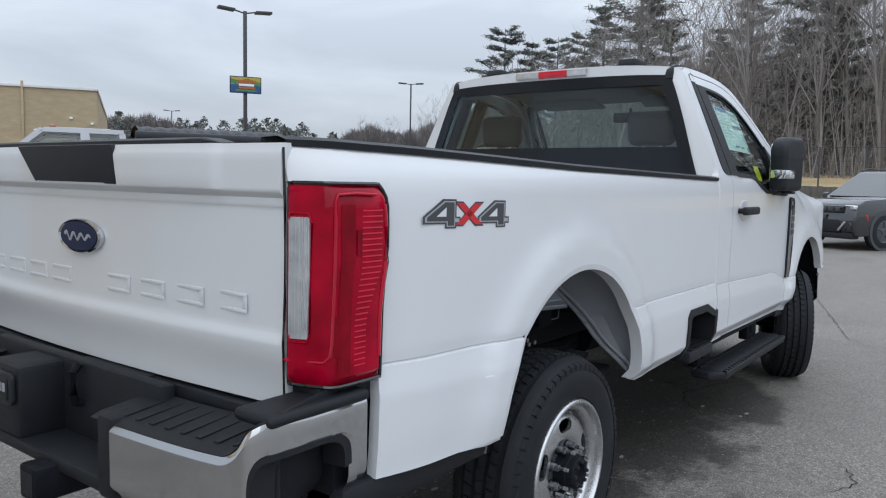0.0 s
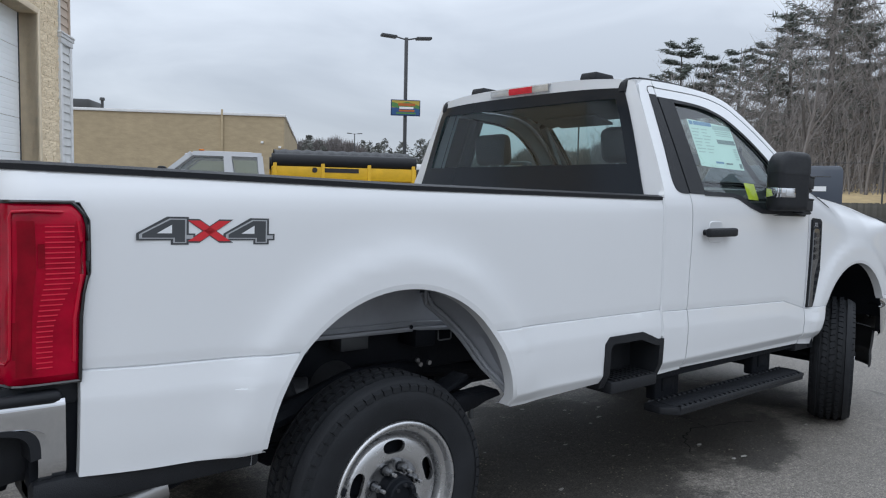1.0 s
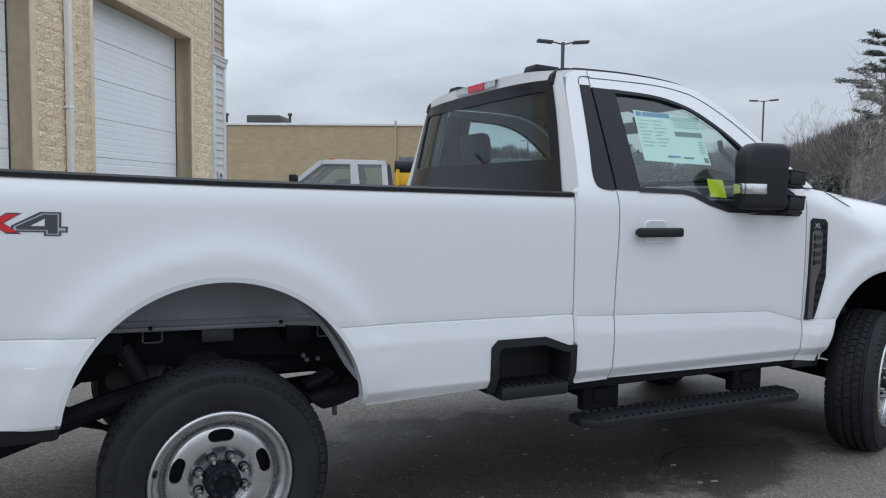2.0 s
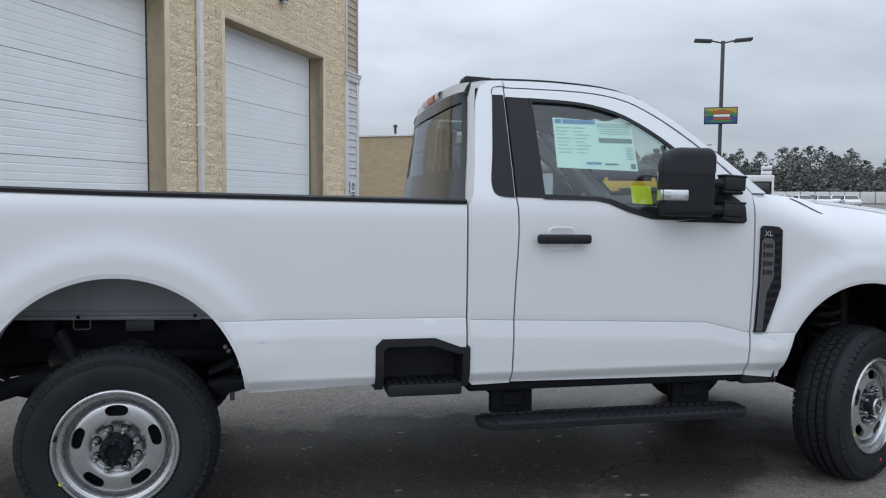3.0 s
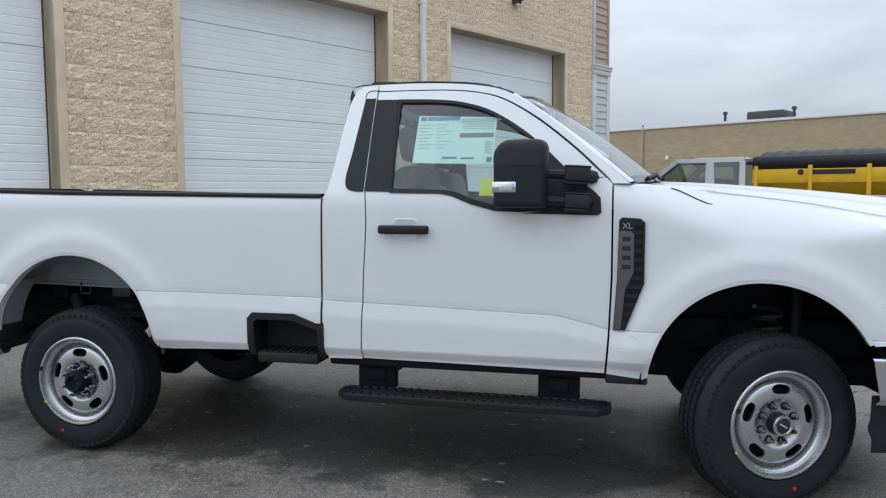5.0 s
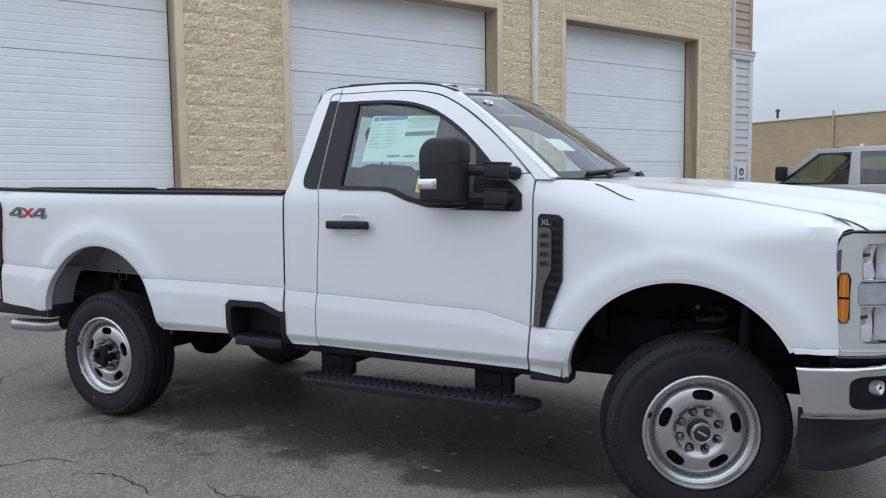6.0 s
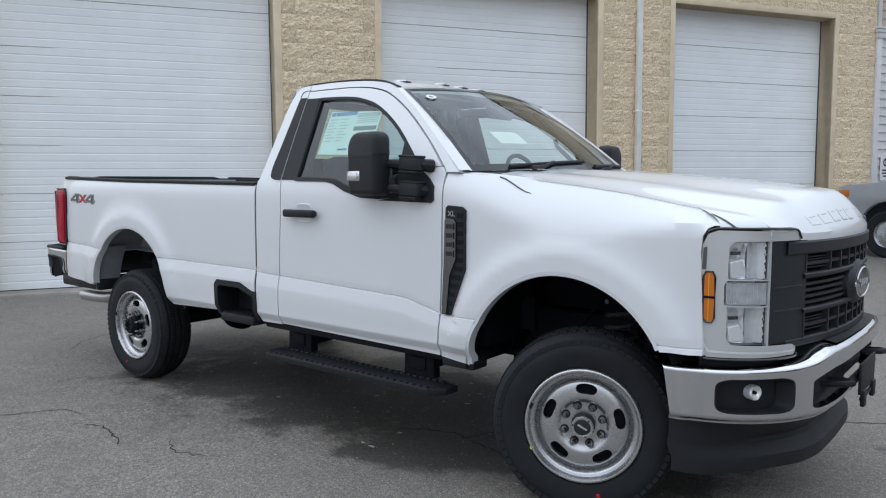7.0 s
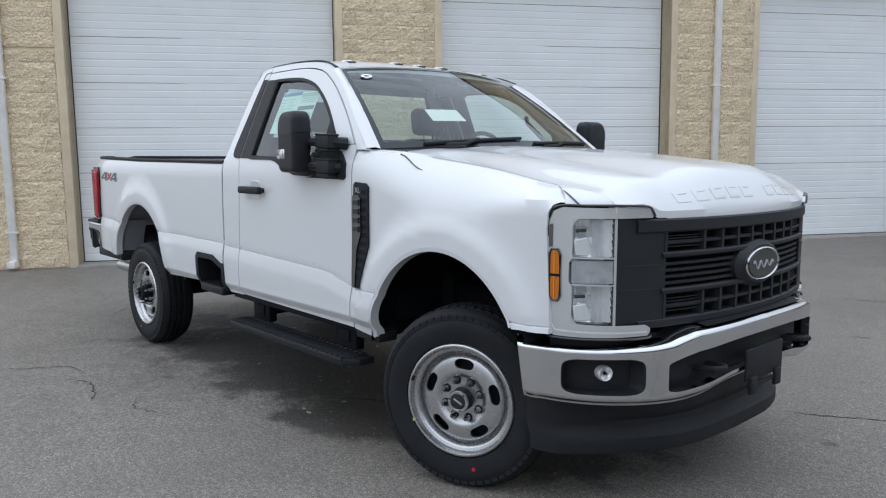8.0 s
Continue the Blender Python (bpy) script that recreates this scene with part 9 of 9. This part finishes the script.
def thicket():
    """Twigs, thin stems and undergrowth that fill the woods."""
    rnd = random.Random(9)
    co, faces = [], []

    def stroke(b, t, w, az):
        s = Vector((-math.sin(radians(az)), math.cos(radians(az)), 0)) * w + Vector((0, 0, w * 0.5))
        n = len(co)
        co.extend((tuple(b - s), tuple(b + s), tuple(b + t)))
        faces.append((n, n + 1, n + 2))

    for k in range(3800):
        az, d = rnd.uniform(-32, 34), rnd.uniform(48, 92)
        x, y = around(az, d)
        z = ground_z(x, y) + (1.2 if az < 29 else 0.0)
        h = min(rnd.choice((1.5, 2.5, 4, 6, 9, 13)) * rnd.uniform(0.6, 1.2), wood_height(az) * (0.42 + 0.30 * d / 92))
        b = Vector((x, y, z))
        t = Vector((rnd.uniform(-0.2, 0.2), rnd.uniform(-0.2, 0.2), 1)) * h
        stroke(b, t, rnd.uniform(0.016, 0.045), az)
        for q in range(4):
            stroke(b + t * rnd.uniform(0.2, 0.95), Vector((rnd.uniform(-1, 1), rnd.uniform(-1, 1), rnd.uniform(0.1, 1.0))) * h * 0.22, 0.02, az)
    for k in range(105000):
        az, d = rnd.uniform(-32, 34.5), rnd.uniform(50, 92)
        x, y = around(az, d)
        f = rnd.random() ** 1.25
        top = wood_height(az) * (0.75 + 0.25 * d / 92)
        clump = noise.noise((x * 0.22, y * 0.22, f * top * 0.22))
        if clump < -0.22 and f > 0.35:
            continue
        L = rnd.uniform(0.4, 1.5)
        stroke(Vector((x, y, ground_z(x, y) + 0.8 + f * top)), Vector((rnd.uniform(-1, 1), rnd.uniform(-1, 1), rnd.uniform(-0.3, 1.1))).normalized() * L, rnd.uniform(0.012, 0.030), az)
    me = bpy.data.meshes.new("woods_thicket")
    me.from_pydata(co, [], faces)
    me.materials.append(TWIG)
    return me


tagged(part("woods_thicket", thicket(), None, None, "grey-brown tangle of twigs and stems in the woods", kind="stuff"), category="woods")


def woods_back():
    bm = bmesh.new()
    prev = None
    for k in range(661):
        az = -36 + 70.5 * k / 660
        x, y = around(az, 97 + 2 * math.sin(k * 0.35))
        z = ground_z(x, y)
        h = wood_height(az) * 0.80 + 1.8 * noise.noise((k * 0.4, 3, 0)) + 1.2 * noise.noise((k * 1.7, 8, 0))
        pair = (bm.verts.new((x, y, z - 1)), bm.verts.new((x, y, z + h)))
        if prev:
            bm.faces.new((prev[0], pair[0], pair[1], prev[1]))
        prev = pair
    return bm


BACKWOOD = material("deep_woods", (0.30, 0.275, 0.255), 1.0, var=0.30, scale=1.6, stain=0.25, stain_scale=0.12, stretch=(1, 1, 0.35))
tagged(part("backdrop_woods", woods_back(), BACKWOOD, None, "dim depth of the woods behind the trees", kind="structure"), category="backdrop")

# ---- split-face blocks of the shop wall ----
def block_mesh(seed):
    """A block with a split, uneven face, 0.394 x 0.194 m."""
    rnd = random.Random(seed)
    us, ws = [-0.197, -0.145, -0.10, -0.045, 0.0, 0.05, 0.095, 0.15, 0.197], [0.0, 0.035, 0.075, 0.115, 0.155, 0.194]
    bm = bmesh.new()
    vv = [[bm.verts.new((u + (rnd.uniform(-0.014, 0.014) if 0 < i < 8 else 0), 0.006 - (rnd.uniform(0.005, 0.014) if j in (0, 5) else rnd.uniform(0.003, 0.025)), w + (rnd.uniform(-0.011, 0.011) if 0 < j < 5 else 0))) for j, w in enumerate(ws)] for i, u in enumerate(us)]
    for i in range(8):
        for j in range(5):
            bm.faces.new((vv[i][j], vv[i + 1][j], vv[i + 1][j + 1], vv[i][j + 1]))
    thicken(bm, Vector((0, 0.02, 0)))
    return to_mesh("block", bm, BLOCK, 20)


BLOCKS = [block_mesh(k) for k in range(8)]
rnd = random.Random(77)


def courses(a, b, z0, z1, single, rest):
    """Running bond between a and b; blocks as objects where single, else collected in rest."""
    row = 0
    z = z0
    while z < z1 - 0.05:
        h = min(0.203, z1 - z)
        x = a - (0.203 if row % 2 else 0.0)
        while x < b - 0.01:
            xa, xb = max(x, a), min(x + 0.406, b)
            if xb - xa > 0.03:
                m = pose((xa + xb) / 2, 0, z) @ Matrix.Diagonal(((xb - xa - 0.001) / 0.394, 1, (h - 0.003) / 0.194, 1))
                if single:
                    part("block", BLOCKS[rnd.randrange(8)], None, WALL, m=m)
                else:
                    rest.append((rnd.randrange(8), m))
            x += 0.406
        z += 0.203
        row += 1


rest = []
for a, b in ((-5.33 + BAND, -3.72 - BAND), (0.10 + BAND, 1.70 - BAND), (5.53 + BAND, S1)):
    courses(a, b, 0.0, HEAD + BAND, True, rest)
courses(-11.0, -9.05 - BAND, 0.0, 3.0, True, rest)
courses(-11.0, -9.05 - BAND, 3.045, HEAD + BAND, False, rest)
courses(S0, -11.0, 0.0, HEAD + BAND, False, rest)
courses(S0, S1, HEAD + BAND, WALL_H, False, rest)
bm = bmesh.new()
for k, m in rest:
    first_v = len(bm.verts)
    bm.from_mesh(BLOCKS[k])
    bm.verts.ensure_lookup_table()
    bmesh.ops.transform(bm, matrix=m, verts=bm.verts[first_v:])
part("upper_blocks", bm, BLOCK, WALL, "upper courses of tan split-face block", kind="stuff", angle=25)
